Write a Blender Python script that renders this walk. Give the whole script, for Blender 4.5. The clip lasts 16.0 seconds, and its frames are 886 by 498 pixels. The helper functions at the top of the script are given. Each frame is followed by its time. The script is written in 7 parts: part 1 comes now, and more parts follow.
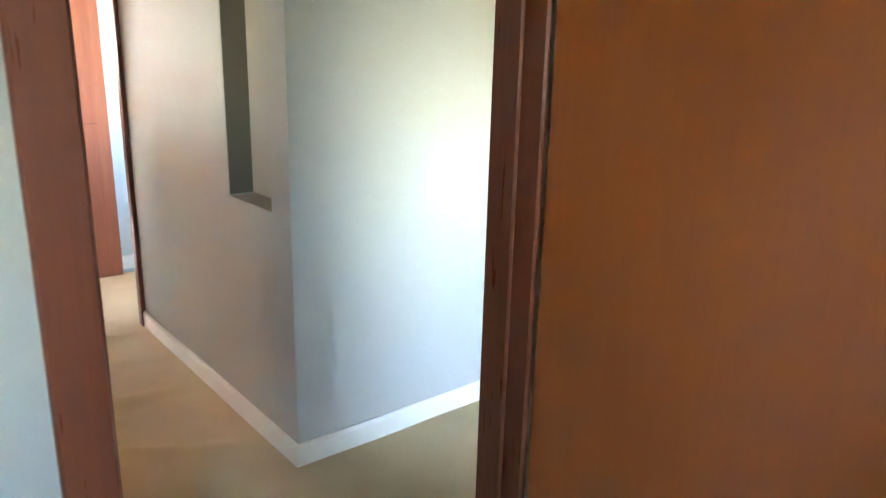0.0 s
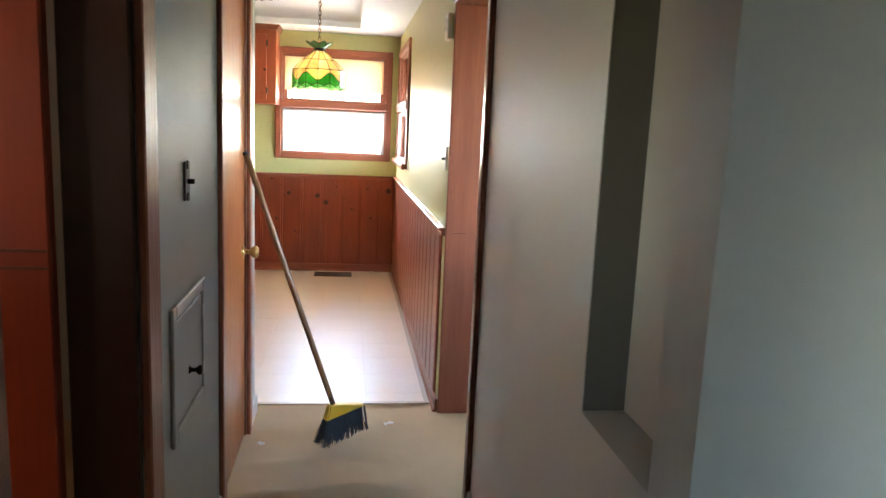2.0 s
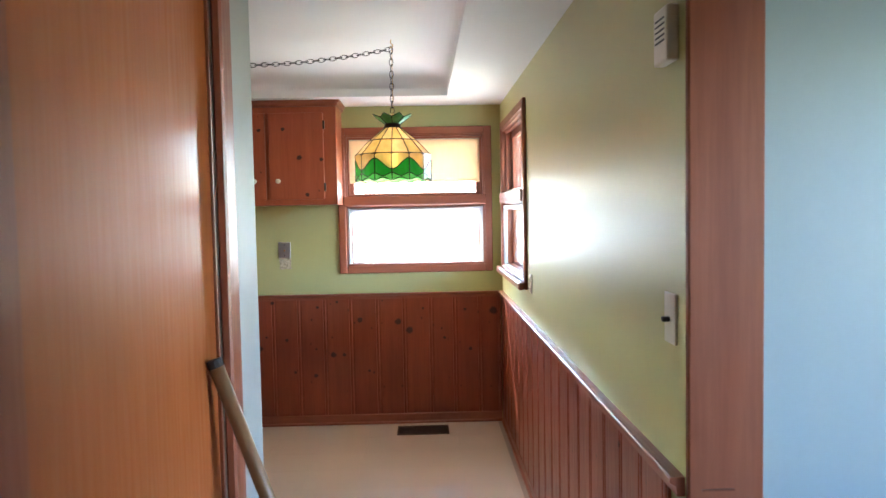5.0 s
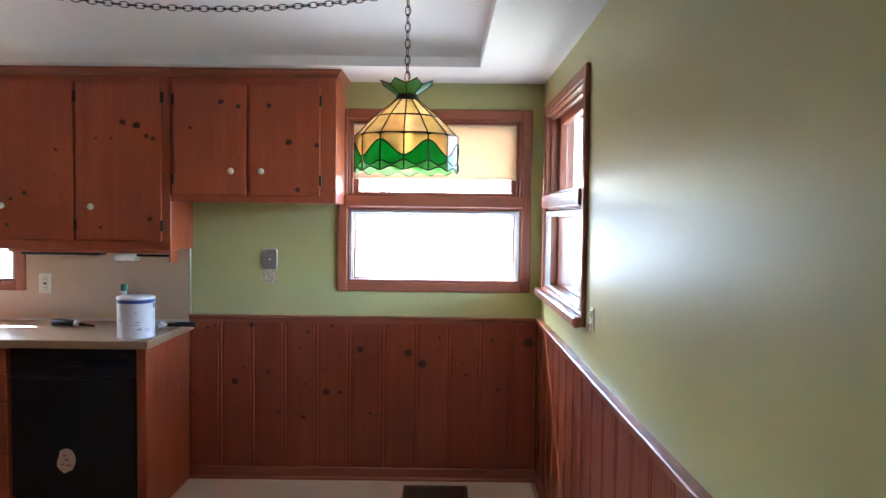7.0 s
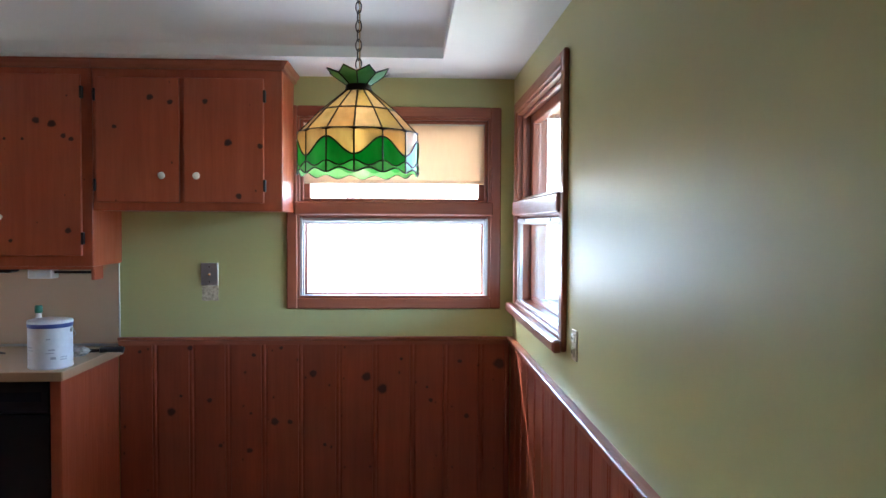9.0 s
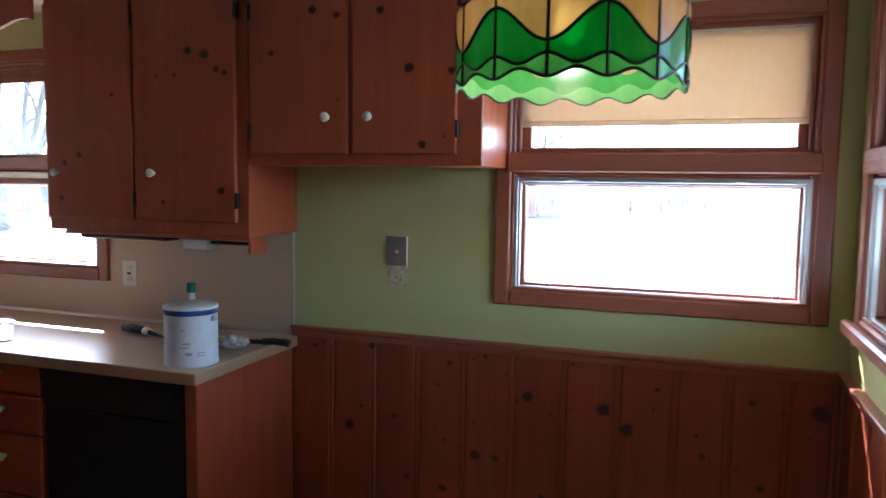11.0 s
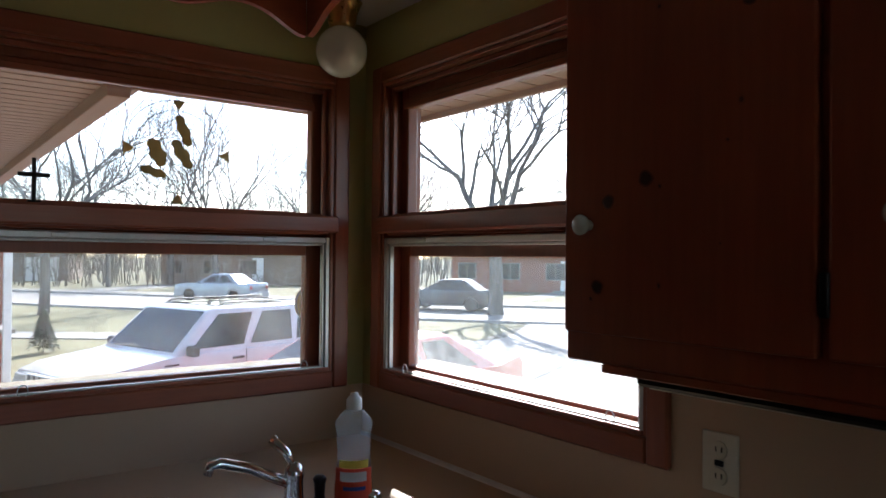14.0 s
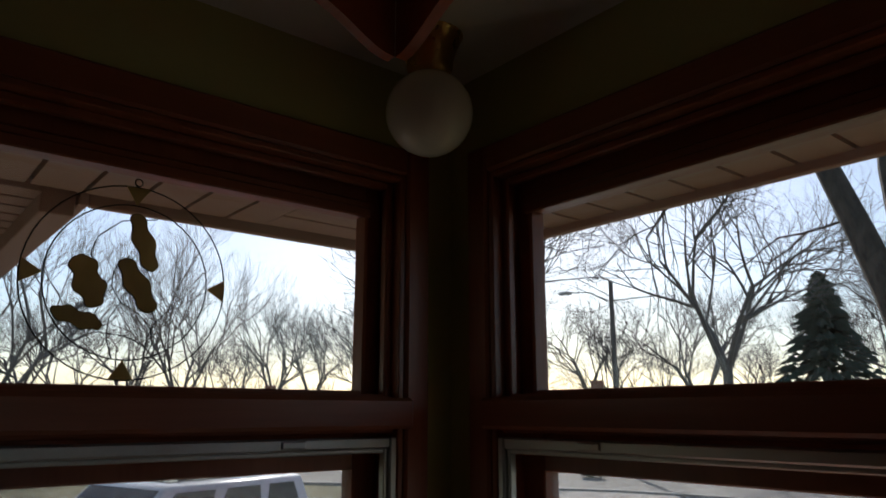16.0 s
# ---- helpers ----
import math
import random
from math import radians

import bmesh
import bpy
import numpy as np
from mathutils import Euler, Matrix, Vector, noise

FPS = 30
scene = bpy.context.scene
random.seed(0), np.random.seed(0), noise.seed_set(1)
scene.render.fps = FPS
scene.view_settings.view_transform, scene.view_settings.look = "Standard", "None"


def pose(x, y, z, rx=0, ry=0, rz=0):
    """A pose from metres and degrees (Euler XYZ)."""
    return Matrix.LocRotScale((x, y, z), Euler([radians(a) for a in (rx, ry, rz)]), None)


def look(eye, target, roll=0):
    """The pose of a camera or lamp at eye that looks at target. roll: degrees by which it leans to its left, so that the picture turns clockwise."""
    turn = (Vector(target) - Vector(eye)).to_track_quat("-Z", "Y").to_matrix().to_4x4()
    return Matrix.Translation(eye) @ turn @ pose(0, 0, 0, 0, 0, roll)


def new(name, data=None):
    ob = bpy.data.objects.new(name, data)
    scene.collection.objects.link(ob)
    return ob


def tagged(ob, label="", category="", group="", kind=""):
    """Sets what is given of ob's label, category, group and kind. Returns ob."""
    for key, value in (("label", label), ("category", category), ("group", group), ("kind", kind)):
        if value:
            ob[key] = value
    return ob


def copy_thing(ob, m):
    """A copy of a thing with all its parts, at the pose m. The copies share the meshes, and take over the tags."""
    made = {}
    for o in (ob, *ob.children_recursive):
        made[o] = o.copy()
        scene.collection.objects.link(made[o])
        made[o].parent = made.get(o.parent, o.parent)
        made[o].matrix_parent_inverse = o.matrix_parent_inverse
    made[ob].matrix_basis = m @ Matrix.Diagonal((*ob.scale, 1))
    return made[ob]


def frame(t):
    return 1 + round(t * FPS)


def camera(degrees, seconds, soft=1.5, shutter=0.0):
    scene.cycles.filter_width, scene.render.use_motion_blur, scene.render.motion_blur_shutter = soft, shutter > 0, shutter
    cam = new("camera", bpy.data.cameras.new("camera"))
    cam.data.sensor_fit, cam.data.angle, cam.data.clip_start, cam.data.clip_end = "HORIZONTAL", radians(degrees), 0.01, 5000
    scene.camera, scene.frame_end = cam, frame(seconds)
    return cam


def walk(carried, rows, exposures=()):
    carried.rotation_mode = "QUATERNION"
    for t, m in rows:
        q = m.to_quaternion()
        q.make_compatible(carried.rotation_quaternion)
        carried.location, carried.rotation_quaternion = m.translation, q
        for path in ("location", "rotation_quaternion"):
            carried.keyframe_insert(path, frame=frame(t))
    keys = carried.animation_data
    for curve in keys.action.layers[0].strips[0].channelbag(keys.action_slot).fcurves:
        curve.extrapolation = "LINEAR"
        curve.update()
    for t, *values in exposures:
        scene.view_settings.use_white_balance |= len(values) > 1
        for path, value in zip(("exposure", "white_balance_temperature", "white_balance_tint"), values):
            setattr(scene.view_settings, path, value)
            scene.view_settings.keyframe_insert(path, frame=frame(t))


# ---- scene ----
cam = camera(63.4, 16.0, shutter=0.2)
PATH = [
    (0, (-0.975, -8.192, 1.379), (0.254, -6.705, 0.849), 1.4),
    (0.5, (-0.773, -8.022, 1.395), (0.328, -6.458, 0.811), 0.2),
    (1, (-0.666, -7.731, 1.426), (0.288, -6.034, 0.965), -0.5),
    (1.5, (-0.533, -7.44, 1.418), (0.041, -5.55, 1.102), -1.0),
    (2, (-0.45, -7.107, 1.424), (-0.179, -5.152, 1.099), 2.6),
    (2.5, (-0.436, -6.731, 1.436), (-0.172, -4.781, 1.082), -0.1),
    (3, (-0.365, -6.392, 1.432), (-0.182, -4.425, 1.116), 0.9),
    (3.5, (-0.363, -6.099, 1.456), (-0.331, -4.118, 1.183), 1.8),
    (4, (-0.456, -5.812, 1.493), (-0.398, -3.823, 1.292), -1.4),
    (6.5, (-0.534, -4.296, 1.564), (-0.529, -2.298, 1.482), 0.2),
    (7, (-0.531, -4.113, 1.53), (-0.532, -2.115, 1.441), 0.7),
    (7.5, (-0.541, -3.999, 1.548), (-0.421, -2.004, 1.499), 0.3),
    (8, (-0.561, -3.954, 1.561), (-0.398, -1.961, 1.535), 1.4),
    (10.5, (-0.403, -2.899, 1.498), (-0.779, -0.942, 1.326), -1.3),
    (11, (-0.458, -2.55, 1.533), (-1.11, -0.668, 1.355), 0.8),
    (11.5, (-0.583, -2.32, 1.515), (-1.418, -0.511, 1.341), 3.5),
    (12, (-0.843, -2.036, 1.558), (-1.797, -0.287, 1.376), 1.4),
    (12.5, (-1.085, -1.756, 1.542), (-2.35, -0.214, 1.391), 0.8),
    (13, (-1.388, -1.527, 1.544), (-2.904, -0.23, 1.409), 3.2),
    (13.5, (-1.73, -1.459, 1.55), (-3.302, -0.222, 1.539), 1.1),
    (14, (-2.043, -1.254, 1.508), (-3.64, -0.05, 1.53), 0.5),
    (14.5, (-2.294, -1.145, 1.539), (-3.957, -0.034, 1.561), 0.2),
    (15, (-2.588, -1.055, 1.542), (-4.252, 0.053, 1.606), 0.3),
    (15.5, (-2.844, -1.036, 1.594), (-4.327, 0.29, 1.798), 0.9),
    (16, (-3.045, -0.928, 1.610), (-4.552, 0.309, 2.056), 0.0),
]
EXPOSURE = [(0, 7.35, 6800, 10), (0.5, 7.0, 6450, 10), (1, 6.47, 6450, 10), (1.5, 5.9, 6350, 10), (2, 6.0, 6500, 10), (3, 5.68, 6200, 10), (4, 5.6, 5900, 10), (6.5, 5.08, 5300, 10), (8, 4.9, 5100, 10), (10.5, 4.15, 5200, 10), (11.5, 3.9, 5200, 10), (12, 4.0, 5200, 10), (12.5, 4.5, 5300, 10), (13, 3.65, 5500, 10), (13.5, 2.7, 5550, 10), (14, 1.8, 5800, 10), (14.5, 1.0, 6200, 10), (15, 0.2, 6350, 10), (16, -0.2, 6200, 10)]
walk(cam, [(t, look(eye, target, roll)) for t, eye, target, roll in PATH], EXPOSURE)

# ---- world, sun, exposure ----
SUN_EL, SUN_DIR = radians(35.2), Vector((-0.74, 0.67, 0))
world = bpy.data.worlds.new("sky")
scene.world = world
world.use_nodes = True
wn = world.node_tree.nodes
sky = wn.new("ShaderNodeTexSky")
sky.sky_type, sky.sun_disc = "NISHITA", False
sky.sun_elevation, sky.sun_rotation = SUN_EL, math.atan2(SUN_DIR.x, SUN_DIR.y)
sky.dust_density = 1.0
world.node_tree.links.new(sky.outputs[0], wn["Background"].inputs[0])
wn["Background"].inputs[1].default_value = 0.15
sun = new("sun", bpy.data.lights.new("sun", "SUN"))
sun.data.energy, sun.data.angle, sun.data.color = 5.0, radians(0.6), (1.0, 0.95, 0.88)
sun.matrix_world = look(Vector((-20, 20, 18)), Vector((-20, 20, 18)) - (SUN_DIR.normalized() * math.cos(SUN_EL) + Vector((0, 0, math.sin(SUN_EL)))))


# ---- materials ----
def nodes_of(name):
    m = bpy.data.materials.new(name)
    m.use_nodes = True
    nt = m.node_tree
    return m, nt, nt.nodes, nt.links, nt.nodes["Principled BSDF"]


def mixed(nt, fac, a, b, blend="MIX"):
    n = nt.nodes.new("ShaderNodeMix")
    n.data_type, n.blend_type = "RGBA", blend
    for k, v in ((0, fac), (6, a), (7, b)):
        if hasattr(v, "is_output"):
            nt.links.new(v, n.inputs[k])
        else:
            n.inputs[k].default_value = v if k == 0 else (*v[:3], 1)
    return n.outputs[2]


def ramp(nt, src, lo, hi, a=0.0, b=1.0):
    n = nt.nodes.new("ShaderNodeMapRange")
    nt.links.new(src, n.inputs[0])
    for k, v in zip((1, 2, 3, 4), (lo, hi, a, b)):
        n.inputs[k].default_value = v
    return n.outputs[0]


def coords(nt, scale=(1, 1, 1), vary=0.0):
    tc = nt.nodes.new("ShaderNodeTexCoord")
    out = tc.outputs["Object"]
    if vary:
        oi = nt.nodes.new("ShaderNodeObjectInfo")
        ad = nt.nodes.new("ShaderNodeVectorMath")
        ad.operation = "MULTIPLY_ADD"
        nt.links.new(oi.outputs["Random"], ad.inputs[0])
        ad.inputs[1].default_value = (vary, vary * 1.7, vary * 2.3)
        nt.links.new(out, ad.inputs[2])
        out = ad.outputs[0]
    mp = nt.nodes.new("ShaderNodeMapping")
    mp.inputs["Scale"].default_value = scale
    nt.links.new(out, mp.inputs[0])
    return mp.outputs[0]


def noisy(nt, vec, scale, detail=4.0, rough=0.55):
    n = nt.nodes.new("ShaderNodeTexNoise")
    n.inputs["Scale"].default_value, n.inputs["Detail"].default_value, n.inputs["Roughness"].default_value = scale, detail, rough
    nt.links.new(vec, n.inputs["Vector"])
    return n.outputs["Fac"]


def bumped(nt, b, height, strength, dist=0.002):
    n = nt.nodes.new("ShaderNodeBump")
    n.inputs["Strength"].default_value, n.inputs["Distance"].default_value = strength, dist
    nt.links.new(height, n.inputs["Height"])
    nt.links.new(n.outputs[0], b.inputs["Normal"])


def plain(name, color, rough=0.5, metal=0.0, var=0.12, scale=8.0, fine=120.0, bump=0.15, stretch=(1, 1, 1), dark=0.75, coat=0.0, vary=0.0):
    """A surface with stains at one scale and grain at another."""
    m, nt, nd, lk, b = nodes_of(name)
    v = coords(nt, stretch, vary)
    big, small = noisy(nt, v, scale, 5), noisy(nt, v, fine, 3)
    c = mixed(nt, ramp(nt, big, 0.3, 0.7, 0, var * 3), color, [x * dark for x in color])
    c = mixed(nt, ramp(nt, small, 0.3, 0.7, 0, var), c, [min(1, x * 1.25) for x in color])
    lk.new(c, b.inputs["Base Color"])
    lk.new(ramp(nt, big, 0.3, 0.7, max(0.02, rough * 0.95), min(1, rough * 1.05)), b.inputs["Roughness"])
    b.inputs["Metallic"].default_value = metal
    b.inputs["Coat Weight"].default_value = coat
    if bump:
        bumped(nt, b, small, bump)
    return m


def paint(name, color, rough=0.4, bump=0.04):
    """Rolled wall paint: one tone with a fine stipple."""
    m, nt, nd, lk, b = nodes_of(name)
    v = coords(nt, (1, 1, 1), 0.0)
    small, tiny = noisy(nt, v, 45, 3), noisy(nt, v, 260, 2)
    lk.new(mixed(nt, ramp(nt, small, 0.2, 0.8, 0, 0.5), color, [x * 0.95 for x in color]), b.inputs["Base Color"])
    b.inputs["Roughness"].default_value = rough
    bumped(nt, b, tiny, bump)
    return m


def wood(name, light, dark, knot=(0.055, 0.009, 0.004), along="z", rough=0.38, knots=1.0, coat=0.25, grain=0.2, gloss=0.22):
    """Varnished knotty board: streaked grain along one axis, round dark knots with a reddish halo."""
    m, nt, nd, lk, b = nodes_of(name)
    s = {"x": (0.06, 1, 1), "y": (1, 0.06, 1), "z": (1, 1, 0.06)}[along]
    v = coords(nt, s, 9.0)
    fine, broad = noisy(nt, v, 90, 4), noisy(nt, v, 14, 3)
    c = mixed(nt, ramp(nt, broad, 0.3, 0.7), light, dark)
    c = mixed(nt, ramp(nt, fine, 0.42, 0.62, 0, grain), c, [x * 0.6 for x in dark])
    wide = noisy(nt, coords(nt, (1, 1, 1), 9.0), 2.5, 3)
    c = mixed(nt, ramp(nt, wide, 0.35, 0.7, 0, 0.4), c, [x * 0.7 for x in dark])
    if knots:
        kv = coords(nt, (1, 1, 1), 9.0)
        sx, cx, sm = nd.new("ShaderNodeSeparateXYZ"), nd.new("ShaderNodeCombineXYZ"), nd.new("ShaderNodeMath")
        lk.new(kv, sx.inputs[0])
        lk.new(sx.outputs[0], sm.inputs[0])
        lk.new(sx.outputs[1], sm.inputs[1])
        lk.new(sm.outputs[0], cx.inputs[0])
        lk.new(sx.outputs[2], cx.inputs[1])
        mp = nd.new("ShaderNodeMapping")
        mp.inputs["Scale"].default_value = (0.7, 1, 1) if along != "z" else (1, 0.75, 1)
        lk.new(cx.outputs[0], mp.inputs[0])
        wob = nd.new("ShaderNodeTexNoise")
        wob.inputs["Scale"].default_value = 25
        lk.new(mp.outputs[0], wob.inputs["Vector"])
        add = nd.new("ShaderNodeVectorMath")
        add.operation = "MULTIPLY_ADD"
        lk.new(wob.outputs["Color"], add.inputs[0])
        add.inputs[1].default_value = (0.012, 0.012, 0)
        lk.new(mp.outputs[0], add.inputs[2])
        vo = nd.new("ShaderNodeTexVoronoi")
        vo.voronoi_dimensions = "2D"
        vo.inputs["Scale"].default_value = 8.0
        lk.new(add.outputs[0], vo.inputs["Vector"])
        sep = nd.new("ShaderNodeSeparateColor")
        lk.new(vo.outputs["Color"], sep.inputs[0])
        big = ramp(nt, sep.outputs[0], 0.55, 1.0, 0.0, 0.13 * knots)
        q = nd.new("ShaderNodeMath")
        q.operation = "DIVIDE"
        lk.new(vo.outputs["Distance"], q.inputs[0])
        ad = nd.new("ShaderNodeMath")
        ad.operation = "ADD"
        ad.inputs[1].default_value = 0.001
        lk.new(big, ad.inputs[0])
        lk.new(ad.outputs[0], q.inputs[1])
        halo = ramp(nt, q.outputs[0], 1.0, 2.2, 0.45, 0.0)
        core = ramp(nt, q.outputs[0], 0.75, 1.05, 0.92, 0.0)
        c = mixed(nt, halo, c, [x * 0.45 for x in dark])
        c = mixed(nt, core, c, knot)
    lk.new(c, b.inputs["Base Color"])
    lk.new(ramp(nt, fine, 0.3, 0.7, rough - 0.06, rough + 0.1), b.inputs["Roughness"])
    b.inputs["Coat Weight"].default_value, b.inputs["Coat Roughness"].default_value = coat, gloss
    bumped(nt, b, fine, 0.12, 0.001)
    return m


def glass(name, color=(1, 1, 1), haze=0.0, rough=0.0):
    """Thin window glass: clear with a weak mirror; haze adds a dusty film."""
    m, nt, nd, lk, b = nodes_of(name)
    nd.remove(b)
    tr, gl, df = nd.new("ShaderNodeBsdfTransparent"), nd.new("ShaderNodeBsdfGlossy"), nd.new("ShaderNodeBsdfTranslucent")
    tr.inputs[0].default_value = (*color, 1)
    gl.inputs["Roughness"].default_value = 0.02 + rough
    fr = nd.new("ShaderNodeLayerWeight")
    gloss = ramp(nt, fr.outputs["Facing"], 0.55, 1.0, 0.035, 0.30)
    m1, m2 = nd.new("ShaderNodeMixShader"), nd.new("ShaderNodeMixShader")
    v = coords(nt)
    lk.new(ramp(nt, noisy(nt, v, 5, 6, 0.7), 0.35, 0.75, haze * 0.4, haze * 1.6), m1.inputs[0])
    df.inputs[0].default_value = (0.8, 0.8, 0.76, 1)
    lk.new(tr.outputs[0], m1.inputs[1])
    lk.new(df.outputs[0], m1.inputs[2])
    lk.new(gloss, m2.inputs[0])
    lk.new(m1.outputs[0], m2.inputs[1])
    lk.new(gl.outputs[0], m2.inputs[2])
    lk.new(m2.outputs[0], nd["Material Output"].inputs[0])
    return m


def stained(name, color):
    """Leaded art glass: light passes through, tinted and streaky."""
    m, nt, nd, lk, b = nodes_of(name)
    v = coords(nt, (1, 1, 0.4))
    n = noisy(nt, v, 22, 4)
    c = mixed(nt, ramp(nt, n, 0.3, 0.7), color, [min(1, x * 1.3 + 0.03) for x in color])
    tl, tp, mx = nd.new("ShaderNodeBsdfTranslucent"), nd.new("ShaderNodeBsdfTransparent"), nd.new("ShaderNodeMixShader")
    lk.new(c, tl.inputs[0])
    lk.new(c, tp.inputs[0])
    lk.new(c, b.inputs["Base Color"])
    b.inputs["Roughness"].default_value = 0.15
    mx.inputs[0].default_value = 0.3
    lk.new(tl.outputs[0], mx.inputs[1])
    lk.new(tp.outputs[0], mx.inputs[2])
    m2 = nd.new("ShaderNodeMixShader")
    m2.inputs[0].default_value = 0.5
    lk.new(mx.outputs[0], m2.inputs[1])
    lk.new(b.outputs[0], m2.inputs[2])
    lk.new(m2.outputs[0], nd["Material Output"].inputs[0])
    return m


def glowing(name, color, power):
    m, nt, nd, lk, b = nodes_of(name)
    b.inputs["Base Color"].default_value = (*color, 1)
    b.inputs["Emission Color"].default_value = (*color, 1)
    b.inputs["Emission Strength"].default_value = power
    return m


PINE_B = wood("wainscot_pine", (0.29, 0.064, 0.024), (0.22, 0.044, 0.016), coat=0.15, knots=0.35)
PINE = wood("knotty_pine", (0.42, 0.098, 0.036), (0.34, 0.070, 0.024), coat=0.15, knots=0.22)
PINE_X = wood("knotty_pine_level", (0.42, 0.098, 0.036), (0.34, 0.07, 0.024), along="x", knots=0.5, coat=0.1)
PINE_Y = wood("knotty_pine_across", (0.31, 0.080, 0.035), (0.23, 0.05, 0.021), along="y", knots=0.5)
TRIM_Z = wood("pine_trim", (0.34, 0.105, 0.05), (0.26, 0.07, 0.032), knots=0.0)
TRIM_X = wood("pine_trim_level", (0.34, 0.105, 0.05), (0.26, 0.07, 0.032), along="x", knots=0.0)
TRIM_Y = wood("pine_trim_across", (0.34, 0.105, 0.05), (0.26, 0.07, 0.032), along="y", knots=0.0)
DOOR = wood("birch_door", (0.40, 0.105, 0.023), (0.37, 0.095, 0.02), knots=0.0, rough=0.4, coat=0.28, grain=0.05, gloss=0.14)
JAMB = wood("dark_jamb", (0.20, 0.05, 0.022), (0.14, 0.033, 0.015), knots=0.0, rough=0.32, coat=0.4)
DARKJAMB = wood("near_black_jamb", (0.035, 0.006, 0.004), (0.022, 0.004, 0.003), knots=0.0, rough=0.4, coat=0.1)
REDDOOR = wood("red_door", (0.36, 0.048, 0.012), (0.30, 0.036, 0.01), knots=0.0, rough=0.4)
GREEN = paint("green_paint", (0.45, 0.43, 0.185), 0.42, 0.04)
GREEN.node_tree.nodes["Principled BSDF"].inputs["Specular IOR Level"].default_value = 0.22
GREY = paint("grey_paint", (0.43, 0.44, 0.435), 0.5, 0.05)
WHITE = paint("ceiling_paint", (0.78, 0.77, 0.75), 0.6, 0.12)
GLOSSWHITE = plain("white_trim_paint", (0.78, 0.77, 0.74), 0.35, var=0.05, scale=12, bump=0.08, dark=0.8)
BEIGE = plain("beige_laminate", (0.50, 0.355, 0.23), 0.42, var=0.03, scale=5, fine=220, bump=0.05, dark=0.93)
COUNTER = plain("counter_laminate", (0.52, 0.40, 0.27), 0.26, var=0.01, scale=5, fine=300, bump=0.0, dark=0.95)
COUNTER_EDGE = plain("counter_edge", (0.42, 0.26, 0.14), 0.4, var=0.06, scale=18, bump=0.05)
ALU = plain("aluminium", (0.55, 0.55, 0.54), 0.38, metal=0.9, var=0.1, scale=20, bump=0.1)
CHROME = plain("chrome", (0.8, 0.8, 0.8), 0.1, metal=1.0, var=0.03, scale=20, bump=0.0)
STEEL = plain("brushed_steel", (0.62, 0.63, 0.64), 0.27, metal=1.0, var=0.08, scale=6, fine=240, bump=0.02, stretch=(1, 1, 6))
BRASS = plain("brass", (0.6, 0.38, 0.14), 0.28, metal=1.0, var=0.1, scale=30, bump=0.05)
IRON = plain("dark_metal", (0.035, 0.03, 0.028), 0.45, metal=0.7, var=0.15, scale=30, bump=0.1)
BLACK = plain("black_gloss", (0.010, 0.010, 0.012), 0.3, var=0.1, scale=4, bump=0.0)
BLACK.node_tree.nodes["Principled BSDF"].inputs["Specular IOR Level"].default_value = 0.25
CERAMIC = plain("white_ceramic", (0.72, 0.68, 0.58), 0.2, var=0.06, scale=60, bump=0.0)
PLATE = plain("ivory_plastic", (0.66, 0.62, 0.5), 0.35, var=0.05, scale=40, bump=0.0)
CARPET = plain("worn_carpet", (0.58, 0.43, 0.26), 0.95, var=0.14, scale=3.0, fine=420, bump=0.8, dark=0.62)
GLASS = glass("window_glass", haze=0.02)
DUSTY = glass("dusty_glass", haze=0.135)


# ---- mesh helpers ----
AT = {}


def thing(name, loc, label, category, group="", kind=""):
    e = new(name)
    e.location = loc
    e.empty_display_size = 0.05
    AT[e.name] = Vector(loc)
    return tagged(e, label, category, group, kind)


def finish(name, bm, mats, smooth=False):
    me = bpy.data.meshes.new(name)
    bm.normal_update()
    if smooth:
        for f in bm.faces:
            f.smooth = True
    bm.to_mesh(me)
    bm.free()
    for m in mats if isinstance(mats, (list, tuple)) else [mats]:
        me.materials.append(m)
    return me


def part(name, bm, mats, parent, label="", smooth=False):
    """One mesh under a thing or a part; bm in world coordinates."""
    base = AT[parent.name]
    bmesh.ops.translate(bm, verts=bm.verts, vec=-base)
    ob = new(name, finish(name, bm, mats, smooth))
    ob.parent = parent
    AT[ob.name] = base
    return tagged(ob, label)


def solo(name, bm, mats, loc, label="", category="", group="", kind="", smooth=False):
    bmesh.ops.translate(bm, verts=bm.verts, vec=-Vector(loc))
    ob = new(name, finish(name, bm, mats, smooth))
    ob.location = loc
    AT[ob.name] = Vector(loc)
    return tagged(ob, label, category, group, kind)


def setting(name, bm, mats, label, category, smooth=False):
    return solo(name, bm, mats, (0, 0, 0), label, category, kind="structure", smooth=smooth)


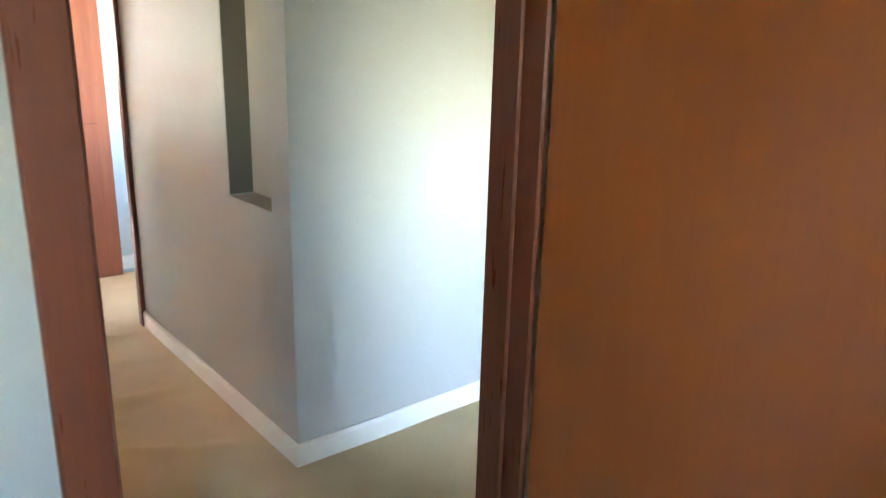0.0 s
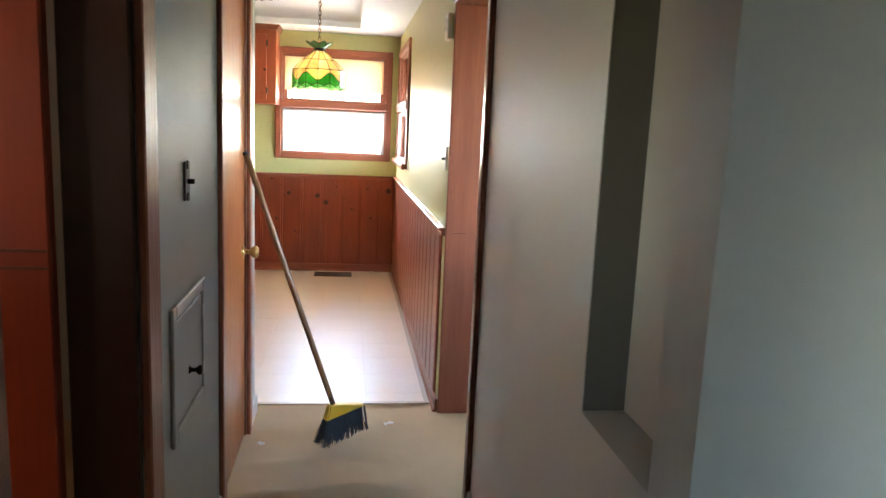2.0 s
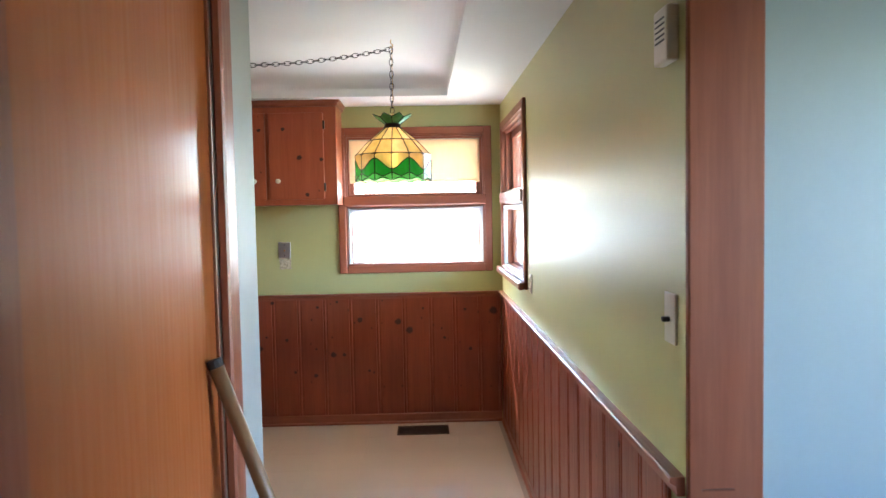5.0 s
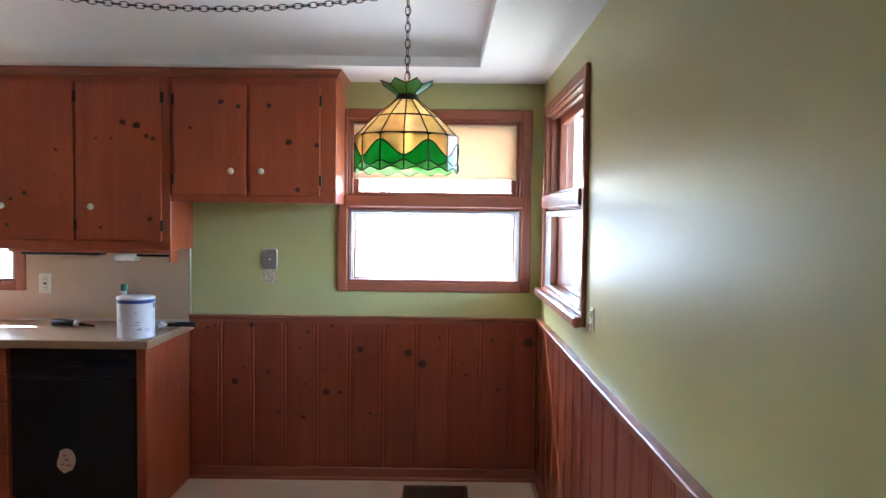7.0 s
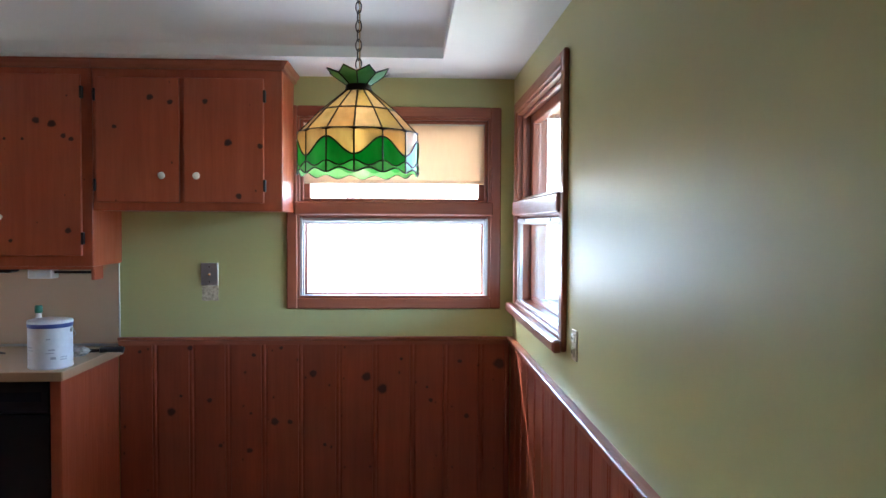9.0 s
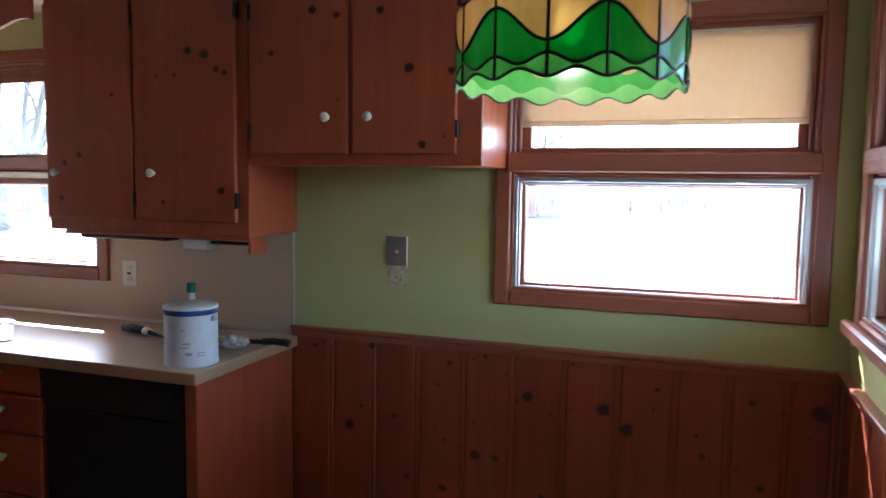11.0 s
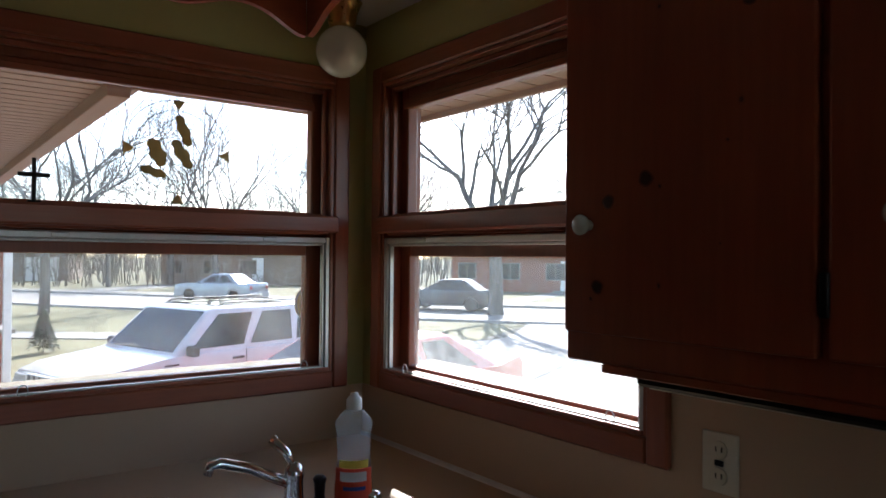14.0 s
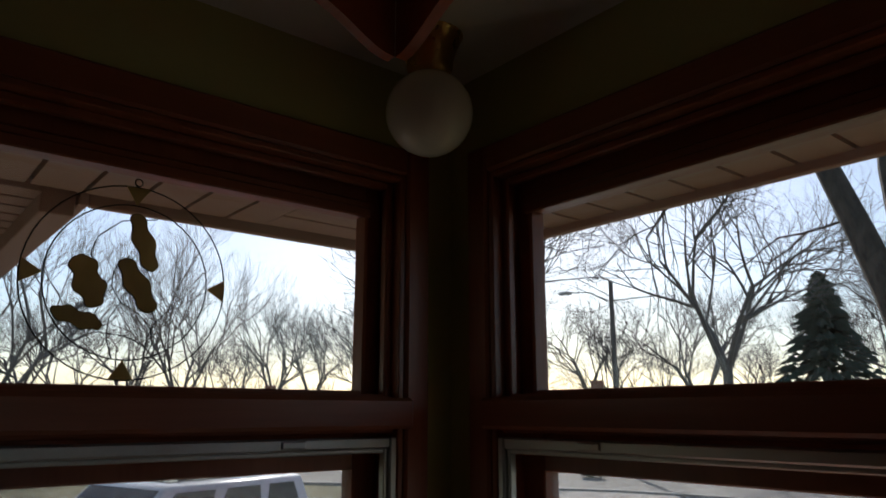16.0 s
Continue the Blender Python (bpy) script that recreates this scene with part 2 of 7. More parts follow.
def box(bm, x0, x1, y0, y1, z0, z1, bevel=0.0, seg=1, mi=0):
    x0, x1, y0, y1, z0, z1 = min(x0, x1), max(x0, x1), min(y0, y1), max(y0, y1), min(z0, z1), max(z0, z1)
    v = [bm.verts.new(p) for p in ((x0, y0, z0), (x1, y0, z0), (x1, y1, z0), (x0, y1, z0), (x0, y0, z1), (x1, y0, z1), (x1, y1, z1), (x0, y1, z1))]
    fs = [bm.faces.new([v[i] for i in q]) for q in ((3, 2, 1, 0), (4, 5, 6, 7), (0, 1, 5, 4), (1, 2, 6, 5), (2, 3, 7, 6), (3, 0, 4, 7))]
    for f in fs:
        f.material_index = mi
    if bevel:
        es = list({e for f in fs for e in f.edges})
        bmesh.ops.bevel(bm, geom=es, offset=bevel, segments=seg, profile=0.5, affect="EDGES", clamp_overlap=True)
    return bm


def B(*a, **k):
    return box(bmesh.new(), *a, **k)


def lathe(bm, prof, centre, seg=24, axis="z", cap=True, mi=0):
    """Turns a profile of (radius, height) round an upright axis (or along x or y)."""
    c, rings = Vector(centre), []
    for r, h in prof:
        ring = []
        for i in range(seg):
            a = 2 * math.pi * i / seg
            p = Vector((r * math.cos(a), r * math.sin(a), h))
            if axis == "x":
                p = Vector((p.z, p.x, p.y))
            elif axis == "y":
                p = Vector((p.y, p.z, p.x))
            ring.append(bm.verts.new(c + p))
        rings.append(ring)
    for a, b in zip(rings, rings[1:]):
        for i in range(seg):
            f = bm.faces.new((a[i], a[(i + 1) % seg], b[(i + 1) % seg], b[i]))
            f.material_index = mi
    if cap:
        for ring in (rings[0][::-1], rings[-1]):
            bm.faces.new(ring).material_index = mi
    return bm


def tube(bm, pts, r, seg=8, closed=False, r2=None):
    """A round bar along points."""
    pts = [Vector(p) for p in pts]
    n, rings, up = len(pts), [], None
    for i, p in enumerate(pts):
        if closed:
            d = pts[(i + 1) % n] - pts[i - 1]
        else:
            d = pts[min(i + 1, n - 1)] - pts[max(i - 1, 0)]
        d.normalize()
        if up is None:
            up = d.orthogonal().normalized()
        up = (up - d * up.dot(d)).normalized()
        side = d.cross(up)
        rr = r if r2 is None else r + (r2 - r) * i / (n - 1)
        rings.append([bm.verts.new(p + rr * (math.cos(a) * up + math.sin(a) * side)) for a in (2 * math.pi * k / seg for k in range(seg))])
    for a, b in zip(rings, rings[1:] + ([rings[0]] if closed else [])):
        for k in range(seg):
            bm.faces.new((a[k], a[(k + 1) % seg], b[(k + 1) % seg], b[k]))
    if not closed:
        bm.faces.new(rings[0][::-1])
        bm.faces.new(rings[-1])
    return bm


def prism(bm, poly, z0, z1, mi=0):
    """An upright prism over a plan polygon, counter-clockwise."""
    lo, hi = [bm.verts.new((x, y, z0)) for x, y in poly], [bm.verts.new((x, y, z1)) for x, y in poly]
    fs = [bm.faces.new(lo[::-1]), bm.faces.new(hi)]
    n = len(poly)
    fs += [bm.faces.new((lo[i], lo[(i + 1) % n], hi[(i + 1) % n], hi[i])) for i in range(n)]
    for f in fs:
        f.material_index = mi
    return bm


def sweep(bm, a, b, prof, up=(0, 0, 1)):
    """A moulding from a to b; prof: (out, up) points, out to the right of the way."""
    a, b, up = Vector(a), Vector(b), Vector(up)
    side = (b - a).normalized().cross(up)
    r0, r1 = [[bm.verts.new(p + side * o + up * h) for o, h in prof] for p in (a, b)]
    n = len(prof)
    for i in range(n):
        bm.faces.new((r0[i], r0[(i + 1) % n], r1[(i + 1) % n], r1[i]))
    bm.faces.new(r0[::-1])
    bm.faces.new(r1)
    return bm


def wall(name, axis, a0, a1, u0, u1, z0, z1, holes, neg, pos, label, rev=None):
    """A wall a0..a1 thick along axis, with holes (u0, u1, z0, z1) right through it."""
    us = sorted({u0, u1, *(h[0] for h in holes), *(h[1] for h in holes)})
    zs = sorted({z0, z1, *(h[2] for h in holes), *(h[3] for h in holes)})
    bm = bmesh.new()
    keep = {}
    for i in range(len(us) - 1):
        for j in range(len(zs) - 1):
            u, z = (us[i] + us[i + 1]) / 2, (zs[j] + zs[j + 1]) / 2
            keep[i, j] = not any(h[0] < u < h[1] and h[2] < z < h[3] for h in holes)
    pt = (lambda a, u, z: (a, u, z)) if axis == "x" else (lambda a, u, z: (u, a, z))
    vs = {}

    def vert(a, u, z):
        if (a, u, z) not in vs:
            vs[a, u, z] = bm.verts.new(pt(a, u, z))
        return vs[a, u, z]

    def face(ps, mi):
        bm.faces.new([vert(*p) for p in ps]).material_index = mi

    for (i, j), on in keep.items():
        if not on:
            continue
        p, q, r, s = us[i], us[i + 1], zs[j], zs[j + 1]
        face(((a0, p, r), (a0, q, r), (a0, q, s), (a0, p, s)), 0)
        face(((a1, p, r), (a1, p, s), (a1, q, s), (a1, q, r)), 1)
        for di, dj, e in ((-1, 0, ((p, r), (p, s))), (1, 0, ((q, s), (q, r))), (0, -1, ((q, r), (p, r))), (0, 1, ((p, s), (q, s)))):
            if not keep.get((i + di, j + dj), False):
                (ua, za), (ub, zb) = e
                face(((a0, ua, za), (a0, ub, zb), (a1, ub, zb), (a1, ua, za)), 2)
    bmesh.ops.recalc_face_normals(bm, faces=bm.faces)
    return setting(name, bm, [neg, pos, rev or neg], label, "wall")


# ---- structure ----
WEST, EAST, SOUTH, LOW, HIGH = -4.15, 0.035, -3.53, 2.29, 2.475
SW = -3.62  # kitchen face of the wall beside the hall
BRICKWALL = plain("outer_brick", (0.30, 0.12, 0.08), 0.9, var=0.2, scale=14, bump=0.4)
WIN_Z0, WIN_Z1 = 1.10, 2.14
LOWER = {"window_3": 1.080, "window_4": 1.078}
UPPER = {"window_3": 2.125, "window_4": 2.122}
CAS = 0.055
HEADED = ("window_3", "window_4")
WINDOWS = {  # wall, casing from, casing to
    "window_1": ("n", -1.135, -0.033), "window_2": ("e", -1.295, -0.135),
    "window_3": ("n", -4.078, -2.925), "window_4": ("w", -1.200, -0.070)}


def hole(w):
    _, a, b = WINDOWS[w]
    return a + CAS, b - CAS, LOWER.get(w, WIN_Z0) + CAS, UPPER.get(w, WIN_Z1) - CAS


wall("wall_north", "y", 0.0, 0.14, WEST - 0.14, EAST + 0.14, -1.0, 2.615, [hole("window_1"), hole("window_3")], GREEN, BRICKWALL, "light green painted kitchen wall with two windows", TRIM_X)
wall("wall_east", "x", EAST, EAST + 0.14, -3.66, 0.0, -1.0, 2.615, [hole("window_2")], GREEN, BRICKWALL, "light green satin painted kitchen wall with one window", TRIM_Y)
wall("wall_west", "x", WEST - 0.14, WEST, SW - 0.1, 0.0, -1.0, 2.615, [hole("window_4")], BRICKWALL, GREEN, "light green painted wall behind the sink corner", TRIM_Y)
# unseen kitchen face is given dark pine to cut light bounced onto the cabinets
wall("wall_south", "y", SW - 0.1, SW, WEST, -1.0, 0, 2.615, [], GREY, PINE_B, "kitchen wall beside the hall, its unseen face dark pine to cut bounce", GREEN)
wall("wall_hall_west", "x", -1.0, -0.88, -7.22, SW, 0, 2.615, [(-6.20, -5.55, 0, 2.03), (-4.55, -3.90, 0, 2.03)], GREY, GREY, "grey painted hall wall with two doorways", GREY)
wall("wall_hall_east", "x", EAST + 0.005, EAST + 0.155, -6.22, -3.66, 0, 2.615, [(-4.56, -3.66, 0, 2.02), (-6.09, -5.755, 0.865, 1.95)], GREY, GREY, "grey satin painted hall wall with a recessed niche", GREY)
# thin board coloured dark to give the shade on the niche's north side
setting("niche_side_shade", B(EAST + 0.007, EAST + 0.0945, -5.7605, -5.7555, 0.87, 1.945), paint("niche_side_shade_paint", (0.085, 0.078, 0.062), 0.5, 0.06), "thin board with the shade of the niche side in its colour", "niche")
setting("niche_back", B(EAST + 0.095, EAST + 0.15, -6.085, -5.76, 0.87, 1.945), GREY, "plain grey back of the wall niche", "niche")
wall("wall_cross_hall", "y", -6.22, -6.10, EAST + 0.155, 2.6, 0, 2.615, [], GREY, GREY, "pale grey painted wall of the cross hall")
# the eastern doorway is added to let light onto the cross hall wall
wall("wall_bedroom", "y", -7.32, -7.22, -3.0, 2.6, 0, 2.615, [(-0.79, -0.04, 0, 2.04), (0.62, 1.38, 0, 2.04)], GREY, GREY, "grey painted wall with the bedroom doorway and an added unseen doorway")
setting("wall_cross_hall_end", B(2.6, 2.7, -7.22, -6.1, 0, 2.615), GREY, "plain end wall of the cross hall", "wall")
setting("wall_bedroom_east", B(2.6, 2.7, -10.6, -7.32, 0, 2.615), GREY, "plain bedroom wall", "wall")
setting("wall_bedroom_west", B(-3.1, -3.0, -10.6, -7.32, 0, 2.615), GREY, "plain bedroom wall", "wall")
# unseen divider, added so that each bedroom keeps its own light
setting("wall_bedroom_divider", B(0.24, 0.34, -10.6, -7.32, 0, 2.615), GREY, "unseen plain wall added to separate the light of two bedrooms", "wall")
# both openings are unseen, cut only to let daylight in
wall("wall_bedroom_south", "y", -10.7, -10.6, -3.1, 2.7, 0, 2.615, [(-2.1, -1.5, 1.2, 1.8), (0.6, 2.3, 0.95, 1.65)], BRICKWALL, GREY, "unseen bedroom wall with two openings added to let daylight in")
# opening is unseen, added to light the red door from the west
wall("wall_side_room_west", "x", -2.7, -2.6, -7.22, SW - 0.1, 0, 2.615, [(-6.7, -6.3, 1.25, 1.7)], GREY, GREY, "plain unseen wall of the side room with an opening added for light")
BLUE = paint("blue_grey_paint", (0.40, 0.47, 0.50), 0.4, 0.05)
setting("wall_stair_north", B(EAST + 0.155, 1.6, -3.64, -3.54, 0, 2.615), BLUE, "pale blue wall of the side entry", "wall")
# opening is unseen, added to brighten the side entry
wall("wall_stair_east", "x", 1.6, 1.7, -6.1, -3.54, 0, 2.615, [(-5.2, -4.3, 1.0, 2.0)], BLUE, BRICKWALL, "unseen side entry wall with an opening added for daylight")

# ceilings: a low border round a coved, raised middle
bm = bmesh.new()
TRAY = (-3.80, -0.355, -3.15, -0.44)
rect = lambda x0, x1, y0, y1, z: [bm.verts.new(p) for p in ((x0, y0, z), (x1, y0, z), (x1, y1, z), (x0, y1, z))]
loops = [rect(WEST, EAST, SW, 0.0, LOW), rect(*TRAY, LOW)]
for k in range(11):
    a = math.pi / 2 * k / 10
    d, h = 0.26 * (1 - math.cos(a)), LOW + 0.05 + (HIGH - LOW - 0.05) * math.sin(a)
    loops.append(rect(TRAY[0] + d, TRAY[1] - d, TRAY[2] + d, TRAY[3] - d, h))
for p, q in zip(loops, loops[1:]):
    for i in range(4):
        bm.faces.new((p[i], p[(i + 1) % 4], q[(i + 1) % 4], q[i])).smooth = q is not loops[1] and p is not loops[1]
bm.faces.new(loops[-1])
setting("ceiling_kitchen", bm, WHITE, "white plaster ceiling with a coved raised middle", "ceiling")
setting("ceiling_hall", B(-3.1, 2.7, -10.7, SOUTH - 0.05, 2.33, 2.4), WHITE, "plain white hall ceiling", "ceiling")

# floors
FLOORV = plain("cream_vinyl", (0.62, 0.50, 0.38), 0.36, var=0.06, scale=2.5, fine=60, bump=0.06, dark=0.86)
bm = B(WEST, EAST, SOUTH, 0.0, -0.06, -0.002)
box(bm, WEST, -3.051, SW, SOUTH, -0.06, -0.002)
sub = setting("floor_kitchen", bm, plain("vinyl_joint", (0.40, 0.31, 0.23), 0.4), "cream vinyl tile floor, glossy and slightly worn", "floor")
bm = bmesh.new()
WR = ((-4.73, 0.016, 0.045, 0.0), (-5.385, 0.018, 0.05, -0.01), (-5.80, 0.016, 0.05, -0.22), (-4.45, 0.010, 0.05, 0.03), (-4.97, 0.007, 0.05, -0.1), (-5.55, 0.007, 0.04, 0.05), (-6.4, 0.014, 0.06, 0.1), (-4.2, 0.005, 0.05, 0.0))
nx, ny, cx0, cx1, cy0, cy1 = 190, 240, -3.05, 2.65, -10.65, SOUTH
grid = []
for j in range(ny + 1):
    row = []
    for i in range(nx + 1):
        # finer steps inside the hall
        fi = i / nx
        x = -3.05 + fi / 0.2 * 2.05 if fi < 0.2 else (-1.0 + (fi - 0.2) / 0.6 * 1.2 if fi < 0.8 else 0.2 + (fi - 0.8) / 0.2 * 2.45)
        fj = j / ny
        y = -10.65 + fj / 0.15 * 3.25 if fj < 0.15 else -7.4 + (fj - 0.15) / 0.85 * (7.4 + SOUTH)
        z = 0.004 + 0.004 * noise.noise((x * 3, y * 3, 0.3))
        inside = max(0, min(1, (x + 0.88) * 6)) * max(0, min(1, (0.0 - x) * 3))
        for yc, h, w, sl in WR:
            yy = yc + sl * (x + 0.4) * 2 + 0.05 * noise.noise((x * 3.1, yc * 7, 1.7))
            z += 3.3 * h * inside * math.exp(-((y - yy) / (0.75 * w)) ** 2) * (0.7 + 0.5 * noise.noise((x * 2.5, yc * 3, 4.1)))
        row.append(bm.verts.new((x, y, z)))
    grid.append(row)
for j in range(ny):
    for i in range(nx):
        bm.faces.new((grid[j][i], grid[j][i + 1], grid[j + 1][i + 1], grid[j + 1][i])).smooth = True
setting("floor_hall", bm, CARPET, "old beige hall carpet with loose wrinkles", "carpet")
solo("floor_threshold", B(-0.9, EAST, SOUTH - 0.012, SOUTH + 0.018, 0.0, 0.009, 0.003), plain("threshold", (0.45, 0.36, 0.26), 0.4, metal=0.3), (-0.43, SOUTH, 0), "thin worn edge strip between carpet and vinyl", "threshold", kind="structure")


# ---- windows ----
def frame_of(axis, w):
    """Maps (along, into the wall, up) to the world for one wall; out of the room is positive."""
    if w == "n":
        return lambda u, d, z: (u, d, z)
    if w == "e":
        return lambda u, d, z: (EAST + d, u, z)
    return lambda u, d, z: (WEST - d, u, z)


def bar(f, u0, u1, d0, d1, z0, z1, bevel=0.003):
    p, q = f(u0, d0, z0), f(u1, d1, z1)
    return B(p[0], q[0], p[1], q[1], p[2], q[2], bevel)


def rim(f, u0, u1, z0, z1, w, d0, d1, bevel=0.003):
    bm = bmesh.new()
    for a in ((u0, u0 + w, z0, z1), (u1 - w, u1, z0, z1), (u0 + w, u1 - w, z0, z0 + w), (u0 + w, u1 - w, z1 - w, z1)):
        p, q = f(a[0], d0, a[2]), f(a[1], d1, a[3])
        box(bm, p[0], q[0], p[1], q[1], p[2], q[2], bevel)
    return bm


for wname, (side, a, b) in WINDOWS.items():
    f = frame_of("", side)
    level = TRIM_X if side == "n" else TRIM_Y
    z0, z1 = LOWER.get(wname, WIN_Z0), UPPER.get(wname, WIN_Z1)
    sash = 0.036 if wname in HEADED else 0.045
    rail = 1.640 if wname in HEADED else 1.655
    mid = f((a + b) / 2, 0, z0)
    win = thing(wname, mid, "two-part wood window with a fixed pane above and a metal-framed pane below", "window", kind="structure")
    for u0, u1 in ((a, a + CAS), (b - CAS, b)):
        part("casing", bar(f, u0, u1, -0.02, 0.0, z0, z1, 0.005), TRIM_Z, win)
    part("casing", bar(f, a + CAS, b - CAS, -0.02, 0.0, z1 - CAS, z1, 0.005), level, win)
    part("casing", bar(f, a + CAS, b - CAS, -0.02, 0.0, z0, z0 + CAS, 0.005), level, win)
    if side == "e":
        part("window_sill", bar(f, a - 0.02, b + 0.02, -0.055, -0.0205, z0 + 0.0, z0 + 0.045, 0.008), level, win)
    ia, ib, iz0, iz1 = a + CAS, b - CAS, z0 + CAS, z1 - CAS
    lab = part("jamb_lining", rim(f, ia, ib, iz0, iz1, 0.012, -0.012, 0.11, 0.002), TRIM_Z, win)
    part("stop_bead", rim(f, ia + 0.012, ib - 0.012, rail - 0.012 if wname in HEADED else rail, iz1 - 0.012, 0.016, 0.012, 0.03, 0.003), TRIM_Z, win)
    part("mid_rail", bar(f, ia - 0.012, ib + 0.012, -0.032, 0.0, 1.582, rail - 0.003, 0.006), level, win)
    part("mid_rail", bar(f, ia + 0.012, ib - 0.012, 0.0, 0.10, 1.575, rail, 0.004), level, win)
    us = part("upper_sash", rim(f, ia + 0.012, ib - 0.012, 1.615, iz1 - 0.012, sash, 0.055, 0.095, 0.004), TRIM_Z, win)
    if wname in HEADED:
        part("head_stop", bar(f, ia + sash + 0.0125, ib - sash - 0.0125, 0.045, 0.098, 1.992, iz1 - sash - 0.0125, 0.003), level, us)
        part("head_bead", bar(f, ia + sash + 0.0125, ib - sash - 0.0125, 0.036, 0.0445, 1.984, 2.004, 0.003), level, us)
    pane = part("pane", bar(f, ia + sash + 0.005, ib - sash - 0.005, 0.072, 0.076, 1.652, iz1 - 0.05, 0), GLASS, us)
    pane.visible_shadow = False
    stile, head = (0.052, 0.066) if wname in HEADED else (0.028, 0.040)
    bm = bmesh.new()
    for u0, u1, v0, v1 in ((ia + 0.012, ia + 0.012 + stile, iz0 + 0.006, 1.575), (ib - 0.012 - stile, ib - 0.012, iz0 + 0.006, 1.575), (ia + 0.012 + stile, ib - 0.012 - stile, iz0 + 0.006, iz0 + 0.022), (ia + 0.012 + stile, ib - 0.012 - stile, 1.575 - head, 1.575)):
        p, q = f(u0, 0.055, v0), f(u1, 0.095, v1)
        box(bm, p[0], q[0], p[1], q[1], p[2], q[2], 0.003)
    ls = part("lower_sash", bm, TRIM_Z, win)
    pane = part("pane", bar(f, ia + stile + 0.008, ib - stile - 0.008, 0.072, 0.076, iz0 + 0.018, 1.579 - head, 0), DUSTY, ls)
    pane.visible_shadow = False
    mf = part("metal_frame", rim(f, ia + 0.006, ib - 0.006, iz0 - 0.012, 1.568, 0.02, -0.008, 0.012, 0.003), ALU, win, "grey aluminium storm frame")
    part("metal_bead", rim(f, ia + 0.026, ib - 0.026, iz0 + 0.008, 1.548, 0.008, 0.0, 0.016, 0.002), ALU, mf)
    for u in (ia + 0.22, ib - 0.22):
        part("latch", bar(f, u - 0.022, u + 0.022, -0.013, -0.007, 1.552, 1.564, 0.002), ALU, mf)
    for u in (ia + 0.14, ib - 0.1):
        p = Vector(f(u, -0.010, iz0 + 0.012))
        bm = bmesh.new()
        t = Vector(f(1, 0, 0)) - Vector(f(0, 0, 0))
        tube(bm, [p + t * (0.012 * math.cos(k)) + Vector((0, 0, 0.016 * math.sin(k) + 0.012)) for k in (2 * math.pi * i / 12 for i in range(12))], 0.0016, 5, True)
        part("pull_ring", bm, ALU, mf)

# roller blind in the dinette window
blind = thing("roller_blind", (-0.58, 0.03, 2.05), "cream fabric roller blind pulled partly down", "blind")
part("roller", lathe(bmesh.new(), [(0.012, -1.062), (0.012, -0.103)], (0, 0.036, 2.062), 12, "x"), PLATE, blind)
SHADE = nodes_of("blind_cloth")
SHADE[4].inputs["Base Color"].default_value = (0.80, 0.64, 0.44, 1)
SHADE[4].inputs["Roughness"].default_value = 0.9
_tl, _mx = SHADE[2].new("ShaderNodeBsdfTranslucent"), SHADE[2].new("ShaderNodeMixShader")
_weave = noisy(SHADE[1], coords(SHADE[1], (1, 1, 0.2)), 60, 3)
SHADE[3].new(mixed(SHADE[1], ramp(SHADE[1], _weave, 0.3, 0.7), (0.85, 0.66, 0.46), (0.78, 0.58, 0.38)), _tl.inputs[0])
_mx.inputs[0].default_value = 0.35
for k, o in ((1, SHADE[4].outputs[0]), (2, _tl.outputs[0])):
    SHADE[3].new(o, _mx.inputs[k])
SHADE[3].new(_mx.outputs[0], SHADE[2]["Material Output"].inputs[0])
part("cloth", B(-1.058, -0.11, 0.034, 0.036, 1.76, 2.062), SHADE[0], blind)
part("hem_bar", B(-1.058, -0.11, 0.030, 0.040, 1.745, 1.765, 0.003), SHADE[0], blind)
part("pull_cord", tube(bmesh.new(), [(-0.55, 0.035, 1.75), (-0.55, 0.03, 1.735)], 0.002, 6), PLATE, blind)

# ---- wainscot ----
CAPZ = 0.955


def board_mesh(name, w, h):
    """One tongue-and-groove board, w wide and h high, with a bead down one edge."""
    prof = [(0.0, 0.004), (0.004, 0.0), (w - 0.030, 0.0), (w - 0.026, 0.005), (w - 0.022, 0.001), (w - 0.016, 0.0), (w - 0.010, 0.001), (w - 0.006, 0.005), (w, 0.005)]
    bm = bmesh.new()
    lo, hi = [[bm.verts.new((x, d, z)) for x, d in prof] for z in (0, h)]
    for i in range(len(prof) - 1):
        bm.faces.new((lo[i], lo[i + 1], hi[i + 1], hi[i]))
    back = [bm.verts.new(p) for p in ((0, 0.012, 0), (w, 0.012, 0), (w, 0.012, h), (0, 0.012, h))]
    bm.faces.new((lo[-1], back[1], back[2], hi[-1]))
    bm.faces.new((back[0], lo[0], hi[0], back[3]))
    bm.faces.new(hi + [back[2], back[3]])
    return finish(name, bm, PINE_B)


wn_n = thing("wainscot", (-0.97, 0, 0), "red-stained knotty pine board wainscot below the dinette window", "wainscot", kind="structure")
wn_e = thing("wainscot", (EAST, -1.8, 0), "red-stained knotty pine board wainscot along the side wall", "wainscot", kind="structure")
BZ0, BZ1 = 0.075, CAPZ - 0.04
part("cap_rail", sweep(bmesh.new(), (-1.985, 0, CAPZ), (0.012, 0, CAPZ), [(0, 0), (0, -0.042), (0.018, -0.042), (0.02, -0.02), (0.03, -0.012), (0.03, -0.003), (0.027, 0)]), TRIM_X, wn_n, smooth=False)
part("cap_rail", sweep(bmesh.new(), (EAST, -0.014, CAPZ), (EAST, -3.655, CAPZ), [(0, 0), (0, -0.042), (0.018, -0.042), (0.02, -0.02), (0.034, -0.012), (0.034, -0.003), (0.03, 0)]), TRIM_Y, wn_e)
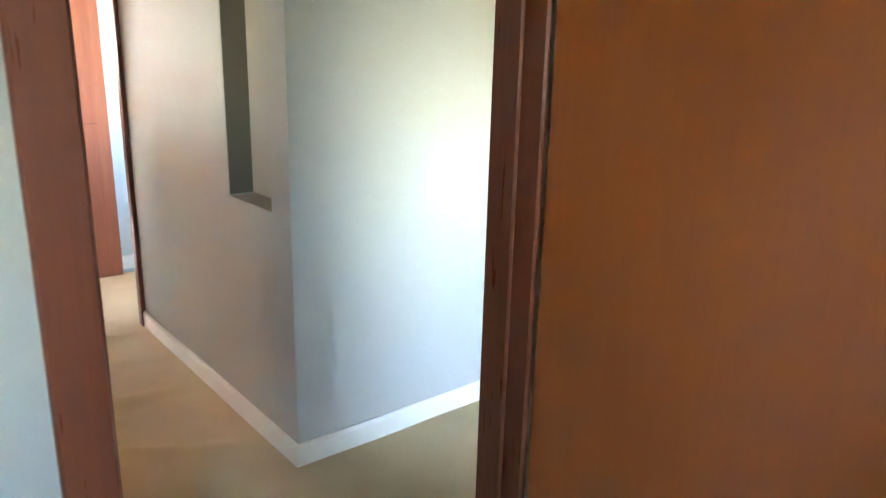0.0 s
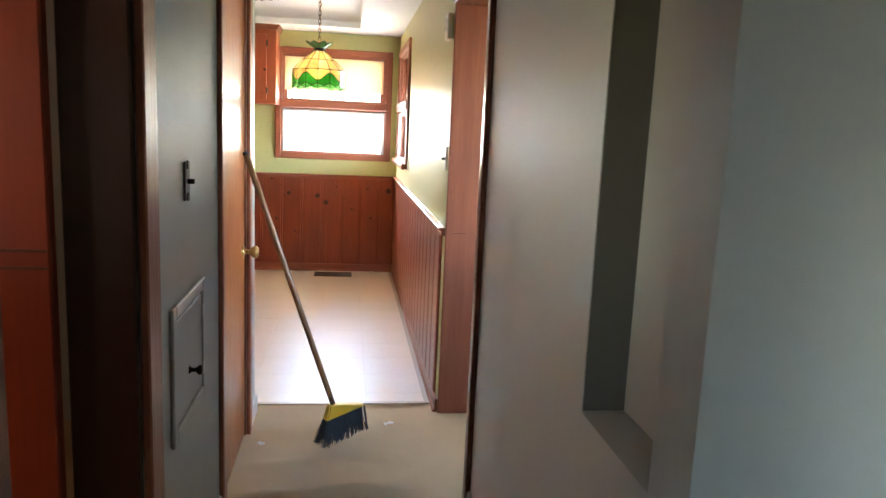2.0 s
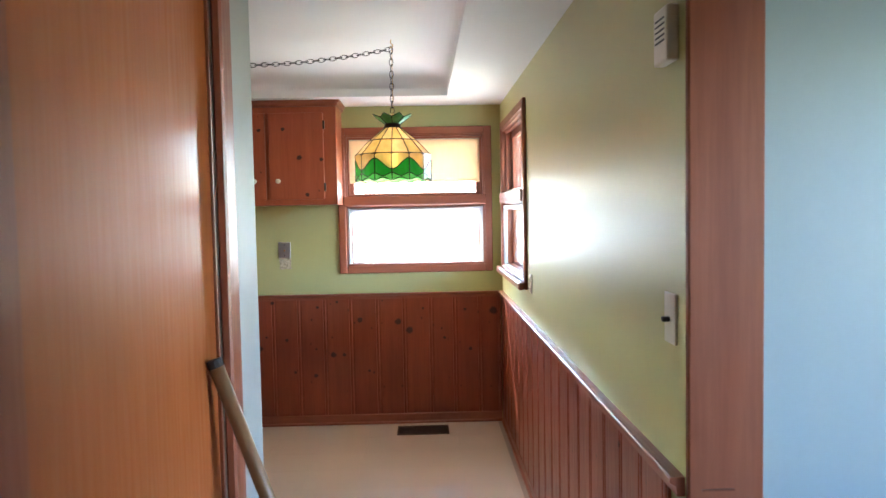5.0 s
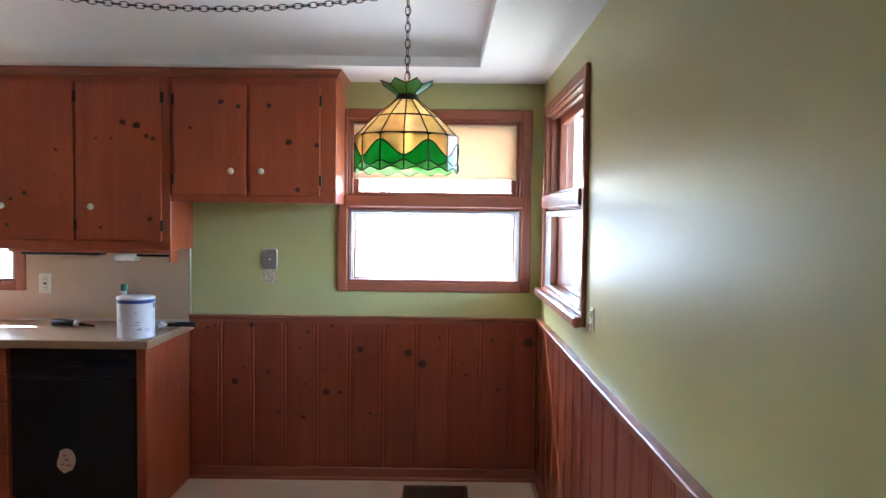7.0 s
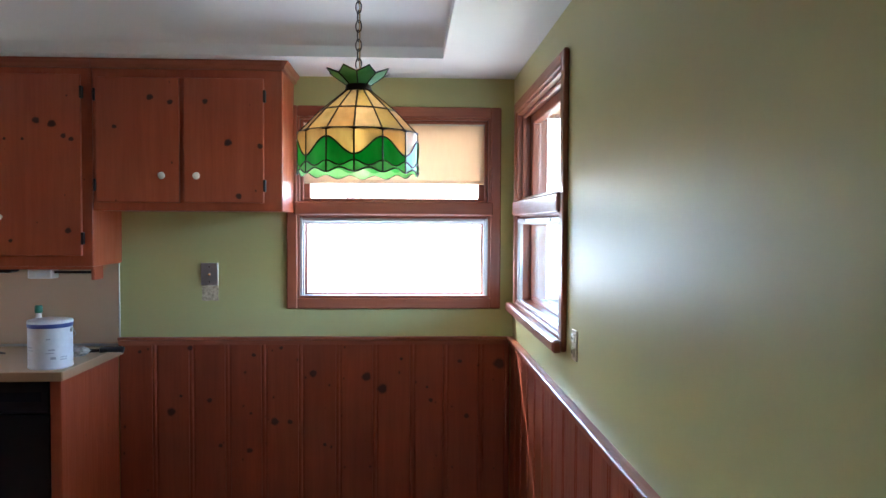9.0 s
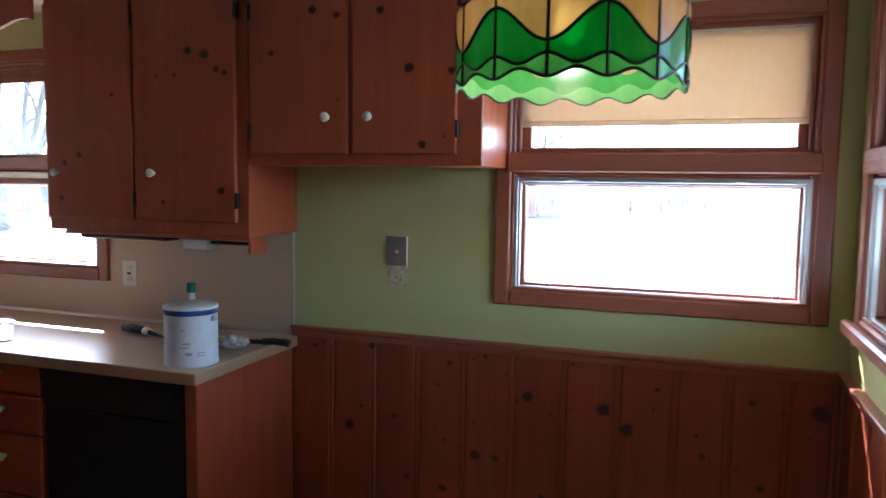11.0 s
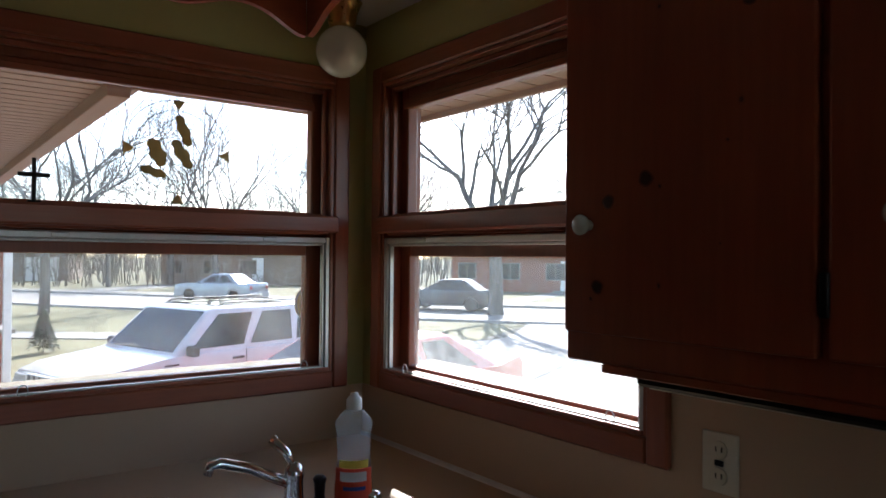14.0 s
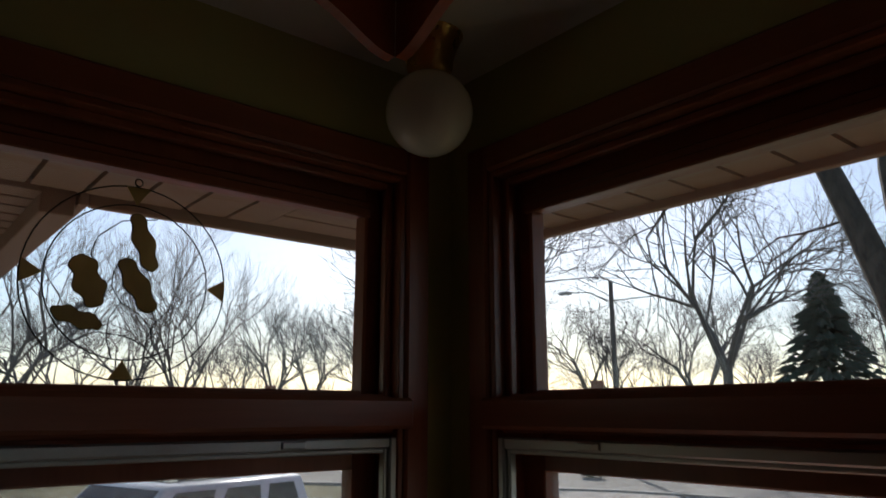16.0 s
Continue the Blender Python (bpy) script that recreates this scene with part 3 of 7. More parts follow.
part("base_rail", sweep(bmesh.new(), (-1.985, 0, 0), (0.018, 0, 0), [(0, 0), (0.024, 0), (0.024, 0.012), (0.014, 0.02), (0.014, 0.068), (0.008, 0.075), (0, 0.075)]), TRIM_X, wn_n)
part("base_rail", sweep(bmesh.new(), (EAST, -0.014, 0), (EAST, -3.655, 0), [(0, 0), (0.024, 0), (0.024, 0.012), (0.014, 0.02), (0.014, 0.068), (0.008, 0.075), (0, 0.075)]), TRIM_Y, wn_e)


# ---- doors, jambs and trim of the hall ----
def upright(x0, x1, y0, y1, z0, z1, name, mat, parent, label="", bevel=0.004):
    return part(name, B(x0, x1, y0, y1, z0, z1, bevel), mat, parent, label)


# closed closet door in the west hall wall
d = thing("door_1", (-0.88, -4.22, 0), "closed flush orange-brown birch door with a round brass knob", "door", kind="structure")
leaf = upright(-0.922, -0.887, -4.54, -3.91, 0.012, 2.02, "leaf", DOOR, d)
for y0, y1 in ((-4.612, -4.548), (-3.902, -3.838)):
    upright(-0.881, -0.862, y0, y1, 0, 2.09, "casing", TRIM_Z, d)
upright(-0.881, -0.862, -4.548, -3.902, 2.025, 2.09, "casing", TRIM_Y, d)
for y0, y1 in ((-4.55, -4.54), (-3.91, -3.90)):
    upright(-1.0, -0.882, y0, y1, 0, 2.03, "jamb", JAMB, d, bevel=0.001)
bm = lathe(bmesh.new(), [(0.030, 0.0), (0.030, 0.004), (0.012, 0.008), (0.010, 0.030), (0.020, 0.036), (0.027, 0.048), (0.026, 0.060), (0.016, 0.068), (0.001, 0.070)], (-0.887, -3.965, 0.87), 20, "x")
part("door_knob", bm, BRASS, leaf, "tarnished brass knob", True)
for z in (0.28, 1.74):
    part("hinge", lathe(bmesh.new(), [(0.008, -0.05), (0.008, 0.05)], (-0.882, -4.544, z), 10), IRON, leaf)

# open doorway in the west hall wall with its red door swung in
d = thing("door_2", (-0.94, -5.9, 0), "dark red two-panel door standing open into a dark room", "door", kind="structure")
for y0, y1 in ((-6.262, -6.198), (-5.552, -5.452)):
    upright(-0.881, -0.860, y0, y1, 0, 2.09, "casing", TRIM_Z, d)
upright(-0.881, -0.860, -6.198, -5.552, 2.025, 2.09, "casing", TRIM_Y, d)
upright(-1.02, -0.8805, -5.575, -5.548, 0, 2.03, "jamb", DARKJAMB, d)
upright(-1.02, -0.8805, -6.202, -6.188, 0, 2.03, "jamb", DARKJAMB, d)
leaf = upright(-1.66, -1.03, -5.615, -5.580, 0.012, 2.02, "leaf", REDDOOR, d)
for z in (1.115, 1.150):
    part("panel_groove", B(-1.655, -1.035, -5.6165, -5.6145, z, z + 0.006), JAMB, leaf)
part("door_knob", lathe(bmesh.new(), [(0.028, 0.0), (0.012, -0.008), (0.011, -0.03), (0.026, -0.045), (0.02, -0.06), (0.001, -0.062)], (-1.60, -5.615, 0.9), 16, "y"), BRASS, leaf, smooth=True)

# side doorway at the end of the hall
d = thing("door_3", (EAST, -4.1, 0), "open doorway with a wide reddish pine jamb", "doorway", kind="structure")
upright(EAST + 0.001, EAST + 0.165, -3.672, -3.648, 0, 2.02, "jamb", TRIM_Z, d)
part("strike_line", B(EAST + 0.03, EAST + 0.10, -3.6745, -3.6715, 0.93, 0.934), JAMB, d)
upright(EAST - 0.012, EAST + 0.165, -4.575, -4.556, 0, 2.03, "jamb", JAMB, d)
upright(EAST - 0.012, EAST + 0.165, -4.556, -3.672, 2.005, 2.03, "head_jamb", TRIM_Y, d)
upright(EAST - 0.016, EAST + 0.006, -4.622, -4.573, 0, 2.08, "casing", JAMB, d)

# bedroom doorway, door open against the inside
d = thing("door_4", (-0.41, -7.27, 0), "orange-brown flush bedroom door standing wide open", "door", kind="structure")
upright(-0.052, -0.036, -7.335, -7.205, 0, 2.04, "jamb", JAMB, d)
upright(-0.794, -0.778, -7.335, -7.205, 0, 2.04, "jamb", JAMB, d)
upright(-0.778, -0.052, -7.335, -7.205, 2.02, 2.04, "head_jamb", JAMB, d)
for x0, x1 in ((-0.05, 0.018), (-0.845, -0.78)):
    for y0, y1 in ((-7.341, -7.322), (-7.218, -7.199)):
        if x0 > -0.1 and y0 < -7.3:
            continue
        upright(x0, x1, y0, y1, 0, 2.09, "casing", JAMB, d)
upright(-0.062, -0.0525, -7.285, -7.25, 0, 2.02, "stop", JAMB, d)
leaf = upright(-0.048, -0.013, -8.09, -7.345, 0.012, 2.03, "leaf", DOOR, d)
for z in (0.28, 1.74):
    part("hinge", lathe(bmesh.new(), [(0.008, -0.05), (0.008, 0.05)], (-0.054, -7.34, z), 10), BRASS, leaf)
part("door_knob", lathe(bmesh.new(), [(0.03, 0.0), (0.012, -0.008), (0.011, -0.03), (0.027, -0.045), (0.02, -0.06), (0.001, -0.062)], (-0.048, -8.02, 0.9), 16, "x"), BRASS, leaf, smooth=True)


def skirting(name, a, b, label):
    setting(name, sweep(bmesh.new(), a, b, [(0, 0), (0.014, 0), (0.014, 0.07), (0.008, 0.085), (0, 0.085)]), GLOSSWHITE, label, "baseboard")


skirting("baseboard_hall_east", (EAST + 0.005, -4.622, 0.0), (EAST + 0.005, -6.234, 0.0), "white painted baseboard along the hall wall")
skirting("baseboard_cross_hall", (EAST - 0.009, -6.22, 0.0), (2.6, -6.22, 0.0), "white painted baseboard of the cross hall wall")
skirting("baseboard_hall_west", (-0.88, -5.45, 0.0), (-0.88, -4.613, 0.0), "white painted baseboard below the access panel")
skirting("baseboard_corner", (-0.88, -3.837, 0.0), (-0.88, -3.606, 0.0), "short white baseboard at the hall corner")
skirting("baseboard_stair", (EAST + 0.165, -3.64, 0.03), (1.6, -3.64, 0.03), "white baseboard of the side entry")

# added area lamps: daylight for unseen rooms, sky light at two kitchen windows
for nm, loc, tgt, sx, sy, en in (("bedroom_fill", (-1.8, -10.62, 1.5), (-1.8, -8, 1.4), 0.55, 0.55, 0.007), ("second_bedroom_fill", (1.45, -10.62, 1.3), (1.35, -8, 1.2), 1.65, 0.65, 0.12), ("entry_fill", (1.62, -4.75, 1.5), (0.5, -4.6, 1.2), 0.9, 1.0, 0.055), ("dinette_sky_fill", (-0.584, 0.13, 1.62), (-0.584, -2, 2.6), 0.95, 0.9, 0.66), ("side_sky_fill", (EAST + 0.13, -0.715, 1.62), (-2, -0.715, 2.5), 1.0, 0.9, 0.2), ("side_room_fill", (-2.66, -6.5, 1.45), (-1.2, -5.7, 1.1), 0.35, 0.4, 0.11)):
    ar = new(nm, bpy.data.lights.new(nm, "AREA"))
    # side room lamp is tinted warm to redden its door and the hall wall
    tint = {"bedroom_fill": (1.0, 0.95, 0.88), "side_room_fill": (1.0, 0.62, 0.36), "second_bedroom_fill": (0.76, 0.89, 1.0)}.get(nm, (0.84, 0.93, 1.0))
    ar.data.shape, ar.data.size, ar.data.size_y, ar.data.energy, ar.data.color = "RECTANGLE", sx, sy, en, tint
    ar.matrix_world = look(loc, tgt)


# ---- kitchen cabinets ----
def knob(parent, x, y, z, axis="y", s=-1):
    prof = [(0.009, 0.0), (0.007, 0.008), (0.010, 0.012), (0.016, 0.017), (0.017, 0.022), (0.013, 0.027), (0.001, 0.029)]
    part("knob", lathe(bmesh.new(), [(r, s * h) for r, h in prof], (x, y, z), 18, axis), CERAMIC, parent, "small white ceramic knob", True)


def cab_door(parent, x0, x1, z0, z1, y, kx=None, kz=None, hinge=None):
    dr = part("door", B(x0, x1, y - 0.019, y, z0, z1, 0.004, 2), PINE, parent)
    if kx is not None:
        knob(dr, kx, y - 0.019, kz)
    if hinge is not None:
        for z in (z0 + 0.08, z1 - 0.08):
            bm = B(hinge - 0.006, hinge + 0.006, y - 0.023, y - 0.0005, z - 0.028, z + 0.028, 0.002)
            part("hinge", bm, IRON, dr, "dark metal hinge")
    return dr


FRONT = -0.335
KNOT = [plain("knot_core", (0.045, 0.010, 0.006), 0.4, var=0.3, scale=120, bump=0.0), plain("knot_halo", (0.15, 0.030, 0.013), 0.4, var=0.2, scale=120, bump=0.0)]


def knots_in(parent, y, spots):
    """Dark knots let into a board face that looks to -y: along, up, radius."""
    for x, z, r in spots:
        bm, n = bmesh.new(), 14
        rings = [[bm.verts.new((x + r * k * (1 + 0.13 * math.sin(3 * a + z * 90)) * math.cos(a), y - d, z + r * k * 0.9 * (1 + 0.11 * math.sin(2 * a + x * 70)) * math.sin(a))) for a in (2 * math.pi * i / n for i in range(n))] for k, d in ((0.62, 0.0006), (0.95, 0.0005), (1.25, 0.0002))]
        bm.faces.new(rings[0])
        for m, (p, q) in enumerate(zip(rings, rings[1:])):
            for i in range(n):
                bm.faces.new((p[i], q[i], q[(i + 1) % n], p[(i + 1) % n])).material_index = m
        bmesh.ops.recalc_face_normals(bm, faces=bm.faces)
        part("knot", bm, KNOT, parent)


cab = thing("wall_cabinet", (-1.53, -0.17, 1.60), "knotty pine wall cabinet with two doors beside the dinette window", "cabinet", "kitchen wall cabinets")
part("body", B(-1.965, -1.098, FRONT, -0.001, 1.595, LOW - 0.002, 0.003), PINE, cab)
knots_in(cab_door(cab, -1.945, -1.568, 1.632, 2.205, FRONT, -1.641, 1.755, -1.949), FRONT - 0.019, ((-1.698, 2.115, 0.013), (-1.607, 2.093, 0.011), (-1.859, 1.979, 0.009)))
knots_in(cab_door(cab, -1.548, -1.182, 1.632, 2.205, FRONT, -1.484, 1.755, -1.178), FRONT - 0.019, ((-1.448, 2.098, 0.011), (-1.344, 1.910, 0.015), (-1.198, 1.895, 0.011), (-1.296, 1.663, 0.012)))
part("crown", sweep(bmesh.new(), (-1.965, FRONT, LOW - 0.045), (-1.09, FRONT, LOW - 0.045), [(0, 0), (0.012, 0.004), (0.016, 0.02), (0.028, 0.034), (0.03, 0.043), (0, 0.043)]), TRIM_X, cab)
part("crown", sweep(bmesh.new(), (-1.098, FRONT - 0.028, LOW - 0.045), (-1.098, -0.001, LOW - 0.045), [(0, 0), (0.012, 0.004), (0.016, 0.02), (0.028, 0.034), (0.03, 0.043), (0, 0.043)]), TRIM_Y, cab)
cab = thing("wall_cabinet", (-2.43, -0.17, 1.335), "tall knotty pine wall cabinet with two doors over the counter", "cabinet", "kitchen wall cabinets")
part("body", B(-2.905, -1.967, FRONT, -0.001, 1.335, LOW - 0.002, 0.003), PINE, cab)
knots_in(cab_door(cab, -2.458, -2.012, 1.385, 2.215, FRONT, -2.372, 1.562, -2.008), FRONT - 0.019, ((-2.208, 2.004, 0.014), (-2.138, 1.989, 0.016), (-2.087, 1.934, 0.010), (-2.052, 1.920, 0.010), (-2.350, 1.919, 0.006), (-2.270, 1.919, 0.006), (-2.071, 1.501, 0.012), (-2.329, 1.454, 0.008)))
knots_in(cab_door(cab, -2.893, -2.472, 1.385, 2.215, FRONT, -2.839, 1.562, -2.462), FRONT - 0.019, ((-2.560, 1.857, 0.008), (-2.727, 1.630, 0.011), (-2.799, 1.598, 0.010), (-2.821, 1.461, 0.010)))
part("crown", sweep(bmesh.new(), (-2.905, FRONT, LOW - 0.045), (-1.967, FRONT, LOW - 0.045), [(0, 0), (0.012, 0.004), (0.016, 0.02), (0.028, 0.034), (0.03, 0.043), (0, 0.043)]), TRIM_X, cab)
part("bottom_rail", B(-2.83, -1.967, FRONT + 0.002, FRONT + 0.020, 1.320, 1.3345, 0.002), PINE_X, cab)
cab = thing("wall_cabinet", (-3.98, -1.6, 1.30), "knotty pine wall cabinet beyond the sink window", "cabinet", "kitchen wall cabinets")
part("body", B(WEST + 0.001, WEST + 0.335, -2.1, -1.205, 1.30, LOW - 0.002, 0.003), PINE, cab)
for y0, y1 in ((-1.64, -1.215), (-2.09, -1.66)):
    part("door", B(WEST + 0.335, WEST + 0.354, y0, y1, 1.345, 2.215, 0.004, 2), PINE, cab)

# scalloped valance over the sink corner
VX, VY = -3.80, -0.395


def scallop(a, b, n, inv=False):
    """Wavy lower edge: deep at the corner, alternating lobes."""
    a, b = Vector(a), Vector(b)
    L = (b - a).length
    out = []
    for i in range(n + 1):
        s = L * i / n
        z = 2.137 - 0.018 * math.cos(2 * math.pi * s / 0.34) - 0.022 * math.exp(-(s / 0.07) ** 2)
        p = a + (b - a) * (s / L)
        out.append((p.x, p.y, z))
    return out


def valance(parent, a, b, n, thick):
    bm, low, nrm = bmesh.new(), scallop(a, b, n), Vector(thick)
    f0, f1, k0, k1 = [], [], [], []
    for x, y, z in low:
        f0.append(bm.verts.new((x, y, z)))
        f1.append(bm.verts.new((x, y, LOW - 0.001)))
        k0.append(bm.verts.new(Vector((x, y, z)) + nrm))
        k1.append(bm.verts.new(Vector((x, y, LOW - 0.001)) + nrm))
    for i in range(n):
        for q in ((f0[i], f0[i + 1], f1[i + 1], f1[i]), (k0[i + 1], k0[i], k1[i], k1[i + 1]), (f0[i + 1], f0[i], k0[i], k0[i + 1]), (f1[i], f1[i + 1], k1[i + 1], k1[i])):
            bm.faces.new(q)
    for e in (0, n):
        bm.faces.new((f0[e], f1[e], k1[e], k0[e]))
    bmesh.ops.recalc_face_normals(bm, faces=bm.faces)
    return part("board", bm, PINE_X, parent)


val = thing("valance", (VX, VY, 2.15), "scalloped pine valance board round the sink corner", "valance")
valance(val, (VX, VY, 0), (-2.906, VY, 0), 60, (0, 0.018, 0))
valance(val, (VX - 0.0, VY - 0.001, 0), (VX, -1.19, 0), 54, (-0.018, 0, 0))
part("cornice", sweep(bmesh.new(), (VX, VY, LOW - 0.05), (-2.906, VY, LOW - 0.05), [(0, 0), (0.010, 0.004), (0.014, 0.02), (0.024, 0.034), (0.026, 0.048), (0, 0.048)]), TRIM_X, val)
part("cornice", sweep(bmesh.new(), (VX, -1.19, LOW - 0.05), (VX, VY, LOW - 0.05), [(0, 0), (0.010, 0.004), (0.014, 0.02), (0.024, 0.034), (0.026, 0.048), (0, 0.048)]), TRIM_Y, val)

# globe lamp in the corner
GL = Vector((-3.995, -0.180, 2.138))
gl = thing("globe_lamp", GL, "unlit white glass globe lamp under the corner soffit", "lamp")
part("globe", lathe(bmesh.new(), [(max(0.001, 0.079 * math.sin(math.pi * i / 16)), -0.079 * math.cos(math.pi * i / 16)) for i in range(17)], GL, 28, cap=False), plain("opal_glass", (0.72, 0.70, 0.62), 0.18, var=0.02, scale=10, bump=0.0, coat=0.3), gl, "white opal glass globe", True)
part("fitter", lathe(bmesh.new(), [(0.035, 0.070), (0.042, 0.085), (0.045, 0.11), (0.06, 0.15), (0.062, LOW - GL.z - 0.001)], GL, 24), BRASS, gl, "brass lamp fitter", True)

# ---- counter, sink and base units ----
TOP = 0.91
CA, CB = (-2.965, -0.665), (-3.345, -1.092)
outline = [(-1.965, -0.003), (WEST + 0.004, -0.003), (WEST + 0.004, -2.2), (CB[0], -2.2), CB, CA, (-1.965, -0.655)]
SK = Vector((-3.405, -0.652, TOP))
SU, SV = Vector((0.664, 0.748, 0)).normalized(), Vector((-0.748, 0.664, 0)).normalized()


def sk(u, v, z):
    p = SK + SU * u + SV * v
    return (p.x, p.y, z)


ct = thing("countertop", (-2.6, -0.33, TOP), "beige laminate corner countertop with a bare edge", "countertop")
bm = bmesh.new()
cut = [sk(u, v, 0)[:2] for u, v in ((-0.375, -0.225), (0.375, -0.225), (0.375, 0.225), (-0.375, 0.225))]
o, c = [bm.verts.new((x, y, TOP)) for x, y in outline], [bm.verts.new((x, y, TOP)) for x, y in cut]
es = [bm.edges.new((o[i], o[(i + 1) % len(o)])) for i in range(len(o))] + [bm.edges.new((c[i], c[(i + 1) % 4])) for i in range(4)]
bmesh.ops.triangle_fill(bm, use_beauty=True, edges=es)
for f in list(bm.faces):
    m = f.calc_center_median()
    l = Vector((m.x, m.y, 0)) - Vector((SK.x, SK.y, 0))
    if abs(l.dot(SU)) < 0.375 and abs(l.dot(SV)) < 0.225:
        bm.faces.remove(f)
g = bmesh.ops.extrude_face_region(bm, geom=list(bm.faces))
bmesh.ops.translate(bm, verts=[v for v in g["geom"] if isinstance(v, bmesh.types.BMVert)], vec=(0, 0, -0.038))
bmesh.ops.recalc_face_normals(bm, faces=bm.faces)
part("slab", bm, COUNTER, ct)
for a, b in (((-1.965, -0.655), (-1.965, -0.01)), (CA, (-1.965, -0.655)), (CB, CA), ((CB[0], -2.2), CB)):
    part("edge_band", sweep(bmesh.new(), (*a, TOP - 0.040), (*b, TOP - 0.040), [(0.0005, 0), (0.003, 0), (0.003, 0.036), (0.0005, 0.0395)]), COUNTER_EDGE, ct, "worn brown counter edge band")
bs = thing("backsplash", (-3.0, 0, TOP), "beige laminate backsplash panel behind the counter", "backsplash", kind="structure")
part("panel", B(-2.925, -1.985, -0.006, -0.0005, TOP, 1.335), BEIGE, bs)
part("panel", B(WEST + 0.001, -2.925, -0.006, -0.0005, TOP, 1.078), BEIGE, bs)
part("panel", B(WEST + 0.0005, WEST + 0.006, -1.200, -0.006, TOP, 1.078), BEIGE, bs)
part("panel", B(WEST + 0.0005, WEST + 0.006, -2.2, -1.200, TOP, 1.30), BEIGE, bs)
part("end_trim", B(-1.985, -1.979, -0.009, -0.0005, CAPZ, 1.595, 0.001), ALU, bs, "thin metal edge strip")
part("cove_strip", sweep(bmesh.new(), (WEST + 0.006, -0.006, TOP), (-1.985, -0.006, TOP), [(0, 0), (0.010, 0), (0.006, 0.004), (0.003, 0.012), (0, 0.012)]), ALU, bs)

SB = STEEL
sink = thing("sink", SK, "double-bowl stainless steel sink set across the corner", "sink")
bm = bmesh.new()


def bowl_loop(u0, u1, v0, v1, z, r, n=5):
    pts = []
    for cu, cv, a0 in ((u1 - r, v1 - r, 0), (u0 + r, v1 - r, 90), (u0 + r, v0 + r, 180), (u1 - r, v0 + r, 270)):
        for k in range(n + 1):
            a = radians(a0 + 90 * k / n)
            pts.append(sk(cu + r * math.cos(a), cv + r * math.sin(a), z))
    return pts


BOWLS = ((-0.375, -0.02, -0.225, 0.165), (0.02, 0.375, -0.225, 0.165))
outer = [bm.verts.new(p) for p in bowl_loop(-0.42, 0.42, -0.275, 0.275, TOP + 0.005, 0.02)]
lip = [bm.verts.new(p) for p in bowl_loop(-0.424, 0.424, -0.279, 0.279, TOP + 0.0005, 0.022)]
es = [bm.edges.new((outer[i], outer[(i + 1) % len(outer)])) for i in range(len(outer))]
for i in range(len(outer)):
    bm.faces.new((lip[i], lip[(i + 1) % len(lip)], outer[(i + 1) % len(outer)], outer[i]))
rims = []
for u0, u1, v0, v1 in BOWLS:
    ring = [bm.verts.new(p) for p in bowl_loop(u0, u1, v0, v1, TOP + 0.005, 0.05)]
    es += [bm.edges.new((ring[i], ring[(i + 1) % len(ring)])) for i in range(len(ring))]
    rims.append(ring)
bmesh.ops.triangle_fill(bm, use_beauty=True, edges=es)
for f in list(bm.faces):
    m = f.calc_center_median() - SK
    u, v = m.dot(SU), m.dot(SV)
    if any(a + 0.015 < u < b - 0.015 and e + 0.015 < v < h - 0.015 for a, b, e, h in BOWLS) and len(f.verts) == 3 and all(any(w in r for r in rims) for w in f.verts):
        bm.faces.remove(f)
part("rim", bm, SB, sink)
for (u0, u1, v0, v1) in BOWLS:
    bm = bmesh.new()
    prev = None
    for ins, dz, r in ((0, 0.005, 0.05), (0.006, -0.004, 0.05), (0.010, -0.02, 0.055), (0.02, -0.14, 0.06), (0.035, -0.165, 0.06), (0.06, -0.175, 0.05)):
        ring = [bm.verts.new(p) for p in bowl_loop(u0 + ins, u1 - ins, v0 + ins, v1 - ins, TOP + dz, r)]
        if prev:
            for i in range(len(ring)):
                bm.faces.new((prev[i], ring[i], ring[(i + 1) % len(ring)], prev[(i + 1) % len(ring)]))
        prev = ring
    bm.faces.new(prev)
    bw = part("bowl", bm, SB, sink, smooth=True)
    part("drain", lathe(bmesh.new(), [(0.042, 0.0), (0.042, 0.003), (0.03, 0.004), (0.028, -0.001)], sk((u0 + u1) / 2, (v0 + v1) / 2, TOP - 0.175), 20), CHROME, bw, smooth=True)

fa = thing("faucet", sk(0, 0.215, TOP + 0.005), "chrome single-lever kitchen faucet with a long spout", "faucet")
FB = Vector(sk(-0.02, 0.222, TOP + 0.005))
bm = bmesh.new()
pts = bowl_loop(-0.145, 0.105, 0.195, 0.252, TOP + 0.005, 0.027)
lo = [bm.verts.new(p) for p in pts]
hi = [bm.verts.new((*p[:2], TOP + 0.017)) for p in pts]
for i in range(len(lo)):
    bm.faces.new((lo[i], lo[(i + 1) % len(lo)], hi[(i + 1) % len(hi)], hi[i]))
bm.faces.new(hi)
part("deck_plate", bm, CHROME, fa)
part("body", lathe(bmesh.new(), [(0.026, 0.012), (0.024, 0.03), (0.022, 0.07), (0.024, 0.085), (0.022, 0.10), (0.012, 0.112), (0.001, 0.114)], FB, 20), CHROME, fa, smooth=True)
sp = (-SU * 0.85 - SV * 0.52).normalized()
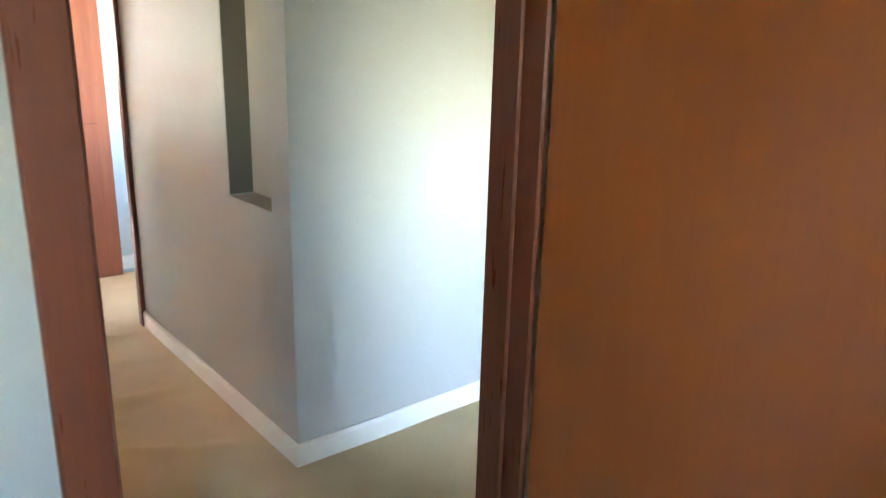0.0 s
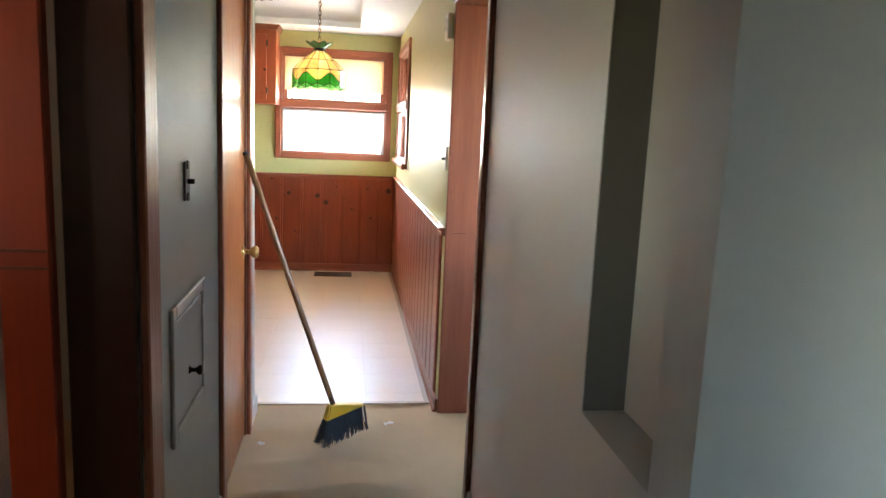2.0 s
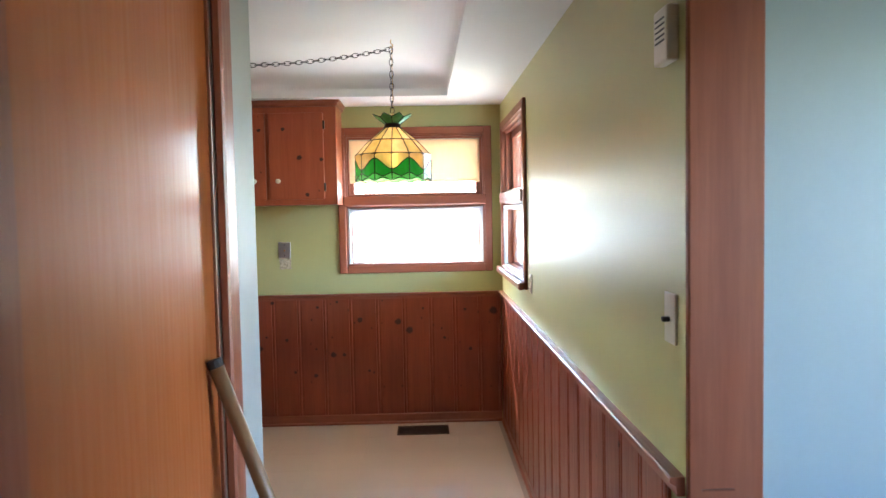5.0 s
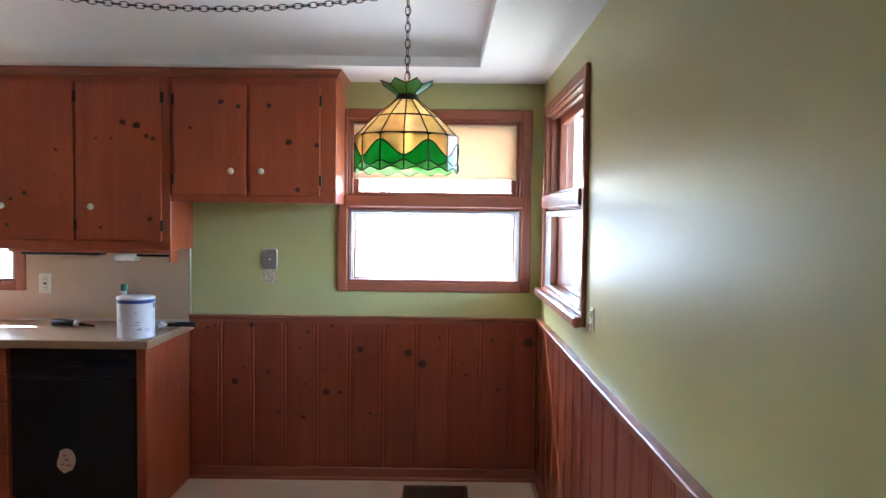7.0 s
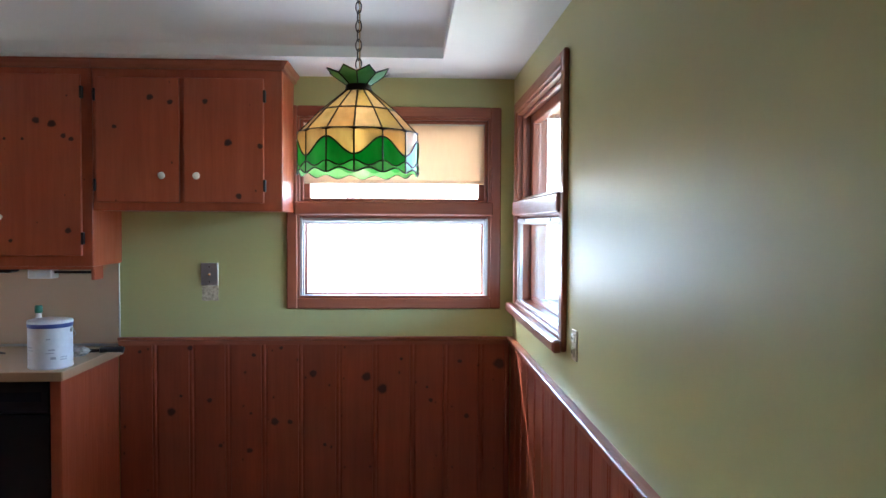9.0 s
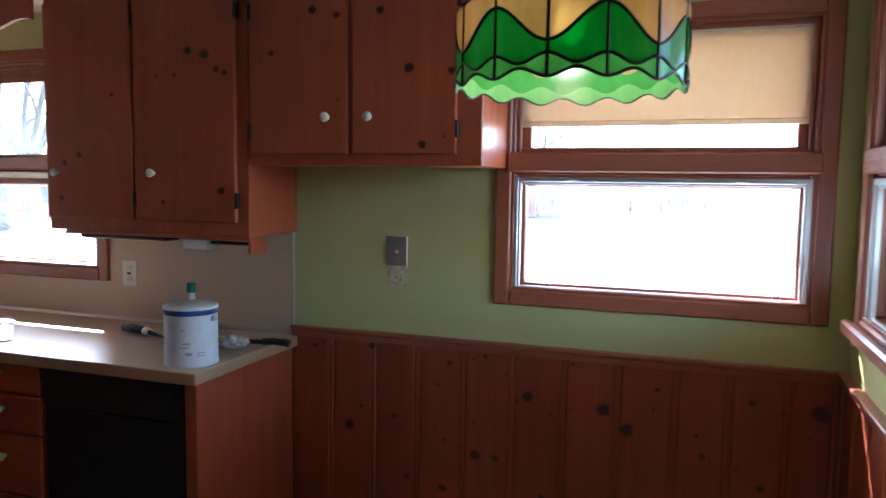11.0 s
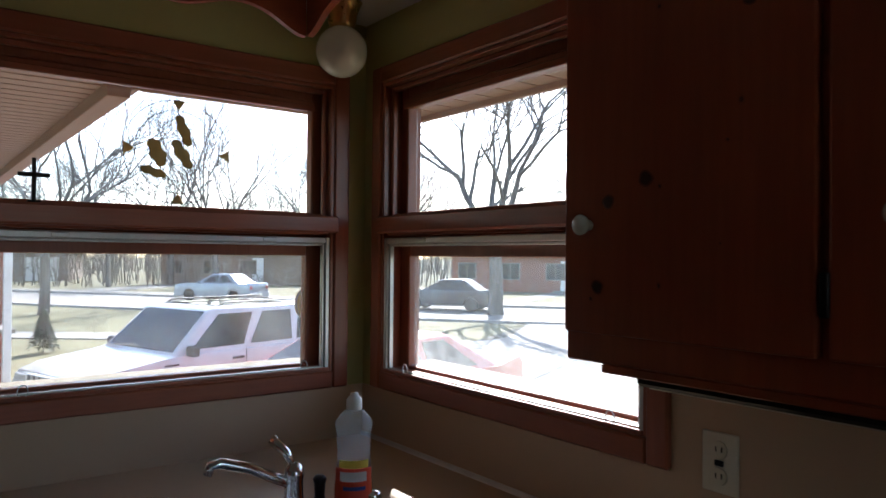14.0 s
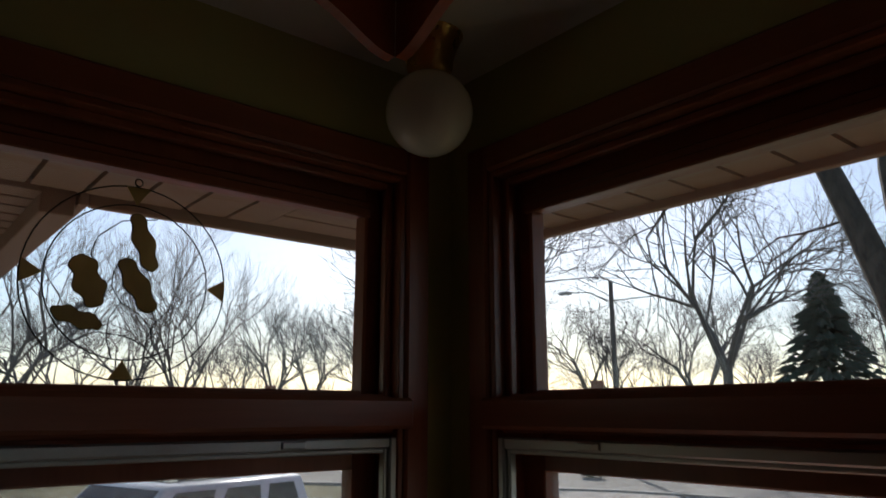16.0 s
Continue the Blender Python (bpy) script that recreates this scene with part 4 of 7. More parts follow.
part("spout", tube(bmesh.new(), [FB + Vector((0, 0, 0.06)), FB + sp * 0.05 + Vector((0, 0, 0.085)), FB + sp * 0.105 + Vector((0, 0, 0.112)), FB + sp * 0.165 + Vector((0, 0, 0.130)), FB + sp * 0.187 + Vector((0, 0, 0.127)), FB + sp * 0.194 + Vector((0, 0, 0.107))], 0.013, 12, r2=0.011), CHROME, fa, smooth=True)
part("lever", tube(bmesh.new(), [FB + Vector((0, 0, 0.10)), FB - SU * 0.02 + Vector((0, 0, 0.135)), FB - SU * 0.055 + Vector((0, 0, 0.165))], 0.009, 10, r2=0.013), CHROME, fa, smooth=True)
ag = thing("air_gap", sk(0.165, 0.225, TOP + 0.005), "small chrome air gap cap on the sink deck", "air gap")
part("cap", lathe(bmesh.new(), [(0.024, 0.0), (0.022, 0.004), (0.021, 0.045), (0.018, 0.052), (0.001, 0.054)], sk(0.165, 0.225, TOP + 0.005), 20), CHROME, ag, smooth=True)
sp2 = thing("sprayer", sk(0.03, 0.245, TOP + 0.005), "black sink sprayer beside the faucet", "sprayer")
part("sprayer_body", lathe(bmesh.new(), [(0.02, 0), (0.018, 0.015), (0.012, 0.03), (0.014, 0.06), (0.017, 0.07), (0.01, 0.078)], sk(0.035, 0.245, TOP + 0.005), 14), BLACK, sp2, smooth=True)

# soap bottle
SPB = Vector(sk(0.118, 0.232, TOP + 0.006))
CLEARP = glass("clear_plastic", (0.9, 0.93, 0.95), 0.14)
ORANGE = plain("orange_soap", (0.85, 0.16, 0.02), 0.2, var=0.05, bump=0.0)
bot = thing("soap_bottle", SPB, "clear plastic dish soap bottle half full of orange soap", "bottle")
bot.scale = (1.14, 1.14, 1.1)
prof = [(0.034, 0.0), (0.039, 0.006), (0.040, 0.05), (0.036, 0.085), (0.034, 0.11), (0.034, 0.145), (0.036, 0.172), (0.039, 0.186), (0.036, 0.193), (0.020, 0.212), (0.013, 0.216)]
bmo = lathe(bmesh.new(), prof, SPB, 22)
part("shell", bmo, CLEARP, bot, smooth=True)
part("soap", lathe(bmesh.new(), [(r * 0.95, h + 0.003) for r, h in prof[:4]], SPB, 22), ORANGE, bot, "orange soap filling", True)
part("cap", lathe(bmesh.new(), [(0.015, 0.214), (0.016, 0.218), (0.016, 0.236), (0.012, 0.241), (0.009, 0.243), (0.008, 0.249)], SPB, 18), GLOSSWHITE, bot, "white flip cap", True)
fwd = (Vector((-1.7, -1.45, 0)) - Vector((SPB.x, SPB.y, 0))).normalized()
rt = Vector((-fwd.y, fwd.x, 0))


def label_patch(a0, a1, z0, z1, r, mat, name):
    bm, n = bmesh.new(), 10
    lo, hi = [], []
    for i in range(n + 1):
        a = radians(a0 + (a1 - a0) * i / n)
        q = SPB + fwd * (r * math.cos(a)) + rt * (r * math.sin(a))
        lo.append(bm.verts.new((q.x, q.y, SPB.z + z0)))
        hi.append(bm.verts.new((q.x, q.y, SPB.z + z1)))
    for i in range(n):
        bm.faces.new((lo[i], lo[i + 1], hi[i + 1], hi[i]))
    part(name, bm, mat, bot)


label_patch(-58, 58, 0.034, 0.100, 0.0416, plain("label_red", (0.75, 0.08, 0.03), 0.4, bump=0), "label")
label_patch(-50, 50, 0.100, 0.116, 0.0375, plain("label_yellow", (0.85, 0.75, 0.1), 0.4, bump=0), "label_band")
label_patch(-40, 38, 0.074, 0.094, 0.0418, GLOSSWHITE, "label_bar")
label_patch(-30, 35, 0.056, 0.064, 0.0420, plain("label_blue", (0.05, 0.08, 0.3), 0.4, bump=0), "label_bar")

# base units
bu = thing("base_cabinet", (-2.0, -0.3, 0), "knotty pine end panel of the base cabinets", "cabinet", "base cabinets")
part("end_panel", B(-2.032, -1.985, -0.62, -0.014, 0.0, TOP - 0.041, 0.002), PINE, bu)
dw = thing("dishwasher", (-2.35, -0.3, 0), "black built-in dishwasher with a small sticker on its door", "dishwasher")
part("body", B(-2.66, -2.036, -0.575, -0.02, 0.01, TOP - 0.045), BLACK, dw)
ddoor = part("door", B(-2.658, -2.040, -0.612, -0.577, 0.12, 0.715, 0.006, 2), BLACK, dw)
pan = part("control_panel", B(-2.658, -2.040, -0.617, -0.577, 0.722, TOP - 0.048, 0.006, 2), BLACK, dw)
part("display", B(-2.28, -2.07, -0.6185, -0.6165, 0.775, 0.815), plain("dark_display", (0.02, 0.022, 0.03), 0.1, bump=0), pan)
part("handle_recess", B(-2.42, -2.30, -0.6185, -0.6165, 0.768, 0.778), IRON, pan)
part("toe_kick", B(-2.655, -2.042, -0.55, -0.53, 0.0, 0.115), IRON, dw)
STK = [plain("sticker_cream", (0.6, 0.5, 0.4), 0.6, bump=0), plain("sticker_red", (0.5, 0.09, 0.05), 0.6, bump=0), plain("sticker_grey", (0.25, 0.22, 0.2), 0.6, bump=0)]
bm = bmesh.new()
c0 = Vector((-2.385, -0.6125, 0.30))
random.seed(5)
ring = []
for i in range(14):
    a = 2 * math.pi * i / 14
    r = 0.045 + 0.012 * random.random()
    ring.append((c0.x + r * math.cos(a) * 0.9, c0.z + r * math.sin(a) * 1.15))
lo, hi = [bm.verts.new((x, -0.6125, z)) for x, z in ring], [bm.verts.new((x, -0.6135, z)) for x, z in ring]
bm.faces.new(hi)
for i in range(14):
    bm.faces.new((lo[i], lo[(i + 1) % 14], hi[(i + 1) % 14], hi[i]))
bmesh.ops.recalc_face_normals(bm, faces=bm.faces)
stk = part("sticker", bm, STK[0], ddoor, "small torn cream and red sticker")
for k in range(6):
    x, z = c0.x + random.uniform(-0.03, 0.015), c0.z + random.uniform(-0.035, 0.03)
    part("sticker_mark", B(x, x + 0.018, -0.6142, -0.6136, z, z + 0.008), STK[1 + k % 2], stk)
db = thing("base_cabinet", (-2.81, -0.3, 0), "knotty pine drawer unit with white knobs", "cabinet", "base cabinets")
part("body", B(-2.958, -2.664, -0.60, -0.02, 0.09, TOP - 0.041), PINE, db)
part("toe_kick", B(-2.958, -2.664, -0.54, -0.52, 0.0, 0.09), IRON, db)
for z0, z1 in ((0.745, 0.855), (0.595, 0.735), (0.36, 0.585), (0.11, 0.35)):
    dr = part("drawer", B(-2.945, -2.675, -0.62, -0.601, z0, z1, 0.004), PINE_X, db)
    knob(dr, -2.85, -0.62, (z0 + z1) / 2 + (0.03 if z1 - z0 > 0.18 else 0.02))
sb = thing("base_cabinet", (-3.15, -0.88, 0), "knotty pine sink base set across the corner", "cabinet", "base cabinets")
u = (Vector((*CA, 0)) - Vector((*CB, 0))).normalized()
nin = Vector((-u.y, u.x, 0))
a3, b3 = Vector((*CB, 0)) + nin * 0.045, Vector((*CA, 0)) + nin * 0.045


def slanted(s0, s1, d0, d1, z0, z1):
    bm = bmesh.new()
    p = [a3 + u * s0 + nin * d0, a3 + u * s1 + nin * d0, a3 + u * s1 + nin * d1, a3 + u * s0 + nin * d1]
    return prism(bm, [(q.x, q.y) for q in p], z0, z1)


LB = (Vector((*CA, 0)) - Vector((*CB, 0))).length
part("body", slanted(0.0, LB, 0.0, 0.02, 0.09, TOP - 0.041), PINE, sb)
part("toe_kick", slanted(0.0, LB, 0.06, 0.07, 0.0, 0.09), IRON, sb)
part("false_front", slanted(0.02, LB - 0.02, -0.018, -0.0005, 0.745, 0.855), PINE_X, sb)
for s0, s1 in ((0.02, LB / 2 - 0.004), (LB / 2 + 0.004, LB - 0.02)):
    part("door", slanted(s0, s1, -0.018, -0.0005, 0.11, 0.735), PINE, sb)
wb = thing("base_cabinet", (-3.75, -1.6, 0), "knotty pine base cabinet along the sink wall", "cabinet", "base cabinets")
part("body", B(WEST + 0.02, CB[0] - 0.06, -2.19, -1.14, 0.09, TOP - 0.041), PINE, wb)
for y0, y1 in ((-1.63, -1.15), (-2.17, -1.65)):
    part("door", B(CB[0] - 0.059, CB[0] - 0.04, y0, y1, 0.11, 0.855, 0.004), PINE, wb)

# ---- swag lamp ----
LP, LK = Vector((-0.684, -1.20, 1.706)), 0.880
sl = thing("swag_lamp", LP, "leaded amber and green glass swag lamp, lit, hung on a chain", "lamp")
AMB = [stained("amber_glass", (0.46, 0.33, 0.16)), stained("honey_glass", (0.43, 0.34, 0.16)), stained("cream_glass", (0.50, 0.40, 0.25))]
GRN, GRN2 = stained("green_glass", (0.055, 0.27, 0.05)), stained("pale_green_glass", (0.18, 0.42, 0.15))
NP = 14
RINGS = [(0.048, 0.335), (0.150, 0.250), (0.236, 0.160), (0.241, 0.045)]


def lp(a, r, h):
    return LP + Vector((r * math.cos(a), r * math.sin(a), h)) * LK


def wave(s, k=0):
    """Height of the amber-green line, one wave over two panels; s from 0 to 1 across panel k."""
    return 0.098 + 0.033 * math.cos(math.pi * (s + k))


def low_line(s, k=0):
    return 0.034 + 0.009 * math.cos(2 * math.pi * s)


def hem(s, k=0):
    return 0.009 - 0.008 * math.cos(2 * math.pi * s)


shade = part("shade", tube(bmesh.new(), [lp(2 * math.pi * i / 36, 0.049, 0.335) for i in range(36)], 0.006, 6, True), IRON, sl, "leaded glass shade")
lead = bmesh.new()
for k in range(NP):
    a0, a1 = 2 * math.pi * (k - 0.5) / NP, 2 * math.pi * (k + 0.5) / NP
    for j in range(2):
        (r0, h0), (r1, h1) = RINGS[j], RINGS[j + 1]
        bm = bmesh.new()
        q = [lp(a0, r0, h0), lp(a1, r0, h0), lp(a1, r1, h1), lp(a0, r1, h1)]
        cen = sum(q, Vector()) / 4
        inn = (Vector((LP.x, LP.y, cen.z)) - cen).normalized() * 0.003
        o, i2 = [bm.verts.new(p) for p in q], [bm.verts.new(p + inn) for p in q]
        bm.faces.new(o)
        bm.faces.new(i2[::-1])
        for e in range(4):
            bm.faces.new((o[e], i2[e], i2[(e + 1) % 4], o[(e + 1) % 4]))
        bmesh.ops.recalc_face_normals(bm, faces=bm.faces)
        part("glass_panel", bm, AMB[(k * 2 + j) % 3] if j else AMB[2 - k % 2], shade)
    n = 12
    for (top, low, mt) in ((lambda s, k: 0.160, wave, AMB[k // 2 % 2]), (wave, low_line, GRN), (low_line, hem, GRN2)):
        bm = bmesh.new()
        rows = []
        for i in range(n + 1):
            s = i / n
            a = a0 + (a1 - a0) * s
            rr = 0.238
            rows.append([bm.verts.new(lp(a, rr, top(s, k))), bm.verts.new(lp(a, rr, low(s, k))), bm.verts.new(lp(a, rr - 0.003, top(s, k))), bm.verts.new(lp(a, rr - 0.003, low(s, k)))])
        for p, q in zip(rows, rows[1:]):
            bm.faces.new((p[0], q[0], q[1], p[1]))
            bm.faces.new((p[2], p[3], q[3], q[2]))
            bm.faces.new((p[1], q[1], q[3], p[3]))
            bm.faces.new((p[0], p[2], q[2], q[0]))
        bmesh.ops.recalc_face_normals(bm, faces=bm.faces)
        part("glass_panel", bm, mt, shade)
        tube(lead, [lp(a0 + (a1 - a0) * i / n, 0.2385, low(i / n, k)) for i in range(n + 1)], 0.0028, 5)
    tube(lead, [lp(a0, r, h) for r, h in ((0.048, 0.335), (0.150, 0.250), (0.237, 0.160), (0.239, hem(0)))], 0.003, 5)
for r, h, t in ((0.150, 0.250, 0.0035), (0.237, 0.160, 0.005)):
    tube(lead, [lp(2 * math.pi * (i + 0.5) / NP, r, h) for i in range(NP)], t, 5, True)
part("leading", lead, IRON, shade, "dark lead lines")
cr = part("crown", lathe(bmesh.new(), [(0.041, 0.289), (0.045, 0.298), (0.045, 0.311), (0.041, 0.315)], LP, 24), IRON, sl, smooth=True)
for k in range(8):
    a0, a1 = 2 * math.pi * k / 8, 2 * math.pi * (k + 1) / 8
    am = (a0 + a1) / 2
    bm = bmesh.new()
    q = [lp(a0, 0.046, 0.355), lp(a1, 0.046, 0.355), lp(a1, 0.100, 0.392), lp(am, 0.128, 0.412), lp(a0, 0.100, 0.392)]
    o, i2 = [bm.verts.new(p) for p in q], [bm.verts.new(p + Vector((0, 0, 0.003))) for p in q]
    bm.faces.new(o[::-1])
    bm.faces.new(i2)
    for e in range(5):
        bm.faces.new((o[e], o[(e + 1) % 5], i2[(e + 1) % 5], i2[e]))
    part("crown_petal", bm, GRN2, cr, "green glass crown petal")
    bm = bmesh.new()
    tube(bm, [q[0], q[4]], 0.0025, 5)
    tube(bm, [q[4], q[3], q[2]], 0.0025, 5)
    part("crown_lead", bm, IRON, cr)
part("socket", lathe(bmesh.new(), [(0.02, 0.22), (0.02, 0.275), (0.012, 0.30), (0.008, 0.37)], LP, 14), BRASS, sl, smooth=True)
part("bulb", lathe(bmesh.new(), [(0.002, 0.085), (0.018, 0.09), (0.029, 0.11), (0.030, 0.13), (0.022, 0.155), (0.014, 0.175), (0.013, 0.22)], LP, 18), glowing("warm_bulb", (1.0, 0.85, 0.62), 5.5), sl, "lit warm bulb", True)
bl = new("bulb_light", bpy.data.lights.new("bulb_light", "POINT"))
bl.location, bl.data.energy, bl.data.color, bl.data.shadow_soft_size = LP + Vector((0, 0, 0.050)), 0.045, (1.0, 0.70, 0.42), 0.03


def chain(name, pts, parent, r=0.0022, pitch=0.030, w=0.011):
    """Oval links along a path, each turned a quarter against the last."""
    pts = [Vector(p) for p in pts]
    seg = [(a, b, (b - a).length) for a, b in zip(pts, pts[1:])]
    total = sum(s[2] for s in seg)
    n = int(total / pitch)
    for i in range(n):
        s = (i + 0.5) * total / n
        for a, b, l in seg:
            if s <= l:
                c, t = a + (b - a) * (s / l), (b - a).normalized()
                break
            s -= l
        u = t.cross(Vector((0.31, 0.95, 0.05))).normalized()
        if i % 2:
            u = t.cross(u).normalized()
        bm = bmesh.new()
        tube(bm, [c + t * (0.021 * math.cos(k)) + u * (w * math.sin(k)) for k in (2 * math.pi * j / 10 for j in range(10))], r, 5, True)
        part("chain_link", bm, IRON, parent)


HOOK = Vector((LP.x, LP.y, HIGH - 0.03))
part("hook", tube(bmesh.new(), [HOOK + Vector((0, 0, 0.03)), HOOK + Vector((0, 0, 0.01)), HOOK + Vector((0.012, 0, 0)), HOOK + Vector((0.006, 0, -0.014)), HOOK + Vector((-0.006, 0, -0.010))], 0.003, 6), BRASS, sl)
chain("c", [HOOK + Vector((0, 0, -0.01)), LP + Vector((0, 0, 0.37))], sl)
END = Vector((-2.55, -1.34, HIGH - 0.02))
chain("c", [(HOOK + Vector((0, 0, -0.02))).lerp(END, s) + Vector((0, 0, -0.42 * s * (1 - s))) for s in (i / 24 for i in range(25))], sl)
part("cord", tube(bmesh.new(), [HOOK + Vector((0.004, 0, 0)), LP + Vector((0.004, 0, 0.37))], 0.0018, 5), BRASS, sl)


# ---- small fixtures ----
def plate(name, loc, w, h, axis, sgn, label, mat, category="outlet"):
    """A bevelled cover plate; axis: the wall's normal."""
    x, y, z = loc
    t = thing(name, loc, label, category)
    if axis == "y":
        part("plate", B(x - w / 2, x + w / 2, y, y + sgn * 0.006, z - h / 2, z + h / 2, 0.002), mat, t)
    else:
        part("plate", B(x, x + sgn * 0.006, y - w / 2, y + w / 2, z - h / 2, z + h / 2, 0.002), mat, t)
    return t


o = plate("wall_outlet", (-2.814, -0.006, 1.122), 0.075, 0.115, "y", -1, "ivory double wall outlet on the backsplash", PLATE)
for z in (1.147, 1.097):
    so = part("socket", lathe(bmesh.new(), [(0.017, 0), (0.016, -0.003)], (-2.814, -0.012, z), 20, "y"), PLATE, o)
    for dx in (-0.006, 0.006):
        part("slot", B(-2.814 + dx - 0.0012, -2.814 + dx + 0.0012, -0.0158, -0.0148, z - 0.004, z + 0.006), IRON, so)
part("screw", lathe(bmesh.new(), [(0.004, 0), (0.003, -0.002)], (-2.814, -0.012, 1.122), 10, "y"), ALU, o)
part("test_button", B(-2.822, -2.806, -0.0165, -0.0118, 1.117, 1.127), IRON, o)

ph = thing("phone_mount", (-1.528, 0, 1.27), "bare grey metal phone mounting plate with torn plaster below", "wall plate")
part("plate", B(-1.571, -1.484, -0.008, -0.0005, 1.220, 1.335, 0.002), ALU, ph)
part("stud", lathe(bmesh.new(), [(0.007, 0), (0.006, -0.006), (0.003, -0.008)], (-1.528, -0.008, 1.275), 12, "y"), BRASS, ph)
for z in (1.315, 1.238):
    part("stud", lathe(bmesh.new(), [(0.004, 0), (0.003, -0.004)], (-1.528, -0.008, z), 10, "y"), IRON, ph)
TORN = plain("torn_plaster", (0.62, 0.52, 0.36), 0.9, var=0.4, scale=45, fine=200, bump=0.8, dark=0.35)
bm = bmesh.new()
random.seed(11)
ring = [(-1.569, 1.219), (-1.484, 1.219), (-1.483, 1.19), (-1.486, 1.165), (-1.482, 1.142), (-1.505, 1.139), (-1.52, 1.143), (-1.545, 1.138), (-1.569, 1.142), (-1.566, 1.175)]
lo, hi = [bm.verts.new((x, -0.0006, z)) for x, z in ring], [bm.verts.new((x, -0.003, z)) for x, z in ring]
bm.faces.new(hi)
for i in range(len(ring)):
    bm.faces.new((lo[i], lo[(i + 1) % len(ring)], hi[(i + 1) % len(ring)], hi[i]))
bmesh.ops.recalc_face_normals(bm, faces=bm.faces)
part("torn_patch", bm, TORN, ph, "torn plaster patch with paint specks")

o = plate("wall_outlet", (EAST, -1.425, 1.147), 0.06, 0.10, "x", -1, "bare wall outlet without its cover plate", PLATE)
for z in (1.17, 1.125):
    sk2 = part("socket", B(EAST - 0.012, EAST - 0.006, -1.441, -1.409, z - 0.016, z + 0.016, 0.003), PLATE, o)
    for dy in (-0.006, 0.006):
        part("slot", B(EAST - 0.0128, EAST - 0.0118, -1.425 + dy - 0.0015, -1.425 + dy + 0.0015, z - 0.005, z + 0.006), IRON, sk2)
o = plate("wall_switch", (EAST, -3.575, 1.29), 0.07, 0.115, "x", -1, "light switch with a dark toggle beside the doorway", PLATE, "switch")
part("toggle", B(EAST - 0.024, EAST - 0.006, -3.581, -3.569, 1.283, 1.294, 0.002), IRON, o)
ch = thing("door_chime", (EAST, -3.575, 1.915), "small cream door chime box with a grille", "door chime")
part("box", B(EAST - 0.028, EAST - 0.0005, -3.625, -3.535, 1.855, 1.975, 0.005, 2), PLATE, ch)
for k in range(5):
    part("grille_slot", B(EAST - 0.0292, EAST - 0.0278, -3.61, -3.55, 1.90 + k * 0.012, 1.904 + k * 0.012), IRON, ch)

SPECK = plain("paint_specked", (0.02, 0.02, 0.02), 0.5, var=0.12, scale=160, fine=300, bump=0.5, dark=12.0)
sw = thing("light_switch", (-0.88, -5.095, 1.262), "bare dark switch box with its cover plate removed", "switch")
part("box", B(-0.8805, -0.874, -5.122, -5.068, 1.208, 1.312, 0.002), SPECK, sw)
part("toggle", B(-0.874, -0.856, -5.101, -5.089, 1.252, 1.266, 0.002), IRON, sw)
for z in (1.217, 1.303):
    part("mounting_ear", lathe(bmesh.new(), [(0.012, 0), (0.011, 0.003)], (-0.874, -5.095, z), 12, "x"), IRON, sw)

ap = thing("access_panel", (-0.88, -5.1, 0.77), "grey painted access panel with a raised frame and a small knob", "access panel")
fr = bmesh.new()
for y0, y1, z0, z1 in ((-5.305, -5.27, 0.585, 0.955), (-4.93, -4.895, 0.585, 0.955), (-5.27, -4.93, 0.585, 0.62), (-5.27, -4.93, 0.92, 0.955)):
    box(fr, -0.8795, -0.868, y0, y1, z0, z1, 0.003)
part("frame", fr, GREY, ap)
lf = part("panel", B(-0.8795, -0.872, -5.262, -4.938, 0.628, 0.912, 0.003), GREY, ap)
part("knob", lathe(bmesh.new(), [(0.012, 0.0), (0.006, 0.006), (0.006, 0.018), (0.014, 0.026), (0.013, 0.034), (0.001, 0.036)], (-0.872, -5.115, 0.735), 14, "x"), IRON, lf, "small dark knob", True)
for z in (0.68, 0.86):
    part("hinge", B(-0.8715, -0.866, -4.945, -4.925, z - 0.02, z + 0.02, 0.002), ALU, lf)

vt = thing("floor_register", (-0.56, -0.2, 0), "brown metal floor register with slats by the wall", "vent")
BRN = plain("brown_enamel", (0.09, 0.05, 0.03), 0.4, metal=0.4, var=0.1, bump=0.05)
bm = bmesh.new()
for x0, x1, y0, y1 in ((-0.74, -0.722, -0.30, -0.10), (-0.398, -0.38, -0.30, -0.10), (-0.722, -0.398, -0.30, -0.282), (-0.722, -0.398, -0.118, -0.10)):
    box(bm, x0, x1, y0, y1, 0.001, 0.007, 0.002)
part("frame", bm, BRN, vt)
part("shadow_pan", B(-0.722, -0.398, -0.282, -0.118, 0.0006, 0.0016), BLACK, vt)
for k in range(22):
    x = -0.714 + k * 0.0142
    part("slat", B(x, x + 0.006, -0.282, -0.118, 0.0018, 0.006), BRN, vt)

# ---- on the counter ----
PC = Vector((-2.068, -0.535, TOP))
can = thing("paint_can", PC, "white gallon paint can with a blue band and wire handle", "paint can")
LABEL = plain("can_label", (0.70, 0.71, 0.72), 0.4, var=0.25, scale=25, fine=200, bump=0.1, dark=0.8)
part("body", lathe(bmesh.new(), [(0.080, 0.0), (0.083, 0.003), (0.083, 0.008), (0.0815, 0.010), (0.0815, 0.176), (0.083, 0.178), (0.0845, 0.184), (0.082, 0.190)], PC, 36), LABEL, can, smooth=True)
